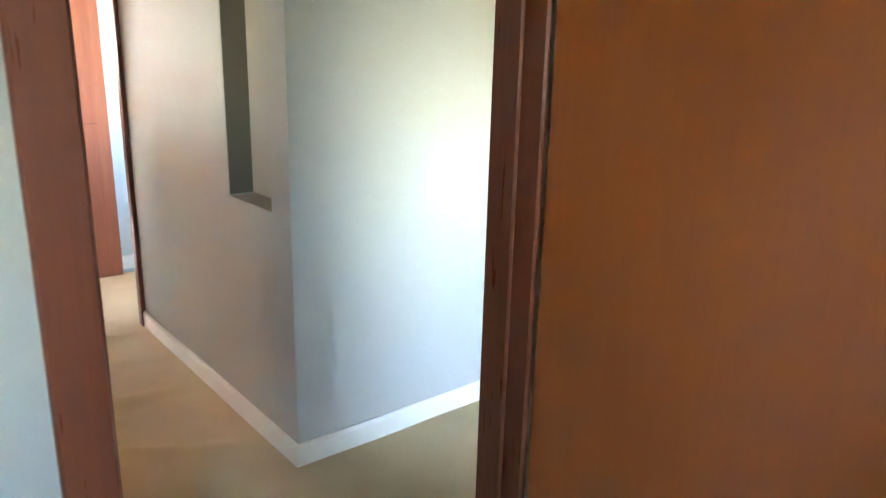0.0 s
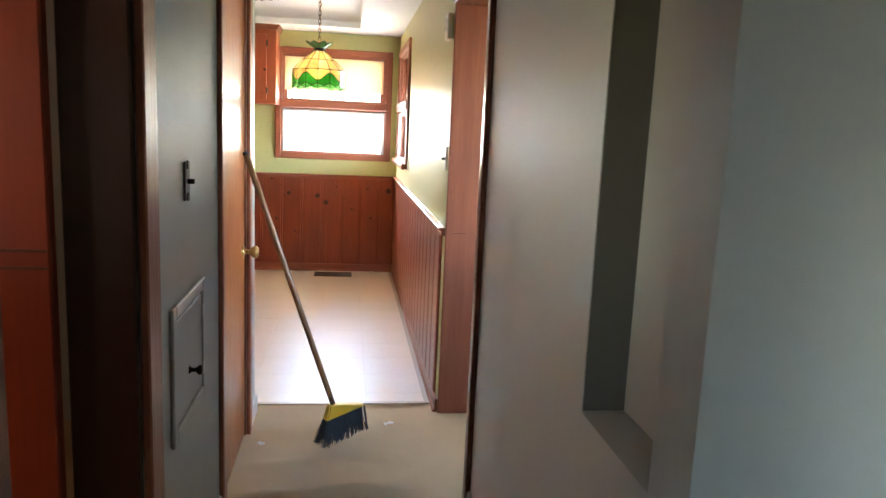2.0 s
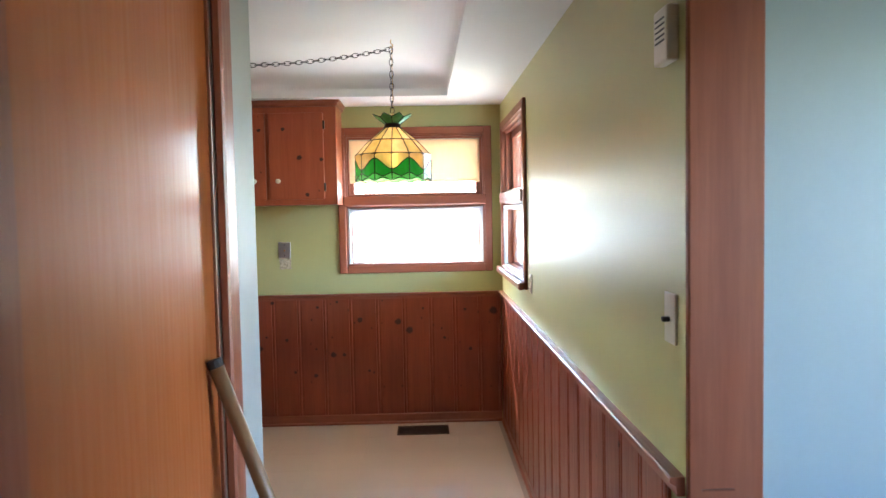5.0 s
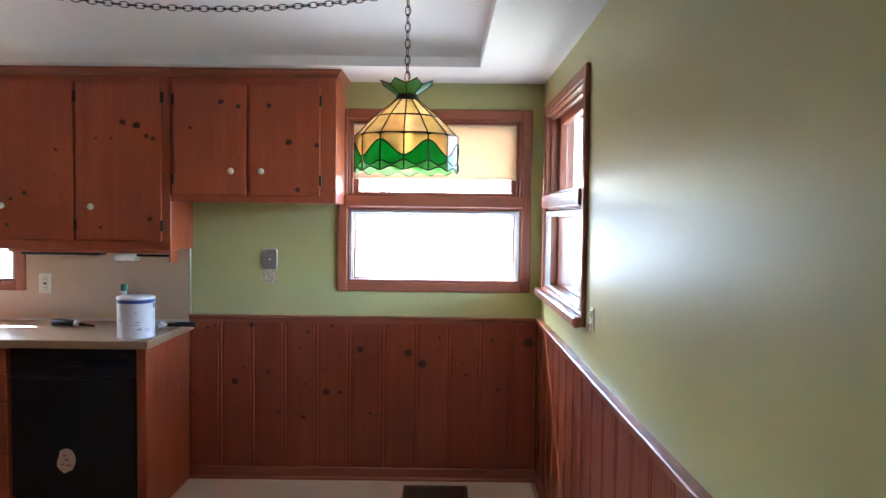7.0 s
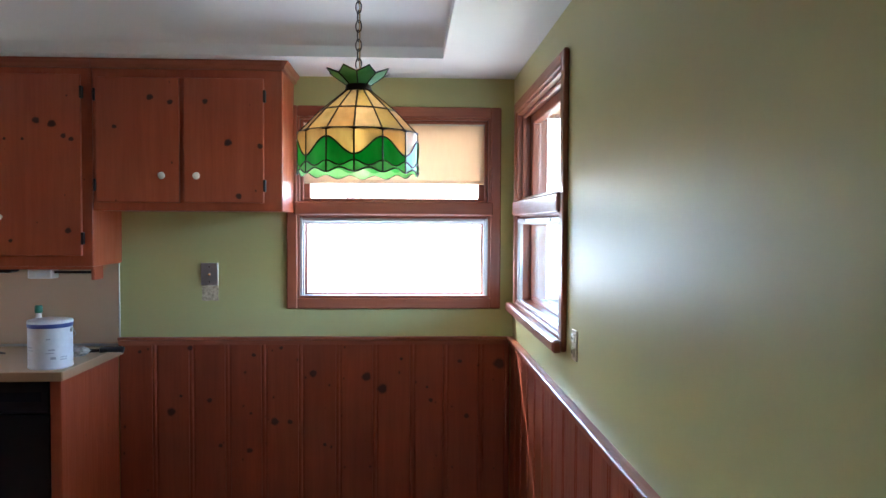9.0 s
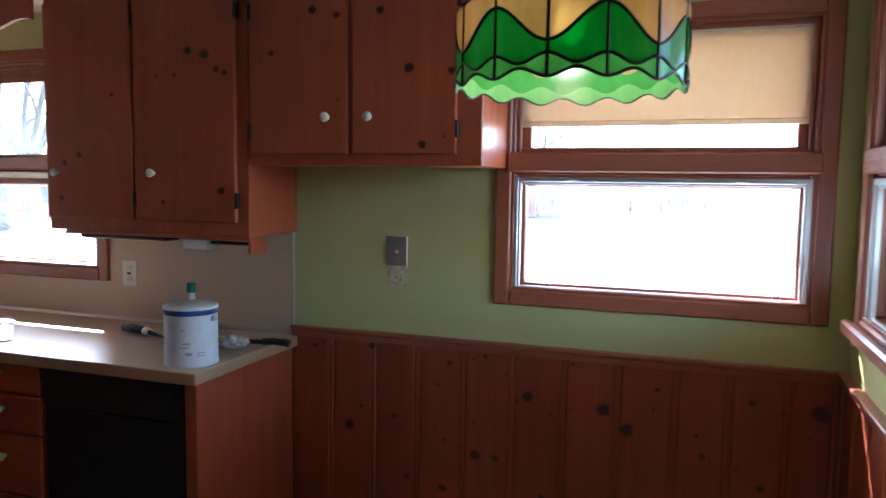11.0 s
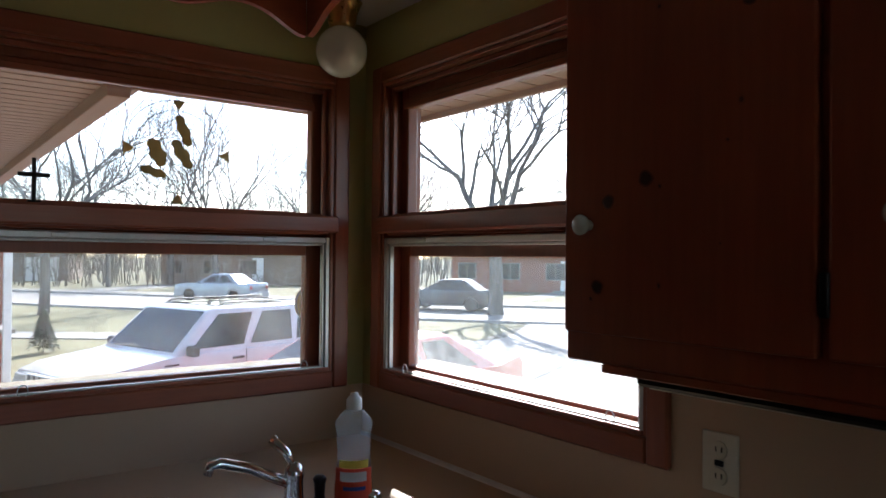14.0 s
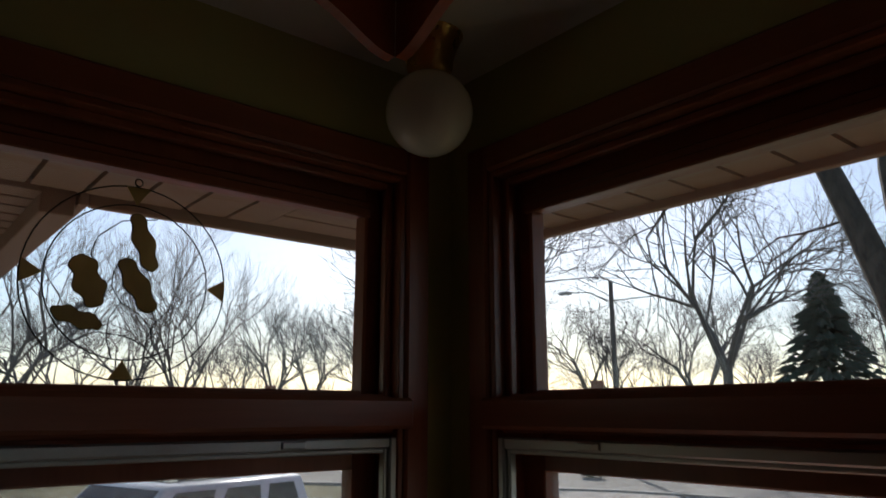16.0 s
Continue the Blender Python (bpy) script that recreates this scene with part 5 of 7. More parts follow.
part("blue_band", lathe(bmesh.new(), [(0.0823, 0.163), (0.0834, 0.165), (0.0838, 0.179), (0.0826, 0.181)], PC, 36, cap=False), plain("blue_print", (0.03, 0.05, 0.22), 0.35, bump=0), can, "dark blue printed band", True)
part("lid", lathe(bmesh.new(), [(0.080, 0.188), (0.076, 0.192), (0.070, 0.186), (0.066, 0.187), (0.001, 0.187)], PC, 36), plain("can_lid", (0.66, 0.66, 0.66), 0.4, metal=0.3, var=0.2, scale=30), can, smooth=True)
can.scale = (1.08, 1.08, 1.08)
FAINT = plain("faint_print", (0.42, 0.43, 0.46), 0.45, var=0.3, scale=60, bump=0)
for a, w, z, h in ((-70, 10, 0.118, 0.005), (-62, 16, 0.075, 0.006), (-66, 22, 0.064, 0.003), (-58, 14, 0.040, 0.010), (-30, 20, 0.045, 0.004), (-30, 20, 0.036, 0.004), (-125, 18, 0.085, 0.005), (-125, 24, 0.074, 0.003)):
    bm, rows = bmesh.new(), []
    for i in range(5):
        q = radians(a + w * (i / 4 - 0.5))
        rows.append([bm.verts.new((PC.x + 0.0822 * math.cos(q), PC.y + 0.0822 * math.sin(q), TOP + z + e)) for e in (0, h)])
    for p, q in zip(rows, rows[1:]):
        bm.faces.new((p[0], q[0], q[1], p[1]))
    part("print_bar", bm, FAINT, can)
for s in (-1, 1):
    part("ear", lathe(bmesh.new(), [(0.010, 0), (0.009, s * 0.006)], (PC.x + s * 0.082, PC.y, TOP + 0.150), 12, "x"), ALU, can)
part("bail_handle", tube(bmesh.new(), [(PC.x + 0.089 * math.cos(a), PC.y + 0.03 * math.sin(a) + 0.002 + 0.06 * math.sin(a), TOP + 0.15 - 0.05 * math.sin(a)) for a in (math.pi * i / 14 for i in range(15))], 0.0018, 6), ALU, can, "thin wire handle")
GB = Vector((-2.205, -0.36, TOP))
gb = thing("glue_bottle", GB, "white squeeze bottle with a green cap behind the can", "bottle")
part("bottle", lathe(bmesh.new(), [(0.026, 0.0), (0.028, 0.004), (0.028, 0.12), (0.024, 0.15), (0.014, 0.185), (0.012, 0.215)], GB, 20), GLOSSWHITE, gb, smooth=True)
part("cap", lathe(bmesh.new(), [(0.015, 0.213), (0.017, 0.218), (0.017, 0.242), (0.014, 0.248)], GB, 16), plain("green_cap", (0.01, 0.10, 0.05), 0.4, bump=0), gb, "dark green screw cap", True)


def stick(pts, r, seg=10, r2=None):
    return tube(bmesh.new(), pts, r, seg, r2=r2)


YEL = plain("yellow_plastic", (0.62, 0.36, 0.02), 0.4, bump=0.05)
RUB = plain("black_rubber", (0.015, 0.015, 0.016), 0.55, var=0.2, scale=60)
sd = thing("cordless_tool", (-2.55, -0.25, TOP), "black and yellow hand tool lying on the counter", "tool")
part("grip", stick([(-2.66, -0.21, TOP + 0.02), (-2.60, -0.225, TOP + 0.022), (-2.52, -0.25, TOP + 0.02)], 0.018, 12, 0.016), RUB, sd, smooth=True)
part("collar", stick([(-2.52, -0.25, TOP + 0.02), (-2.49, -0.26, TOP + 0.019)], 0.0165, 12), ALU, sd, smooth=True)
part("blade", stick([(-2.49, -0.26, TOP + 0.019), (-2.40, -0.285, TOP + 0.013)], 0.010, 8, 0.004), IRON, sd)
part("trigger", B(-2.60, -2.57, -0.252, -0.236, TOP + 0.008, TOP + 0.03, 0.004), IRON, sd)
pb = thing("paint_brush", (-2.08, -0.21, TOP), "paint brush with a black handle and yellow ferrule", "paint brush")
part("handle", stick([(-1.995, -0.215, TOP + 0.014), (-1.96, -0.20, TOP + 0.016), (-1.90, -0.205, TOP + 0.016), (-1.885, -0.205, TOP + 0.014)], 0.013, 10, 0.015), RUB, pb, smooth=True)
part("ferrule", B(-2.19, -2.10, -0.262, -0.222, TOP + 0.001, TOP + 0.026, 0.006, 2), YEL, pb)
part("neck", stick([(-2.10, -0.232, TOP + 0.012), (-1.995, -0.215, TOP + 0.014)], 0.009, 8), IRON, pb)
random.seed(3)
bm = bmesh.new()
bmesh.ops.create_icosphere(bm, subdivisions=4, radius=1.0)
for v in bm.verts:
    n = noise.noise(v.co * 2.2) * 0.35 + noise.noise(v.co * 5.1) * 0.18
    v.co = v.co * (1 + n)
    v.co = Vector((-2.075 + v.co.x * 0.055, -0.285 + v.co.y * 0.036, TOP + max(0.0, 0.018 + v.co.z * 0.026)))
rag = solo("rag", bm, plain("grey_rag", (0.55, 0.54, 0.52), 0.9, var=0.4, scale=50, bump=0.4, dark=0.4), (-2.075, -0.285, TOP), "crumpled white paint rag on the counter", "rag", smooth=True)

ht = thing("towel_holder", (-2.1, -0.28, 1.30), "paper towel holder with a white end cap under the cabinet", "towel holder")
part("end_cap", B(-2.275, -2.165, -0.32, -0.245, 1.276, 1.319, 0.006, 2), GLOSSWHITE, ht)
part("arm", B(-2.165, -1.985, -0.30, -0.285, 1.300, 1.312, 0.003), IRON, ht)
part("end_bracket", B(-1.985, -1.970, -0.32, -0.22, 1.270, 1.334, 0.003), PINE, ht)
ul = thing("under_cabinet_light", (-2.55, -0.25, 1.31), "slim dark under-cabinet light strip", "lamp")
part("housing", B(-2.78, -2.36, -0.31, -0.22, 1.303, 1.3345, 0.006), BLACK, ul)
part("diffuser", B(-2.76, -2.38, -0.300, -0.235, 1.300, 1.3035, 0.001), PLATE, ul)

# ---- window ornaments ----
CX, CYM, CZM, CR = WEST - 0.060, -0.606, 1.811, 0.153
sc = thing("suncatcher", (CX, CYM, CZM), "round leaded suncatcher with brown glass leaves", "suncatcher")


def sun_pt(a, r, dz=0.0):
    return Vector((CX, CYM + r * math.sin(a), CZM + r * math.cos(a) + dz))


for r in (CR, CR * 0.80):
    part("ring", tube(bmesh.new(), [sun_pt(2 * math.pi * i / 48, r) for i in range(48)], 0.0012, 6, True), IRON, sc)
part("hanger", tube(bmesh.new(), [sun_pt(2 * math.pi * i / 12, 0.006, CR + 0.008) for i in range(12)], 0.0012, 5, True), IRON, sc)
AMBER = stained("smoky_amber_glass", (0.50, 0.38, 0.18))
for k in range(4):
    a = math.pi / 2 * k
    bm = bmesh.new()
    tri = [sun_pt(a - 0.12, CR), sun_pt(a + 0.12, CR), sun_pt(a, CR * 0.80)]
    o, i2 = [bm.verts.new(p) for p in tri], [bm.verts.new(p + Vector((0.003, 0, 0))) for p in tri]
    bm.faces.new(o)
    bm.faces.new(i2[::-1])
    for e in range(3):
        bm.faces.new((o[e], i2[e], i2[(e + 1) % 3], o[(e + 1) % 3]))
    bmesh.ops.recalc_face_normals(bm, faces=bm.faces)
    part("bevel_piece", bm, AMBER, sc)
# lobed leaf pieces: centre along the window, up, half length, half width, turn, phase of the lobes
for dy, dz, ln, wd, tn, ph in ((0.016, 0.064, 0.047, 0.0145, 21, 0.4), (0.012, -0.006, 0.047, 0.016, 33, 0.4), (-0.060, -0.006, 0.041, 0.020, 24, 2.2), (-0.070, -0.063, 0.037, 0.012, 74, 3.4)):
    bm, pts = bmesh.new(), []
    c, s = math.cos(radians(tn)), math.sin(radians(tn))
    for i in range(36):
        a = 2 * math.pi * i / 36
        w = math.copysign(abs(math.sin(a)) ** 0.75, math.sin(a)) * wd * (1 + 0.22 * math.sin(3.4 * math.cos(a) * 2.2 + ph + (1.6 if math.sin(a) > 0 else 0)))
        h = math.copysign(abs(math.cos(a)) ** 0.9, math.cos(a)) * ln
        pts.append(Vector((CX, CYM + dy + c * w - s * h, CZM + dz + s * w + c * h)))
    o, i2 = [bm.verts.new(p) for p in pts], [bm.verts.new(p + Vector((0.003, 0, 0))) for p in pts]
    bm.faces.new(o)
    bm.faces.new(i2[::-1])
    for e in range(36):
        bm.faces.new((o[e], i2[e], i2[(e + 1) % 36], o[(e + 1) % 36]))
    bmesh.ops.recalc_face_normals(bm, faces=bm.faces)
    leaf = part("leaf_piece", bm, AMBER, sc, "smoky amber glass leaf")
    part("lead_line", tube(bmesh.new(), [p + Vector((0.0015, 0, 0)) for p in pts], 0.0014, 5, True), IRON, leaf)
    mid = [pts[4].lerp(pts[32], 0.5), pts[8].lerp(pts[28], 0.6), pts[13].lerp(pts[23], 0.45)]
    part("vein", tube(bmesh.new(), [pts[0].lerp(mid[0], 0.3)] + mid, 0.0016, 5), IRON, leaf)
for line in (((0.034, 0.105), (-0.02, 0.094), (-0.052, 0.065), (-0.060, 0.040), (-0.056, 0.024)), ((-0.003, 0.040), (-0.024, 0.015), (-0.026, -0.010), (-0.010, -0.034), (0.018, -0.050), (0.038, -0.072), (0.042, -0.095), (0.034, -0.118)), ((-0.010, -0.034), (-0.025, -0.060), (-0.026, -0.090), (-0.016, -0.120)), ((-0.042, -0.082), (0.0, -0.085), (0.033, -0.100)), ((0.068, -0.036), (0.045, -0.060), (0.034, -0.085), (0.030, -0.118))):
    part("stem", tube(bmesh.new(), [Vector((CX, CYM + y, CZM + z)) for y, z in line], 0.0010, 5), IRON, sc)
cross = thing("wall_cross", (WEST - 0.005, -0.985, 1.640), "small dark standing cross on the window rail", "ornament")
part("post", B(WEST - 0.012, WEST - 0.004, -0.990, -0.980, 1.6405, 1.755, 0.001), IRON, cross)
part("arms", B(WEST - 0.0125, WEST - 0.0035, -1.022, -0.948, 1.706, 1.717, 0.001), IRON, cross)
part("foot", B(WEST - 0.018, WEST + 0.004, -1.0, -0.97, 1.640, 1.645, 0.001), IRON, cross)
fg = lathe(bmesh.new(), [(0.016, 0.0), (0.018, 0.006), (0.014, 0.03), (0.017, 0.042), (0.013, 0.055), (0.004, 0.062)], (-3.2, 0.02, 1.6405), 14)
solo("figurine", fg, IRON, (-3.2, 0.02, 1.6405), "tiny dark figurine on the window rail", "ornament", smooth=True)

# ---- hall clutter ----
BT, BBM = Vector((-0.873, -3.965, 1.288)), Vector((-0.488, -3.965, 0.175))
brm = thing("broom", (-0.45, -3.96, 0), "angled broom with yellow head and grey bristles leaning on the door", "broom")
ext = (BT - BBM).normalized()
part("handle", tube(bmesh.new(), [BBM + ext * s for s in (0, 0.3, 0.6, 0.9, (BT - BBM).length)], 0.0125, 12), wood("broom_stick", (0.30, 0.17, 0.075), (0.22, 0.11, 0.045), knots=0.0, rough=0.45), brm, "brown wooden stick", True)
part("stick_cap", tube(bmesh.new(), [BT - ext * 0.002, BT + ext * 0.012], 0.0135, 12), RUB, brm)
hu = Vector((0.86, 0.51, -0.02)).normalized()
hv = Vector((0, 0, 1)).cross(hu).normalized()
HC = Vector((-0.438, -3.99, 0.0))
bm = bmesh.new()
lo = [bm.verts.new(HC + hu * a + hv * b + Vector((0, 0, z))) for a, b, z in ((-0.10, -0.022, 0.125), (0.105, -0.022, 0.165), (0.105, 0.022, 0.165), (-0.10, 0.022, 0.125))]
hi = [bm.verts.new(BBM + hu * a + hv * b) for a, b in ((-0.022, -0.018), (0.022, -0.018), (0.022, 0.018), (-0.022, 0.018))]
for i in range(4):
    bm.faces.new((lo[i], lo[(i + 1) % 4], hi[(i + 1) % 4], hi[i]))
bm.faces.new(lo[::-1])
bm.faces.new(hi)
bmesh.ops.bevel(bm, geom=list(bm.edges), offset=0.005, segments=2, affect="EDGES")
head = part("head", bm, YEL, brm, "yellow plastic broom head")
random.seed(8)
bm = bmesh.new()
for i in range(420):
    a, b = random.uniform(-1, 1), random.uniform(-1, 1)
    p = HC + hu * (0.10 * a) + hv * (0.02 * b) + Vector((0, 0, 0.125 + 0.02 * (a + 1)))
    q = HC + hu * (0.118 * a + random.uniform(-0.008, 0.008) - 0.012) + hv * (0.05 * b + random.uniform(-0.01, 0.01)) + Vector((0, 0, 0.012 + 0.022 * (a + 1) + random.uniform(0, 0.008)))
    tube(bm, [p, (p + q) / 2 + Vector((random.uniform(-0.003, 0.003), random.uniform(-0.003, 0.003), 0)), q], 0.0016, 3)
part("bristles", bm, plain("grey_bristle", (0.055, 0.065, 0.075), 0.6, var=0.2, scale=80), brm, "dark grey slanted bristles")
for nm, x, y, w, r in (("p", -0.22, -3.82, 0.05, 25), ("q", -0.80, -4.03, 0.035, -40)):
    bm = bmesh.new()
    for i in range(4):
        bm.verts.new((w * (i / 3 - 0.5), -0.012, 0.004 + 0.006 * (i % 2)))
        bm.verts.new((w * (i / 3 - 0.5), 0.012, 0.005 + 0.005 * ((i + 1) % 2)))
    bm.verts.ensure_lookup_table()
    for i in range(3):
        bm.faces.new((bm.verts[2 * i], bm.verts[2 * i + 2], bm.verts[2 * i + 3], bm.verts[2 * i + 1]))
    ob = solo("paper_scrap", bm, GLOSSWHITE, (0, 0, 0), "small crumpled white paper scrap on the carpet", "scrap", "scraps on the carpet")
    ob.matrix_world = pose(x, y, 0.012, 0, 0, r)


# ---- outdoors ----
GZ = -0.93
GRASS = plain("dry_lawn", (0.15, 0.135, 0.055), 0.95, var=0.3, scale=0.8, fine=30, bump=0.6, dark=0.6)
CONC = plain("concrete", (0.27, 0.245, 0.205), 0.85, var=0.12, scale=1.2, fine=60, bump=0.3, dark=0.7)
ROAD = plain("pale_road", (0.22, 0.20, 0.17), 0.9, var=0.15, scale=0.7, fine=80, bump=0.3, dark=0.7)
KERB = plain("kerb_stone", (0.36, 0.34, 0.31), 0.85, var=0.2, scale=4, bump=0.3)
SOFFIT = plain("soffit_panel", (0.30, 0.19, 0.155), 0.6, var=0.05, scale=3, bump=0.05, dark=0.85)
BRICK = plain("red_brick", (0.28, 0.10, 0.065), 0.9, var=0.25, scale=9, fine=60, bump=0.5, dark=0.6)
SHINGLE = plain("shingle", (0.10, 0.09, 0.085), 0.95, var=0.3, scale=4, fine=30, bump=0.6)
BARK = plain("bark", (0.17, 0.155, 0.14), 0.95, var=0.35, scale=6, fine=40, bump=0.9, stretch=(1, 1, 0.25), dark=0.55)
BARKN = plain("mottled_bark", (0.105, 0.088, 0.068), 0.95, var=0.6, scale=7, fine=30, bump=1.0, stretch=(1, 1, 0.4), dark=0.3)

bm = bmesh.new()
vs = [bm.verts.new((x, y, GZ)) for x, y in ((-600, -600), (600, -600), (600, 600), (-600, 600))]
bm.faces.new(vs)
setting("ground", bm, GRASS, "dry winter lawn reaching the horizon", "ground")


def smooth_line(pts, n=8):
    """A rounded line through plan points."""
    p = [Vector((x, y, 0)) for x, y in pts]
    p = [2 * p[0] - p[1]] + p + [2 * p[-1] - p[-2]]
    out = []
    for i in range(1, len(p) - 2):
        for k in range(n):
            t = k / n
            a, b, c, d = p[i - 1], p[i], p[i + 1], p[i + 2]
            out.append(0.5 * ((2 * b) + (c - a) * t + (2 * a - 5 * b + 4 * c - d) * t * t + (3 * b - a - 3 * c + d) * t ** 3))
    return out + [p[-2]]


def ribbon(line, w0, w1, z0, z1):
    """A flat band along a line from w0 to w1 to its left, with edges down to z0."""
    bm, rows = bmesh.new(), []
    for i, p in enumerate(line):
        d = (line[min(i + 1, len(line) - 1)] - line[max(i - 1, 0)]).normalized()
        n = Vector((-d.y, d.x, 0))
        rows.append([bm.verts.new((p + n * w).xy.to_tuple() + (z,)) for w, z in ((w0, z0), (w0, z1), (w1, z1), (w1, z0))])
    for a, b in zip(rows, rows[1:]):
        for k in range(3):
            bm.faces.new((a[k], b[k], b[k + 1], a[k + 1]))
    bmesh.ops.recalc_face_normals(bm, faces=bm.faces)
    return bm


WALKL = smooth_line([(-46, -22), (-33, -8), (-26.2, 2.0), (-19.5, 9.4), (-15.3, 12.6), (-12.4, 12.95), (-8.4, 12.2), (-1, 9.6), (12, 5)])
STREET = smooth_line([(-70, -14), (-52, 1), (-38, 10), (-26, 18.6), (-19.5, 23.0), (-12, 24.0), (-2, 20.5), (16, 12)])
setting("road", ribbon(STREET, -4.0, 4.0, GZ, GZ + 0.012), ROAD, "pale worn asphalt street curving round the lot", "road")
setting("kerb_near", ribbon(STREET, -4.2, -4.0, GZ, GZ + 0.10), KERB, "low concrete kerb beside the lot", "kerb")
setting("kerb_far", ribbon(STREET, 4.0, 4.2, GZ, GZ + 0.12), KERB, "low concrete kerb across the street", "kerb")
side = thing("pavement", (-12, 13, GZ), "pale concrete sidewalk slabs across the front lawn", "sidewalk", kind="structure")
DRV = [((-8.2, 5.2), (-11.6, 11.2)), ((-16.6, 1.2), (-17.6, 11.0))]
drive = thing("driveway", (-12, 6, GZ), "wide pale concrete driveway slabs with dark joints", "driveway", kind="structure")
part("joint_bed", prism(bmesh.new(), [(-16.6, -3.0), (-7.4, -3.0), (-7.4, 4.3), (-9.65, 8.0), (-12.2, 12.2), (-17.0, 21.0), (-21.2, 17.4), (-17.2, 10.5)], GZ, GZ + 0.014), plain("joint_dirt", (0.09, 0.08, 0.06), 0.95), drive)


def quad_at(s, t):
    """Drive plan: s across from the house side 0 to 1, t along to the street 0 to 1."""
    near = [Vector((-7.4, -3.0)), Vector((-7.45, 4.3)), Vector((-9.7, 8.0)), Vector((-12.25, 12.2)), Vector((-17.0, 20.6))]
    far = [Vector((-16.6, -3.0)), Vector((-16.6, 3.6)), Vector((-17.0, 9.2)), Vector((-18.2, 13.4)), Vector((-21.2, 17.2))]
    f = t * 4
    i = min(3, int(f))
    a, b = near[i].lerp(near[i + 1], f - i), far[i].lerp(far[i + 1], f - i)
    return a.lerp(b, s)


for i in range(4):
    for j in range(3):
        q = [quad_at((j + u) / 3, (i + v) / 4) for u, v in ((0, 0), (0, 1), (1, 1), (1, 0))]
        c = sum(q, Vector((0, 0))) / 4
        q = [p + (c - p).normalized() * 0.03 for p in q]
        bm = prism(bmesh.new(), [tuple(p) for p in q][::-1], GZ, GZ + 0.03)
        bmesh.ops.recalc_face_normals(bm, faces=bm.faces)
        part("slab", bm, CONC, drive)
for i in range(6, len(WALKL) - 2, 1):
    seg = [WALKL[i].lerp(WALKL[i + 1], 0.012), WALKL[i].lerp(WALKL[i + 1], 0.988)]
    part("slab", ribbon(seg, -0.8, 0.8, GZ, GZ + 0.035), CONC, side)
wk2 = thing("pavement", (-30, 24, GZ), "concrete sidewalk across the street", "sidewalk", kind="structure")
part("band", ribbon(STREET, 6.2, 7.6, GZ, GZ + 0.02), CONC, wk2)
apr = thing("driveway", (-27, 30, GZ), "concrete driveways of the houses across the street", "driveway", kind="structure")
for (x, y), dx, dy, w in (((-21.5, 26.6), -0.45, 0.9, 3.2), ((-38, 15.2), -0.6, 0.8, 3.0), ((-29, 22), -0.5, 0.85, 1.4), ((-52, 6), -0.6, 0.8, 3.0)):
    d2 = Vector((dx, dy, 0)).normalized()
    part("band", ribbon([Vector((x, y, 0)), Vector((x, y, 0)) + d2 * 9, Vector((x, y, 0)) + d2 * 17], -w / 2, w / 2, GZ, GZ + 0.022), CONC, apr)

# eaves and porch roof
bm = bmesh.new()
x = -13.9
while x < -5.42:
    box(bm, x + 0.010, x + 0.108, -4.2, -0.55, 2.262, 2.30)
    x += 0.118
part_porch = setting("soffit_porch", bm, SOFFIT, "grooved panel ceiling of the covered porch", "soffit")
bm = bmesh.new()
x = -5.35
while x < 3.1:
    box(bm, x + 0.007, x + 0.143, 0.142, 0.97, 2.262, 2.30)
    x += 0.15
y = -4.2
while y < 0.94:
    if y < 0.10:
        box(bm, -5.35, WEST - 0.142, y + 0.007, min(y + 0.143, 0.138), 2.262, 2.30)
    y += 0.15
setting("soffit_eaves", bm, SOFFIT, "grooved panel soffit under the eaves", "soffit")
bm = bmesh.new()
box(bm, -13.9, WEST - 0.142, -4.2, -0.45, 2.31, 2.33)
box(bm, -5.35, WEST - 0.142, -0.44, 0.14, 2.31, 2.33)
box(bm, -5.35, 3.2, 0.142, 0.97, 2.31, 2.33)
setting("soffit_backing", bm, IRON, "dark backing above the soffit panels", "soffit")
for nm, b in (("fascia_north", (-5.42, 3.2, 0.97, 1.0, 2.235, 2.615)), ("fascia_west", (-5.42, -5.39, -0.42, 0.97, 2.235, 2.615)), ("fascia_porch", (-13.95, -5.39, -0.45, -0.42, 2.235, 2.615)), ("beam_porch", (-13.9, -5.42, -0.55, -0.452, 2.20, 2.30))):
    setting(nm, B(*b, 0.004), SOFFIT, "pinkish painted fascia board of the eaves", "fascia")
bm = B(-5.45, 3.3, -11.2, 1.03, 2.62, 2.80)
box(bm, -14.0, -5.452, -11.2, -0.40, 2.62, 2.80)
setting("roof_slab", bm, SHINGLE, "shingled low roof over the eaves", "roof")
pl = thing("porch_light", (-6.75, -0.95, 2.26), "flush rectangular porch ceiling light, off", "lamp")
part("housing", B(-7.05, -6.45, -1.03, -0.87, 2.245, 2.2615, 0.004), GLOSSWHITE, pl)
part("lens", B(-7.02, -6.48, -1.01, -0.89, 2.236, 2.2445, 0.003), plain("light_lens", (0.75, 0.72, 0.66), 0.3, bump=0), pl)

# outer stone sills
STONE = plain("speckled_sill", (0.33, 0.29, 0.22), 0.9, var=0.8, scale=45, fine=160, bump=0.8, dark=0.35)
for nm, (side_, a, b) in WINDOWS.items():
    f = frame_of("", side_)
    p, q = f(a, 0.115, LOWER.get(nm, WIN_Z0) - 0.02), f(b, 0.25, LOWER.get(nm, WIN_Z0) + CAS + 0.012)
    setting("outer_sill", B(p[0], q[0], p[1], q[1], p[2], q[2], 0.006), STONE, "weathered outer window sill with grit", "window sill")

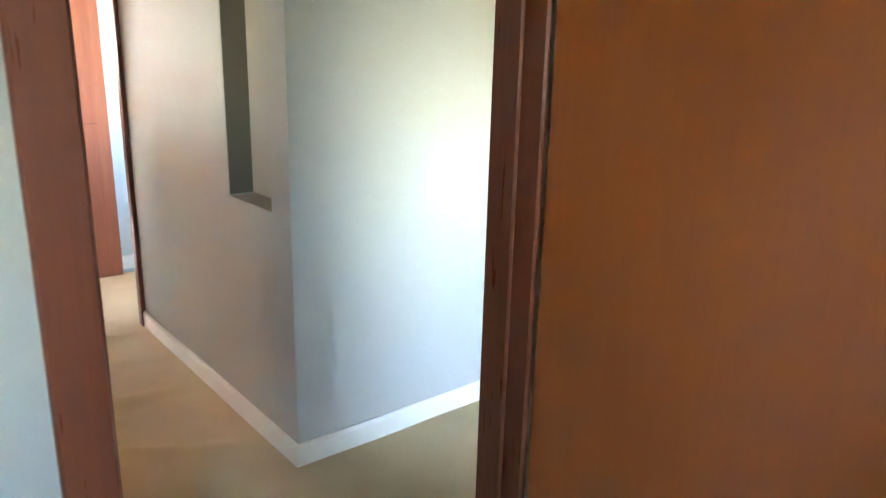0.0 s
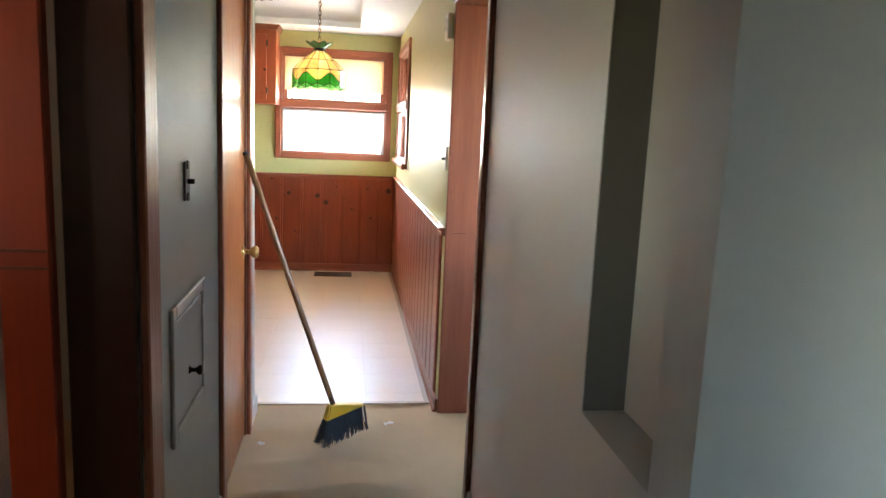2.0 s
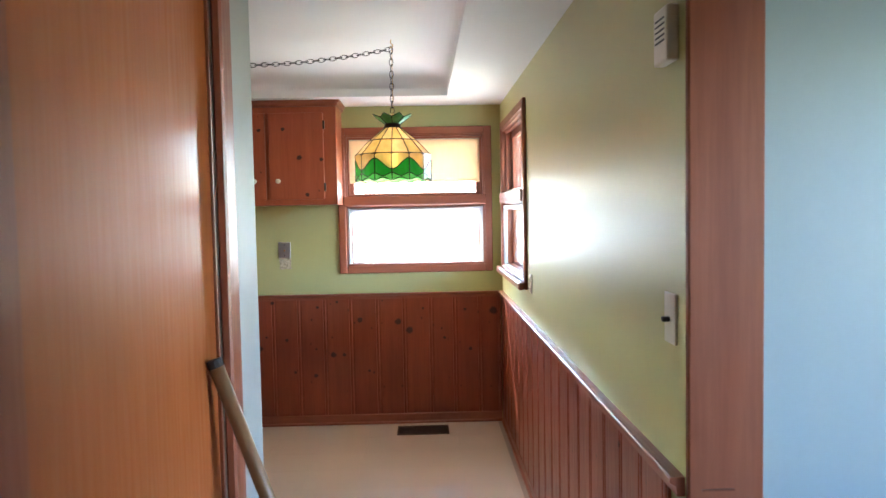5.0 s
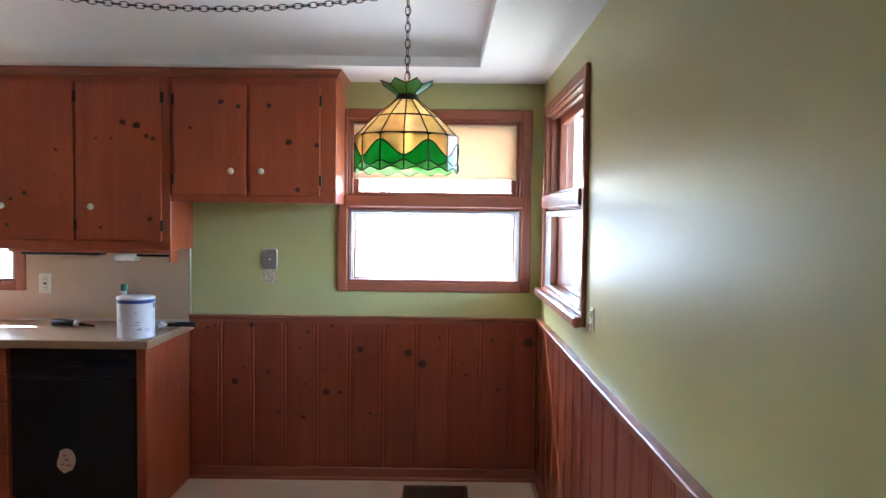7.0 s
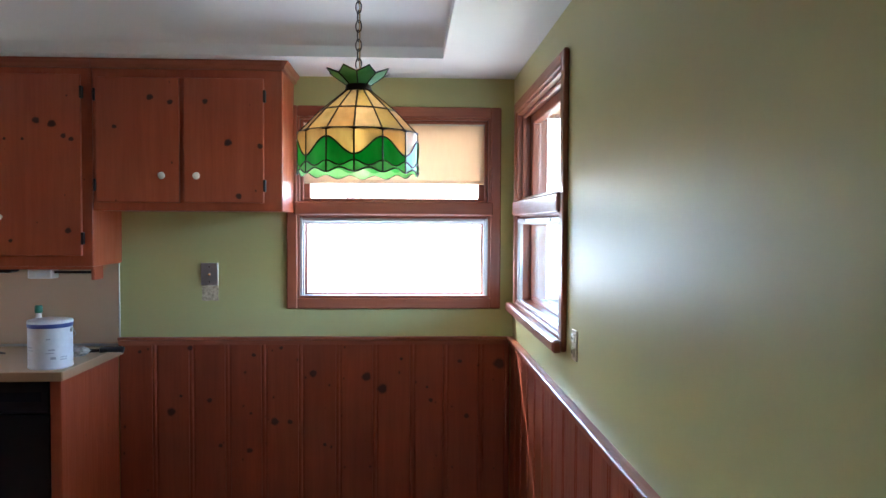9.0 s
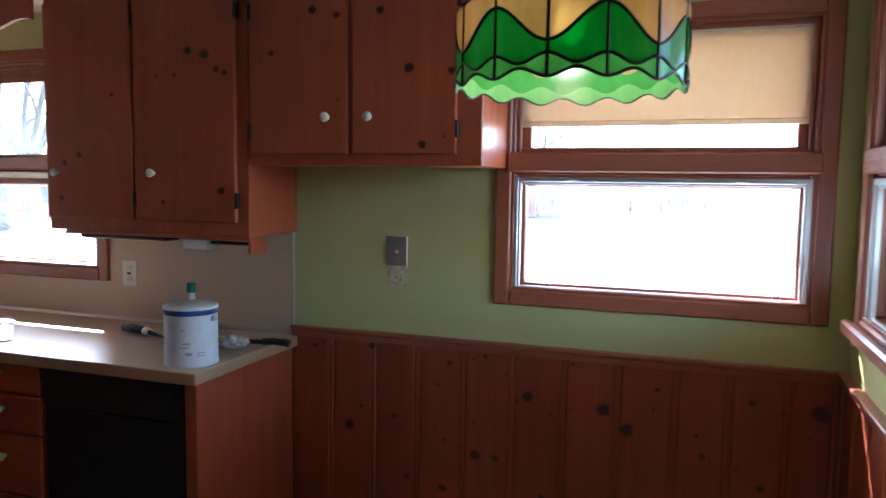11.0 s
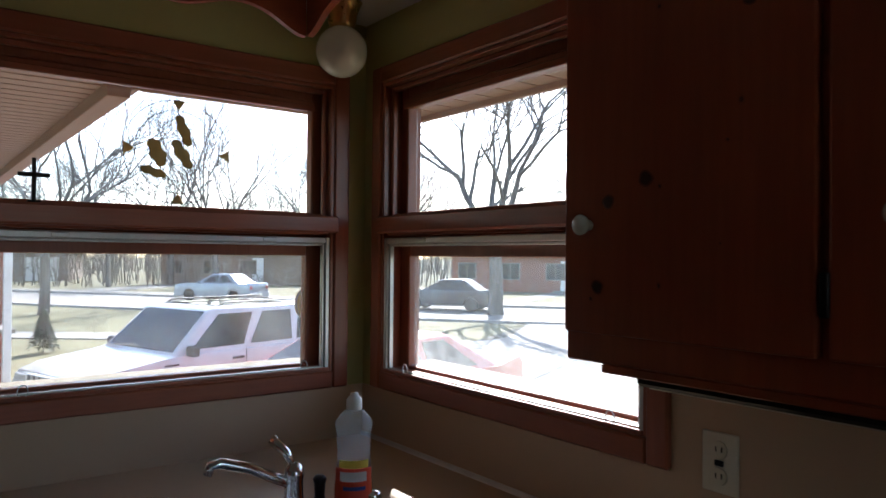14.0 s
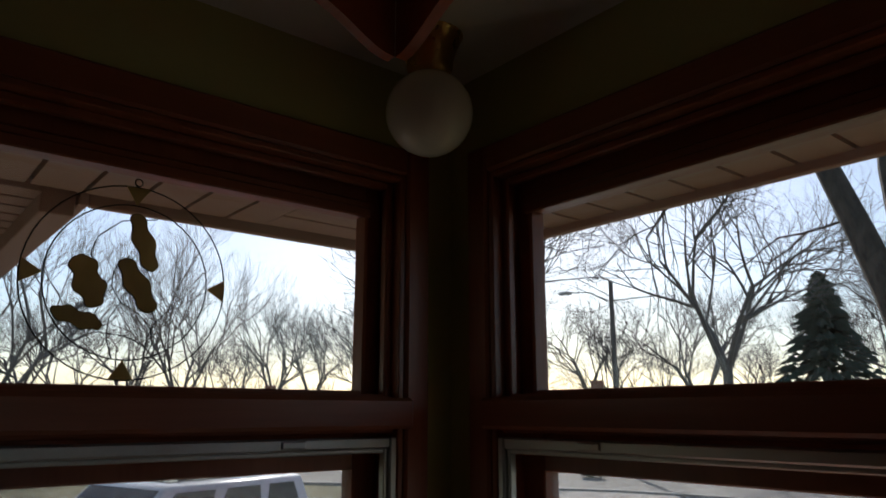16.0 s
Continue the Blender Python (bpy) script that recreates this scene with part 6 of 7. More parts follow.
# dial thermometer outside the sink window
TH = Vector((WEST - 0.17, -0.112, 1.343))
th = thing("thermometer", TH, "round yellow dial thermometer mounted outside the window", "thermometer")
part("dial", lathe(bmesh.new(), [(0.064, 0.0), (0.066, 0.004), (0.066, 0.014), (0.062, 0.016)], TH, 28, "x"), plain("yellow_dial", (0.80, 0.52, 0.08), 0.5, var=0.2, scale=40, bump=0.0, dark=0.5), th, "yellowed dial")
part("rim", tube(bmesh.new(), [TH + Vector((0.015, 0.065 * math.cos(a), 0.065 * math.sin(a))) for a in (2 * math.pi * i / 32 for i in range(32))], 0.003, 6, True), ALU, th)
part("needle", B(TH.x + 0.016, TH.x + 0.018, TH.y - 0.002, TH.y + 0.04, TH.z - 0.002, TH.z + 0.002), IRON, th)
part("bracket", B(TH.x - 0.01, TH.x, TH.y + 0.02, TH.y + 0.09, TH.z - 0.008, TH.z + 0.008), ALU, th)

# ---- vehicles ----
TINT = plain("tinted_glass", (0.02, 0.024, 0.026), 0.06, var=0.05, scale=3, bump=0.0)
TINT.node_tree.nodes["Principled BSDF"].inputs["Specular IOR Level"].default_value = 0.3
TYRE = plain("tyre", (0.018, 0.018, 0.018), 0.85, var=0.2, scale=20)
TRIMB = plain("black_trim", (0.02, 0.02, 0.02), 0.5, var=0.1, bump=0.05)
LAMPW = plain("lamp_lens", (0.7, 0.72, 0.72), 0.1, var=0.05, bump=0.0, coat=1.0)
LAMPR = plain("tail_lens", (0.35, 0.01, 0.01), 0.15, var=0.05, bump=0.0, coat=1.0)


def soften(ob, width):
    """Rounded sheet-metal edges."""
    mod = ob.modifiers.new("soft_edges", "BEVEL")
    mod.width, mod.segments, mod.limit_method, mod.angle_limit = width, 3, "ANGLE", radians(28)
    for f in ob.data.polygons:
        f.use_smooth = True


def car(name, label, paint, L, W, H, belt, hood, ws0, ws1, rr1, rr0, deck, clear, wheel, base, suv, m):
    """Front at -y. ws0, ws1: windscreen foot and top; rr1, rr0: roof's rear end and rear-window foot (y)."""
    t = thing(name, (0, 0, 0), label, "car")
    h = L / 2
    fw, rw = -base / 2 - 0.05, base / 2 - 0.05

    def arch(yc, r):
        return [(yc - r * math.cos(a), wheel * 0.9 + r * math.sin(a) * 1.0) for a in (math.pi * i / 10 for i in range(11))]
    ra = wheel * 1.18
    side = [(-h, clear + 0.15), (-h + 0.03, clear)]
    side += arch(fw, ra) + arch(rw, ra)
    side += [(h - 0.04, clear + 0.02), (h, clear + 0.2), (h - 0.02, deck - 0.12), (h - 0.08, deck)]
    side += [(rr0, belt), (ws0, belt), (ws0 - 0.02, belt - 0.01), (-h + 0.35, hood), (-h + 0.08, hood - 0.09), (-h, hood - 0.22)]
    bm = bmesh.new()
    rows = []
    for s, ins in ((-1, 0.035), (-0.985, 0.0), (0.985, 0.0), (1, 0.035)):
        rows.append([bm.verts.new((s * W / 2 * (1 - 0.06 * max(0, (z - clear) / H - 0.35)), y * (1 - ins * 0.35), z)) for y, z in side])
    n = len(side)
    for a, b in zip(rows, rows[1:]):
        for i in range(n):
            bm.faces.new((a[i], a[(i + 1) % n], b[(i + 1) % n], b[i]))
    bm.faces.new(rows[0])
    bm.faces.new(rows[-1][::-1])
    bmesh.ops.recalc_face_normals(bm, faces=bm.faces)
    bmesh.ops.triangulate(bm, faces=[f for f in bm.faces if len(f.verts) > 4])
    body = part("body", bm, paint, t)
    soften(body, 0.07)
    # cabin
    wb, wt = W / 2 * 0.955, W / 2 * (0.84 if suv else 0.74)
    lo = [(-wb, ws0, belt), (wb, ws0, belt), (wb, rr0, belt), (-wb, rr0, belt)]
    hi = [(-wt, ws1, H - 0.03), (wt, ws1, H - 0.03), (wt, rr1, H - 0.03), (-wt, rr1, H - 0.03)]
    bm = bmesh.new()
    l, u = [bm.verts.new(p) for p in lo], [bm.verts.new(p) for p in hi]
    top = [bm.verts.new((x * 0.9, y + (0.12 if y == ws1 else -0.12), H)) for x, y, z in hi]
    for i in range(4):
        bm.faces.new((l[i], l[(i + 1) % 4], u[(i + 1) % 4], u[i]))
        bm.faces.new((u[i], u[(i + 1) % 4], top[(i + 1) % 4], top[i]))
    bm.faces.new(top)
    soften(part("cabin", bm, paint, t), 0.05)

    def patch(q, a0, a1, b0, b1, nm, mat, par, lift=0.006, skew=0.0):
        """Panel on a cabin side q (foot start, foot end, top end, top start), in shares."""
        q = [Vector(p) for p in q]
        nrm = (q[1] - q[0]).cross(q[3] - q[0]).normalized()
        P = lambda a, b: q[0].lerp(q[1], a).lerp(q[3].lerp(q[2], a), b)
        pts = [P(a0, b0), P(a1, b0), P(a1 - skew, b1), P(a0 + skew, b1)]
        bm = bmesh.new()
        o, i2 = [bm.verts.new(p + nrm * lift) for p in pts], [bm.verts.new(p - nrm * 0.004) for p in pts]
        bm.faces.new(o)
        for e in range(4):
            bm.faces.new((o[e], i2[e], i2[(e + 1) % 4], o[(e + 1) % 4]))
        bmesh.ops.recalc_face_normals(bm, faces=bm.faces)
        return part(nm, bm, mat, par)

    front, back = (lo[0], lo[1], hi[1], hi[0]), (lo[2], lo[3], hi[3], hi[2])
    right, left = (lo[1], lo[2], hi[2], hi[1]), (lo[3], lo[0], hi[0], hi[3])
    patch(front, 0.05, 0.95, 0.06, 0.94, "windscreen", TINT, t)
    patch(back, 0.08, 0.92, 0.12, 0.9, "rear_window", TINT, t)
    cuts = ((0.07, 0.36), (0.40, 0.67), (0.70, 0.93)) if suv else ((0.12, 0.50), (0.53, 0.86))
    for a0, a1 in cuts:
        patch(right, a0, a1, 0.10, 0.88, "side_window", TINT, t, skew=0.02 if suv else 0.03)
        patch(left, 1 - a1, 1 - a0, 0.10, 0.88, "side_window", TINT, t, skew=0.02 if suv else 0.03)
    for yc in (fw, rw):
        for s in (-1, 1):
            x = s * (W / 2 - 0.12)
            wh = part("wheel", lathe(bmesh.new(), [(wheel * 0.62, -0.10), (wheel * 0.93, -0.105), (wheel, -0.08), (wheel, 0.08), (wheel * 0.93, 0.105), (wheel * 0.62, 0.10)], (x, yc, wheel), 26, "x"), TYRE, t, smooth=False)
            part("rim", lathe(bmesh.new(), [(wheel * 0.60, s * 0.085), (wheel * 0.58, s * 0.102), (wheel * 0.42, s * 0.075), (wheel * 0.16, s * 0.09), (0.001, s * 0.092)], (x, yc, wheel), 20, "x", cap=False), ALU, wh)
    for s in (-1, 1):
        part("headlight", B(s * W * 0.29, s * W * 0.455, -h - 0.008, -h + 0.12, hood - 0.27, hood - 0.12, 0.02, 2), LAMPW, t)
        part("tail_light", B(s * W * 0.36, s * W * 0.475, h - 0.09, h + 0.004, deck - 0.34 if not suv else belt - 0.25, deck - 0.16 if not suv else belt + 0.02, 0.015), LAMPR, t)
        part("mirror", B(s * (W / 2 - 0.03), s * (W / 2 + 0.14), ws0 + 0.16, ws0 + 0.28, belt - 0.02, belt + 0.12, 0.03, 2), TRIMB if suv else paint, t)
        for yc in ((ws0 + 1.0, ws0 + 1.9) if suv else (ws0 + 1.2, ws0 + 1.95)):
            part("door_handle", B(s * (W / 2 - 0.012), s * (W / 2 + 0.022), yc - 0.10, yc + 0.10, belt - 0.13, belt - 0.095, 0.01), TRIMB if suv else paint, t)
            part("door_gap", B(s * (W / 2 - 0.02), s * (W / 2 + 0.0015), yc + 0.14, yc + 0.15, clear + 0.2, belt - 0.02), TRIMB, t)
        part("sill_trim", B(s * (W / 2 - 0.02), s * (W / 2 + 0.008), fw + ra, rw - ra, clear + 0.30, clear + 0.35, 0.006), TRIMB if suv else paint, t)
        if suv:
            part("fender_flare", tube(bmesh.new(), [(s * (W / 2 + 0.0), y, z + 0.02) for y, z in arch(fw, ra + 0.03)], 0.035, 8), paint, t)
            part("fender_flare", tube(bmesh.new(), [(s * (W / 2 + 0.0), y, z + 0.02) for y, z in arch(rw, ra + 0.03)], 0.035, 8), paint, t)
            part("roof_rail", tube(bmesh.new(), [(s * wt * 0.82, ws1 + 0.25, H), (s * wt * 0.82, ws1 + 0.35, H + 0.045), (s * wt * 0.82, rr1 - 0.25, H + 0.045), (s * wt * 0.82, rr1 - 0.15, H)], 0.014, 8), TRIMB, t)
            part("hood_vent", B(s * W * 0.47, s * W * 0.499, ws0 - 0.16, ws0 + 0.06, belt - 0.13, belt - 0.10, 0.005), TRIMB, t)
    gr = part("grille", B(-W * 0.27, W * 0.27, -h - 0.006, -h + 0.06, hood - 0.30, hood - 0.10, 0.01), paint if suv else TRIMB, t)
    for k in range(7 if suv else 3):
        if suv:
            xg = -W * 0.23 + k * W * 0.46 / 6
            part("grille_slot", B(xg - 0.028, xg + 0.028, -h - 0.009, -h - 0.005, hood - 0.285, hood - 0.115), TRIMB, gr)
        else:
            part("grille_bar", B(-W * 0.25, W * 0.25, -h - 0.012, -h - 0.004, hood - 0.27 + k * 0.06, hood - 0.255 + k * 0.06), ALU, gr)
    for y0, y1 in ((-h - 0.06, -h + 0.1), (h - 0.1, h + 0.06)):
        part("bumper", B(-W * 0.49, W * 0.49, y0, y1, clear + 0.10, clear + 0.34, 0.04, 2), paint, t)
    part("number_plate", B(-0.15, 0.15, h + 0.058, h + 0.064, clear + 0.16, clear + 0.28), PLATE, t)
    if suv:
        part("sunroof", B(-wt * 0.72, wt * 0.72, ws1 + 0.2, ws1 + 1.5, H + 0.002, H + 0.012, 0.004), TINT, t, "dark folding roof panel")
        part("roof_bar", B(-wt * 0.8, wt * 0.8, rr1 - 0.7, rr1 - 0.66, H + 0.03, H + 0.05, 0.008), TRIMB, t)
    t.matrix_world = m
    return t


WPAINT = plain("white_car_paint", (0.72, 0.71, 0.69), 0.25, var=0.06, scale=2, fine=30, bump=0.0, coat=0.6, dark=0.8)
RPAINT = plain("red_car_paint", (0.46, 0.05, 0.03), 0.3, var=0.06, scale=2, fine=30, bump=0.0, coat=0.6, dark=0.85)
DPAINT = plain("dark_car_paint", (0.03, 0.035, 0.045), 0.25, var=0.06, scale=2, bump=0.0, coat=0.6)
SPAINT = plain("silver_car_paint", (0.30, 0.34, 0.38), 0.25, metal=0.4, var=0.06, scale=2, bump=0.0, coat=0.6)
car("suv", "boxy white four-door SUV parked on the driveway", WPAINT, 4.25, 1.84, 1.68, 1.08, 0.97, -0.92, -0.30, 1.95, 2.12, 1.09, 0.28, 0.37, 2.65, True, pose(-12.75, 2.22, GZ + 0.03, 0, 0, 17))
car("sedan", "faded red four-door sedan parked beside the SUV", RPAINT, 4.7, 1.80, 1.47, 1.00, 0.95, -0.95, -0.15, 1.05, 1.85, 1.09, 0.18, 0.32, 2.75, False, pose(-9.6, 3.05, GZ + 0.03, 0, 0, 11))
car("sedan", "dark sedan parked at the far kerb", DPAINT, 4.6, 1.78, 1.42, 0.94, 0.90, -0.95, -0.2, 0.95, 1.6, 0.99, 0.18, 0.31, 2.7, False, pose(-28.3, 18.9, GZ + 0.012, 0, 0, -55))
car("sedan", "silver sedan parked across the street", SPAINT, 4.6, 1.78, 1.44, 0.95, 0.91, -0.95, -0.2, 0.95, 1.6, 1.0, 0.18, 0.31, 2.7, False, pose(-39.5, 12.3, GZ + 0.012, 0, 0, -55))


# ---- houses across the street ----
# dull grey-brown for the window frames of the far houses
HFRAME = plain("grey_brown_frame", (0.22, 0.20, 0.18), 0.7, var=0.15, scale=10)
def house(m, w, dep, hh, label, garage, wallmat, nwin):
    """A one-storey house, front at -y."""
    t = thing("house", (0, 0, 0), label, "house")
    part("wall", B(-w / 2, w / 2, 0, dep, 0, hh), wallmat, t)
    bm = bmesh.new()
    e, r = 0.7, 1.5
    a = [bm.verts.new(p) for p in ((-w / 2 - e, -e, hh), (w / 2 + e, -e, hh), (w / 2 + e, dep + e, hh), (-w / 2 - e, dep + e, hh))]
    b = [bm.verts.new(p) for p in ((-w / 2 + dep / 2 - 1, dep / 2, hh + r), (w / 2 - dep / 2 + 1, dep / 2, hh + r))]
    for f in ((a[0], a[1], b[1], b[0]), (a[2], a[3], b[0], b[1]), (a[1], a[2], b[1]), (a[3], a[0], b[0])):
        bm.faces.new(f)
    bm.faces.new(a[::-1])
    rf = part("roof", bm, SHINGLE, t)
    part("gutter", B(-w / 2 - e, w / 2 + e, -e - 0.06, -e, hh - 0.06, hh + 0.06), GLOSSWHITE, rf)
    part("chimney", B(w * 0.15, w * 0.15 + 0.8, dep * 0.4, dep * 0.4 + 0.6, hh + 0.6, hh + 2.1), BRICK, rf)
    dr = part("door", B(-0.45, 0.45, -0.03, 0.0, 0.15, 2.2), GLOSSWHITE, t)
    part("step", B(-0.8, 0.8, -0.9, -0.01, 0, 0.15), CONC, t)
    for i in range(nwin):
        xw = -w / 2 + 1.2 + i * (w / 2 - 2.0) / max(1, nwin - 1)
        wi = part("window", B(xw - 0.7, xw + 0.7, -0.05, 0.0, 0.85, 2.05), HFRAME, t)
        part("pane", B(xw - 0.63, xw - 0.03, -0.058, -0.049, 0.92, 1.98), TINT, wi)
        part("pane", B(xw + 0.03, xw + 0.63, -0.058, -0.049, 0.92, 1.98), TINT, wi)
    if garage:
        gd = part("garage_door", B(w / 2 - 3.4, w / 2 - 0.7, -0.03, 0.0, 0.0, 2.1), GLOSSWHITE, t)
        for k in range(3):
            part("panel_line", B(w / 2 - 3.4, w / 2 - 0.7, -0.036, -0.029, 0.5 + k * 0.5, 0.52 + k * 0.5), KERB, gd)
    else:
        wi = part("window", B(w / 2 - 3.2, w / 2 - 1.2, -0.05, 0.0, 0.6, 2.0), HFRAME, t)
        part("pane", B(w / 2 - 3.1, w / 2 - 1.3, -0.058, -0.049, 0.7, 1.9), TINT, wi)
    t.matrix_world = m
    return t


SIDING = plain("brown_siding", (0.16, 0.11, 0.08), 0.85, var=0.2, scale=3, bump=0.3)
house(pose(-36.5, 35.5, GZ, 0, 0, 32), 17, 9, 2.7, "brown brick ranch house across the street", True, BRICK, 3)
house(pose(-20.0, 52.0, GZ, 0, 0, 12), 16, 9, 2.7, "low brick ranch house with a white garage door", True, BRICK, 2)
house(pose(-58, 22, GZ, 0, 0, 52), 16, 9, 2.7, "low brown house behind bare trees", False, SIDING, 3)
house(pose(-76, 2.5, GZ, 0, 0, 72), 17, 9, 2.7, "brown ranch house far down the street", True, SIDING, 2)

# the porch end of the house with its brick pier and white posts
for nm, x, y in (("p", -13.75, -0.50), ("q", -15.6, 0.12)):
    bm = B(x - 0.06, x + 0.06, y - 0.06, y + 0.06, GZ, 2.235, 0.008)
    box(bm, x - 0.09, x + 0.09, y - 0.09, y + 0.09, GZ, GZ + 0.25, 0.01)
    solo("porch_post", bm, GLOSSWHITE, (x, y, GZ), "square white painted porch post", "post", "porch posts")
ew = thing("garage_wing", (-17.5, -3.2, GZ), "red brick wing of the house with a stone ledge", "house wing")
part("wall", B(-20.5, -17.2, -6.5, 0.35, GZ, 2.2), BRICK, ew)
part("ledge_wall", B(-17.2, -16.2, -1.2, 0.25, GZ, 0.15), BRICK, ew)
part("ledge", B(-17.2, -16.12, -1.25, 0.30, 0.15, 0.22, 0.01), CONC, ew, "pale stone ledge")
wi = part("window", B(-17.2, -17.15, -0.95, -0.1, 0.75, 1.75), GLOSSWHITE, ew)
part("pane", B(-17.16, -17.14, -0.88, -0.17, 0.82, 1.68), TINT, wi)


# ---- street things ----
tb = thing("wheelie_bin", (-22.7, 22.9, GZ), "dark plastic wheeled rubbish bin at the kerb", "bin")
bm = bmesh.new()
lo = [bm.verts.new((-22.7 + x, 22.9 + y, GZ + 0.06)) for x, y in ((-0.24, -0.26), (0.24, -0.26), (0.24, 0.26), (-0.24, 0.26))]
hi = [bm.verts.new((-22.7 + x, 22.9 + y, GZ + 0.95)) for x, y in ((-0.31, -0.34), (0.31, -0.34), (0.31, 0.34), (-0.31, 0.34))]
for i in range(4):
    bm.faces.new((lo[i], lo[(i + 1) % 4], hi[(i + 1) % 4], hi[i]))
bm.faces.new(lo[::-1])
bm.faces.new(hi)
part("body", bm, TRIMB, tb)
part("lid", B(-23.05, -22.35, 22.52, 23.28, GZ + 0.95, GZ + 1.05, 0.03), TRIMB, tb)
for s in (-0.28, 0.28):
    part("wheel", lathe(bmesh.new(), [(0.12, -0.03), (0.12, 0.03)], (-22.7 + s, 23.2, GZ + 0.132), 14, "x"), TYRE, tb)
up = thing("utility_pole", (-23.7, 26.2, GZ), "weathered wooden utility pole with a lamp arm", "pole")
part("pole", tube(bmesh.new(), [(-23.7, 26.2, GZ), (-23.7, 26.2, GZ + 4), (-23.7, 26.2, GZ + 8.6)], 0.15, 12, r2=0.10), BARK, up)
part("arm", tube(bmesh.new(), [(-23.7, 26.2, GZ + 7.6), (-24.6, 25.7, GZ + 8.1), (-25.4, 25.2, GZ + 8.15)], 0.03, 6), ALU, up)
part("lamp_head", B(-25.9, -25.3, 25.0, 25.3, GZ + 8.05, GZ + 8.2, 0.03), ALU, up)


# ---- trees ----
def grow(bm, p, d, ln, r, depth, rnd, spread, lift):
    """One limb and its forks, as tapering bars."""
    n = 3
    pts = [p]
    dd = d.copy()
    for i in range(n):
        dd = (dd + Vector((rnd.uniform(-1, 1), rnd.uniform(-1, 1), rnd.uniform(-0.5, 0.8))) * 0.13).normalized()
        pts.append(pts[-1] + dd * (ln / n))
    tube(bm, pts, r, 6 if depth > 3 else (4 if depth > 1 else 3), r2=r * 0.62)
    if depth == 0:
        return
    k = 3 if depth > 1 else 2
    for i in range(k + (rnd.random() < 0.5)):
        a = rnd.uniform(0, 2 * math.pi)
        side = dd.orthogonal().normalized()
        side.rotate(Matrix.Rotation(a, 3, dd))
        nd2 = (dd * rnd.uniform(0.6, 1.0) + side * rnd.uniform(0.35, spread) + Vector((0, 0, lift))).normalized()
        q = pts[-1] if i == 0 else pts[rnd.choice((2, 3))].lerp(pts[1], rnd.uniform(0, 0.4))
        grow(bm, q, nd2, ln * rnd.uniform(0.62, 0.86), r * rnd.uniform(0.45, 0.62), depth - 1, rnd, spread, lift)


def bare_tree(seed, trunk, r, depth, ln, spread=0.8, lift=0.12, label="", mat=BARK):
    rnd = random.Random(seed)
    t = thing("tree", (0, 0, 0), label, "tree", "bare trees")
    bm = tube(bmesh.new(), [(0, 0, -0.05), (0.02, 0, 0.25), (0.0, 0.04, trunk * 0.5), (0.05, 0, trunk)], r * 1.25, 10, r2=r * 0.85)
    part("trunk", bm, mat, t)
    bm = bmesh.new()
    for i in range(4):
        a = 2 * math.pi * i / 4 + rnd.uniform(-0.5, 0.5)
        grow(bm, Vector((0.05, 0, trunk * rnd.uniform(0.82, 1.0))), Vector((math.cos(a) * 0.5, math.sin(a) * 0.5, 0.9)).normalized(), ln, r * 0.55, depth, rnd, spread, lift)
    part("crown", bm, mat, t, "bare winter branches")
    return t


P = [bare_tree(1, 2.6, 0.24, 5, 3.0, label="large bare street tree"), bare_tree(2, 2.0, 0.15, 5, 2.6, 0.65, 0.2, "bare tree with upright winter branches"), bare_tree(3, 3.0, 0.19, 5, 2.9, 0.9, 0.05, "wide bare tree in the distance")]
SPOTS = [(-25.0, 18.9, 0, 1.25), (-24.2, 36.8, 2, 1.6), (-34.6, 3.3, 1, 1.3), (-41, 12.5, 1, 1.2)]
rnd = random.Random(21)
for i in range(30):
    az = radians(4 + 96 * i / 29 + rnd.uniform(-1.5, 1.5))
    dist = rnd.uniform(52, 85)
    SPOTS.append((-2.6 - dist * math.sin(az), -1 + dist * math.cos(az), rnd.choice((0, 1, 2)), rnd.uniform(0.95, 1.45)))
first = set()
for x, y, k, s in SPOTS:
    m = pose(x, y, GZ, 0, 0, rnd.uniform(0, 360)) @ Matrix.Diagonal((s, s, s * rnd.uniform(0.9, 1.15), 1))
    if k not in first:
        first.add(k)
        P[k].matrix_world = m
    else:
        c = copy_thing(P[k], m)
        c.matrix_world = m

# the old forked tree beside the house
ot = thing("tree", (0, 0, 0), "big old forked tree with rough mottled bark near the house", "tree", "bare trees")
part("trunk", tube(bmesh.new(), [(1.38, 0, -0.05), (1.22, 0, 0.3), (0.74, 0.02, 1.6), (0.30, 0, 2.7), (0.02, 0, 3.4)], 0.52, 14, r2=0.40), BARKN, ot)
for pts, r0, r1 in (([(0.02, 0, 2.9), (-0.08, 0.05, 4.2), (-0.22, 0.08, 6.2), (-0.15, 0.2, 8.0)], 0.37, 0.24), ([(-0.20, -0.05, 2.8), (-0.52, -0.1, 4.3), (-0.85, -0.12, 5.4), (-1.25, -0.1, 6.6), (-1.9, 0, 8.0)], 0.25, 0.15)):
    part("limb", tube(bmesh.new(), pts, r0, 12, r2=r1), BARKN, ot)
bm, rn = bmesh.new(), random.Random(7)
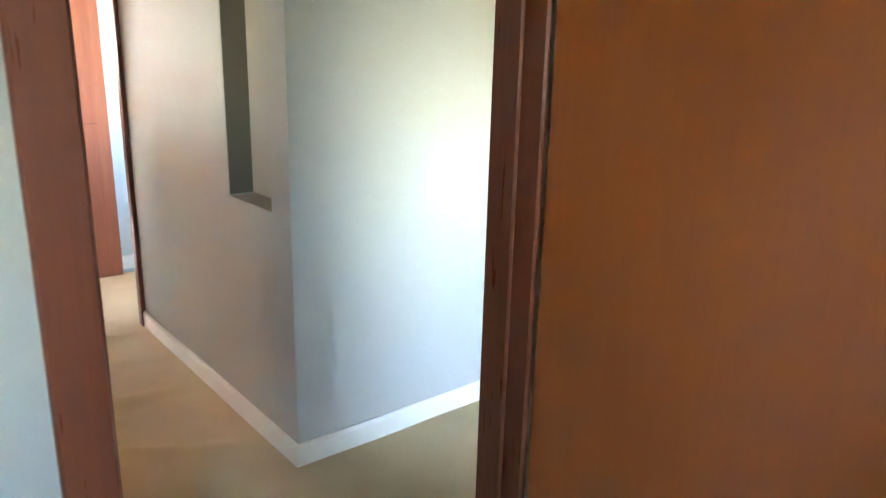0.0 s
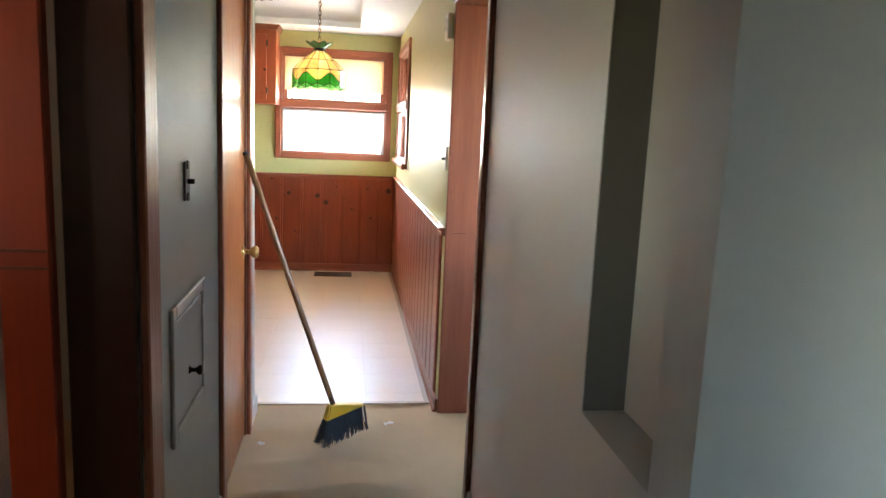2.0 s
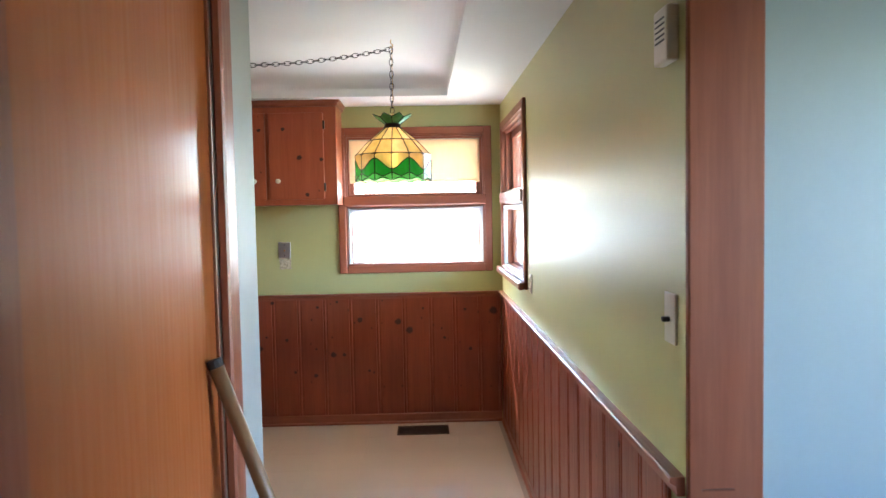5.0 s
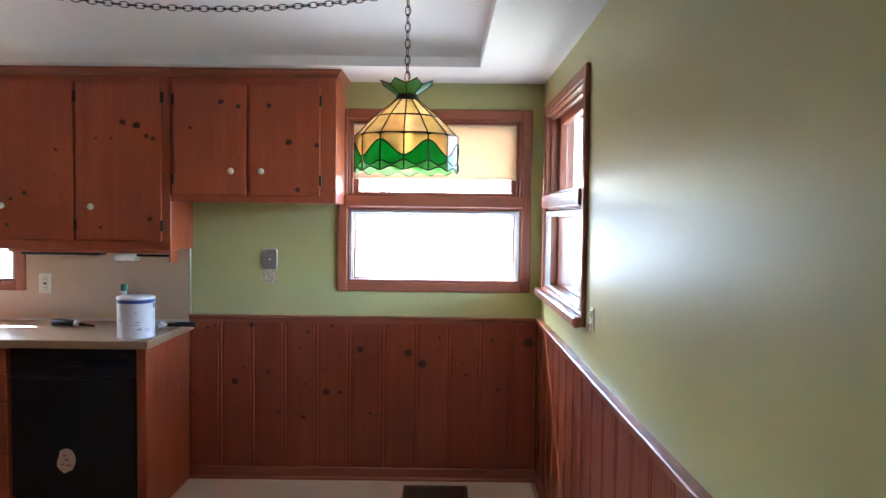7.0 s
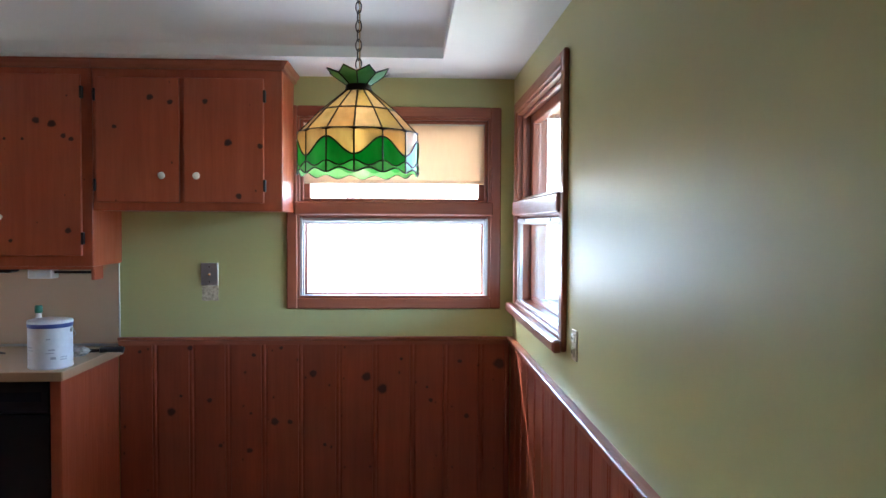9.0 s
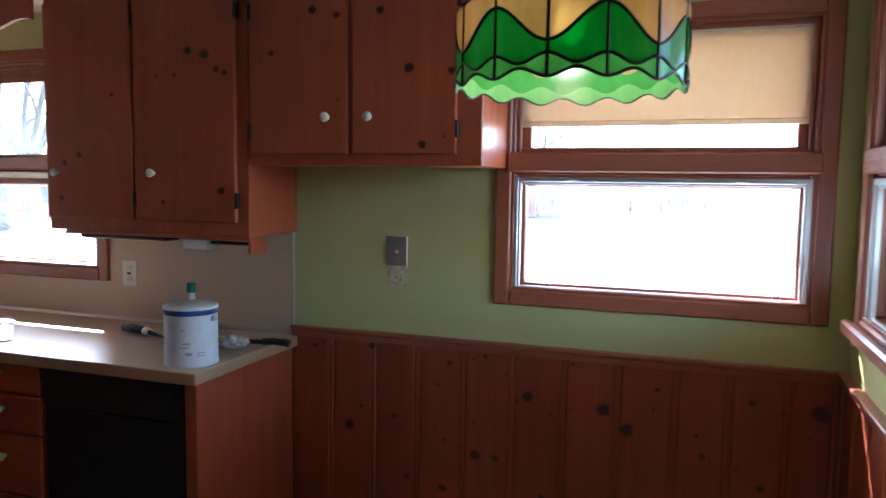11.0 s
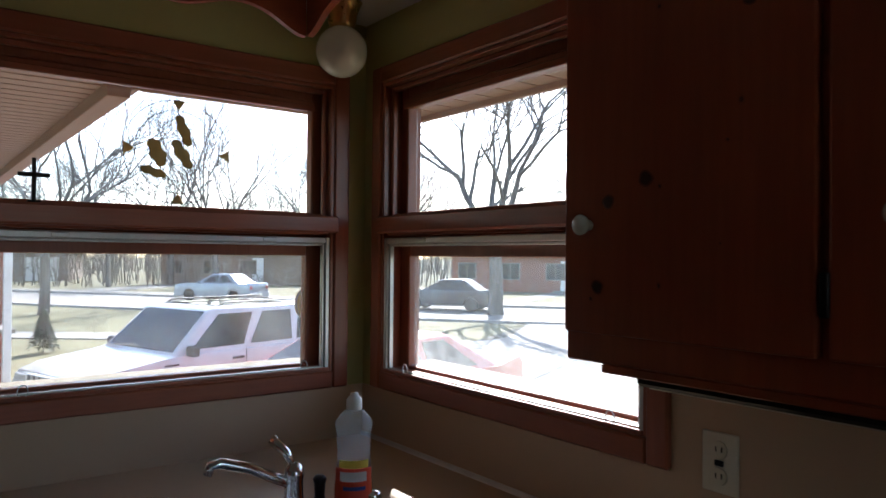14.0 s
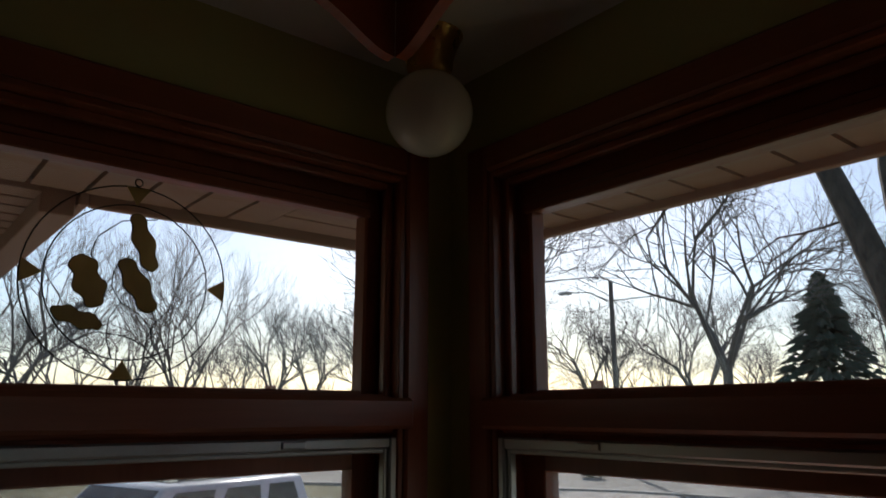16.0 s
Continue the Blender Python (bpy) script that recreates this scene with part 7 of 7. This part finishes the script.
for p, d, ln, r, dep in (((-0.15, 0.2, 7.9), (0.3, 0.2, 0.9), 3.0, 0.15, 4), ((-0.2, 0.1, 6.4), (0.7, -0.1, 0.7), 2.8, 0.11, 4), ((-0.18, 0.2, 7.6), (-0.5, 0.3, 0.8), 2.8, 0.12, 4), ((-1.85, 0, 7.9), (-0.6, 0.1, 0.7), 2.6, 0.10, 4), ((-1.3, -0.1, 6.6), (-0.9, 0.0, 0.05), 2.2, 0.06, 4), ((-1.7, 0, 7.6), (-0.8, -0.4, -0.15), 2.3, 0.06, 4), ((-0.9, -0.1, 5.5), (-0.9, 0.1, -0.05), 1.3, 0.03, 3)):
    grow(bm, Vector(p), Vector(d).normalized(), ln, r, dep, rn, 0.8, -0.05)
part("crown", bm, BARKN, ot, "bare winter branches")
ot.matrix_world = pose(-6.42, 10.9, GZ)

# thin brush along the far side of the street
bm, rn = bmesh.new(), random.Random(33)
for i in range(1500):
    az, dist = radians(rn.uniform(-4, 104)), rn.uniform(58, 80)
    p = Vector((-2.6 - dist * math.sin(az), -1 + dist * math.cos(az), GZ - 0.05))
    hh = rn.uniform(2.2, 5.0) * (0.75 + 0.5 * math.sin(az * 23) * math.sin(az * 9))
    q = p + Vector((rn.uniform(-0.5, 0.5), rn.uniform(-0.5, 0.5), hh))
    tube(bm, [p, p.lerp(q, 0.5) + Vector((rn.uniform(-0.2, 0.2), rn.uniform(-0.2, 0.2), 0)), q], 0.05, 3, r2=0.012)
    for k in range(5):
        f = rn.uniform(0.25, 0.95)
        b0 = p.lerp(q, f)
        tube(bm, [b0, b0 + Vector((rn.uniform(-0.9, 0.9), rn.uniform(-0.9, 0.9), rn.uniform(0.3, 1.0)))], 0.022, 3, r2=0.008)
solo("brush", bm, BARK, (-40, 40, GZ), "grey tangle of leafless brush along the lots", "brush", "", "stuff")


def conifer(x, y, hgt, rad, label):
    t = thing("conifer", (0, 0, 0), label, "tree")
    part("trunk", tube(bmesh.new(), [(0, 0, 0), (0, 0, hgt * 0.5), (0, 0, hgt)], 0.06 * hgt / 4, 8, r2=0.01), BARK, t)
    bm, r2 = bmesh.new(), random.Random(int(hgt * 10))
    for i in range(int(900)):
        h = r2.random() ** 0.8
        z = hgt * (0.06 + 0.94 * h)
        rr = rad * (1 - h) * r2.uniform(0.35, 1.1) + 0.03
        a = r2.uniform(0, 2 * math.pi)
        c = Vector((rr * math.cos(a), rr * math.sin(a), z))
        o = Vector((math.cos(a), math.sin(a), -0.25))
        w = hgt * 0.028 * r2.uniform(0.6, 1.4)
        s = Vector((-math.sin(a), math.cos(a), 0))
        v = [bm.verts.new(c + o * w * 1.8), bm.verts.new(c - o * w + s * w), bm.verts.new(c - o * w - s * w), bm.verts.new(c - o * w * 0.5 + Vector((0, 0, w)))]
        for f in ((0, 1, 3), (0, 3, 2), (0, 2, 1)):
            bm.faces.new([v[k] for k in f])
    part("crown", bm, plain("needles", (0.035, 0.055, 0.03), 0.8, var=0.4, scale=5, bump=0.0), t)
    t.matrix_world = pose(x, y, GZ)


conifer(-22.6, 46.0, 11.0, 4.4, "dark evergreen conifer behind the street")
conifer(-22.0, 1.55, 1.05, 0.32, "small clipped evergreen shrub by the driveway")
conifer(-30, -1.5, 3.2, 1.2, "evergreen bush beside the neighbouring house")

# distant woods as one broken band of thin stems
bm, rnd = bmesh.new(), random.Random(5)
for i in range(1400):
    az = radians(rnd.uniform(-5, 105))
    dist = rnd.uniform(90, 130)
    x, y = -2.6 - dist * math.sin(az), -1 + dist * math.cos(az)
    hgt = rnd.uniform(4, 9) * (0.8 + 0.4 * noise.noise((az * 9, 0, 0)))
    lean = Vector((rnd.uniform(-0.8, 0.8), rnd.uniform(-0.8, 0.8), hgt))
    tube(bm, [(x, y, GZ), Vector((x, y, GZ)) + lean * 0.6, Vector((x, y, GZ)) + lean], 0.10, 3, r2=0.02)
    for k in range(5):
        b0 = Vector((x, y, GZ)) + lean * rnd.uniform(0.25, 0.9)
        tube(bm, [b0, b0 + Vector((rnd.uniform(-1.6, 1.6), rnd.uniform(-1.6, 1.6), rnd.uniform(0.4, 1.8)))], 0.045, 3, r2=0.01)
solo("far_woods", bm, BARK, (0, 0, 0), "far belt of bare grey winter woods", "woods", kind="stuff")
# grass tufts on the near lawn
bm, rnd = bmesh.new(), random.Random(6)
for i in range(9000):
    x, y = rnd.uniform(-9.5, -3.0), rnd.uniform(3.2, 11.5)
    if x < -7.4 - max(0, (y - 3.6)) * 0.55:
        continue
    h, a = rnd.uniform(0.02, 0.06), rnd.uniform(0, 6.28)
    w = 0.008
    v = [bm.verts.new((x + w * math.cos(a), y + w * math.sin(a), GZ)), bm.verts.new((x - w * math.cos(a), y - w * math.sin(a), GZ)), bm.verts.new((x + rnd.uniform(-0.03, 0.03), y + rnd.uniform(-0.03, 0.03), GZ + h))]
    bm.faces.new(v)
solo("grass", bm, plain("straw_grass", (0.30, 0.26, 0.12), 0.9, var=0.4, scale=3, bump=0.0, dark=0.5), (0, 0, 0), "sparse dry grass tufts on the lawn", "grass", kind="stuff")


# ---- pieces: wainscot boards and floor tiles ----
XS = (-1.985, -1.792, -1.606, -1.424, -1.238, -1.050, -0.857, -0.667, -0.474, -0.302, -0.120, 0.021)
for x0, x1 in zip(XS, XS[1:]):
    ob = new("board", board_mesh("board", x1 - x0, BZ1 - BZ0))
    ob.parent = wn_n
    ob.location = Vector((x0, -0.012, BZ0)) - AT[wn_n.name]
knots_in(wn_n, -0.012, ((-1.627, 0.898, 0.012), (-1.305, 0.861, 0.010), (-1.164, 0.897, 0.009), (-1.001, 0.763, 0.018), (-0.726, 0.746, 0.021), (-0.644, 0.682, 0.023), (-0.035, 0.812, 0.026), (-0.241, 0.825, 0.011), (-0.205, 0.537, 0.012), (-0.392, 0.621, 0.010), (-0.412, 0.690, 0.007)))
knots_in(wn_n, -0.012, ((-1.675, 0.651, 0.008), (-1.530, 0.627, 0.012), (-1.724, 0.569, 0.019), (-1.198, 0.515, 0.018), (-1.120, 0.513, 0.012), (-1.475, 0.392, 0.010), (-1.328, 0.365, 0.014), (-0.941, 0.392, 0.009), (-0.546, 0.838, 0.008), (-1.880, 0.880, 0.009), (-1.320, 0.558, 0.007)))
shared = board_mesh("board", 0.187, BZ1 - BZ0)
for k in range(19):
    y = -0.014 - k * 0.187
    ob = new("board", shared if y - 0.187 > -3.655 else board_mesh("board", y + 3.655, BZ1 - BZ0))
    ob.parent = wn_e
    ob.rotation_euler = (0, 0, radians(-90))
    ob.location = Vector((EAST - 0.012, y, BZ0)) - AT[wn_e.name]
tm = finish("tile", B(-0.1522, 0.1522, -0.1522, 0.1522, -0.003, 0.0, 0.0004), FLOORV)
nx, ny = 14, 12
for i in range(nx):
    for j in range(ny):
        x, y = EAST - 0.05 - 0.305 * i - 0.1525, -0.02 - 0.305 * j - 0.1525
        cut = max(0.0, SOUTH - (y - 0.1525))
        y, fit_y = y + cut / 2, 1 - cut / 0.305
        if fit_y < 0.05:
            continue
        ob = new("tile", tm)
        ob.parent = sub
        ob.location = (x, y, 0)
        ob.scale = (1, fit_y, 1)
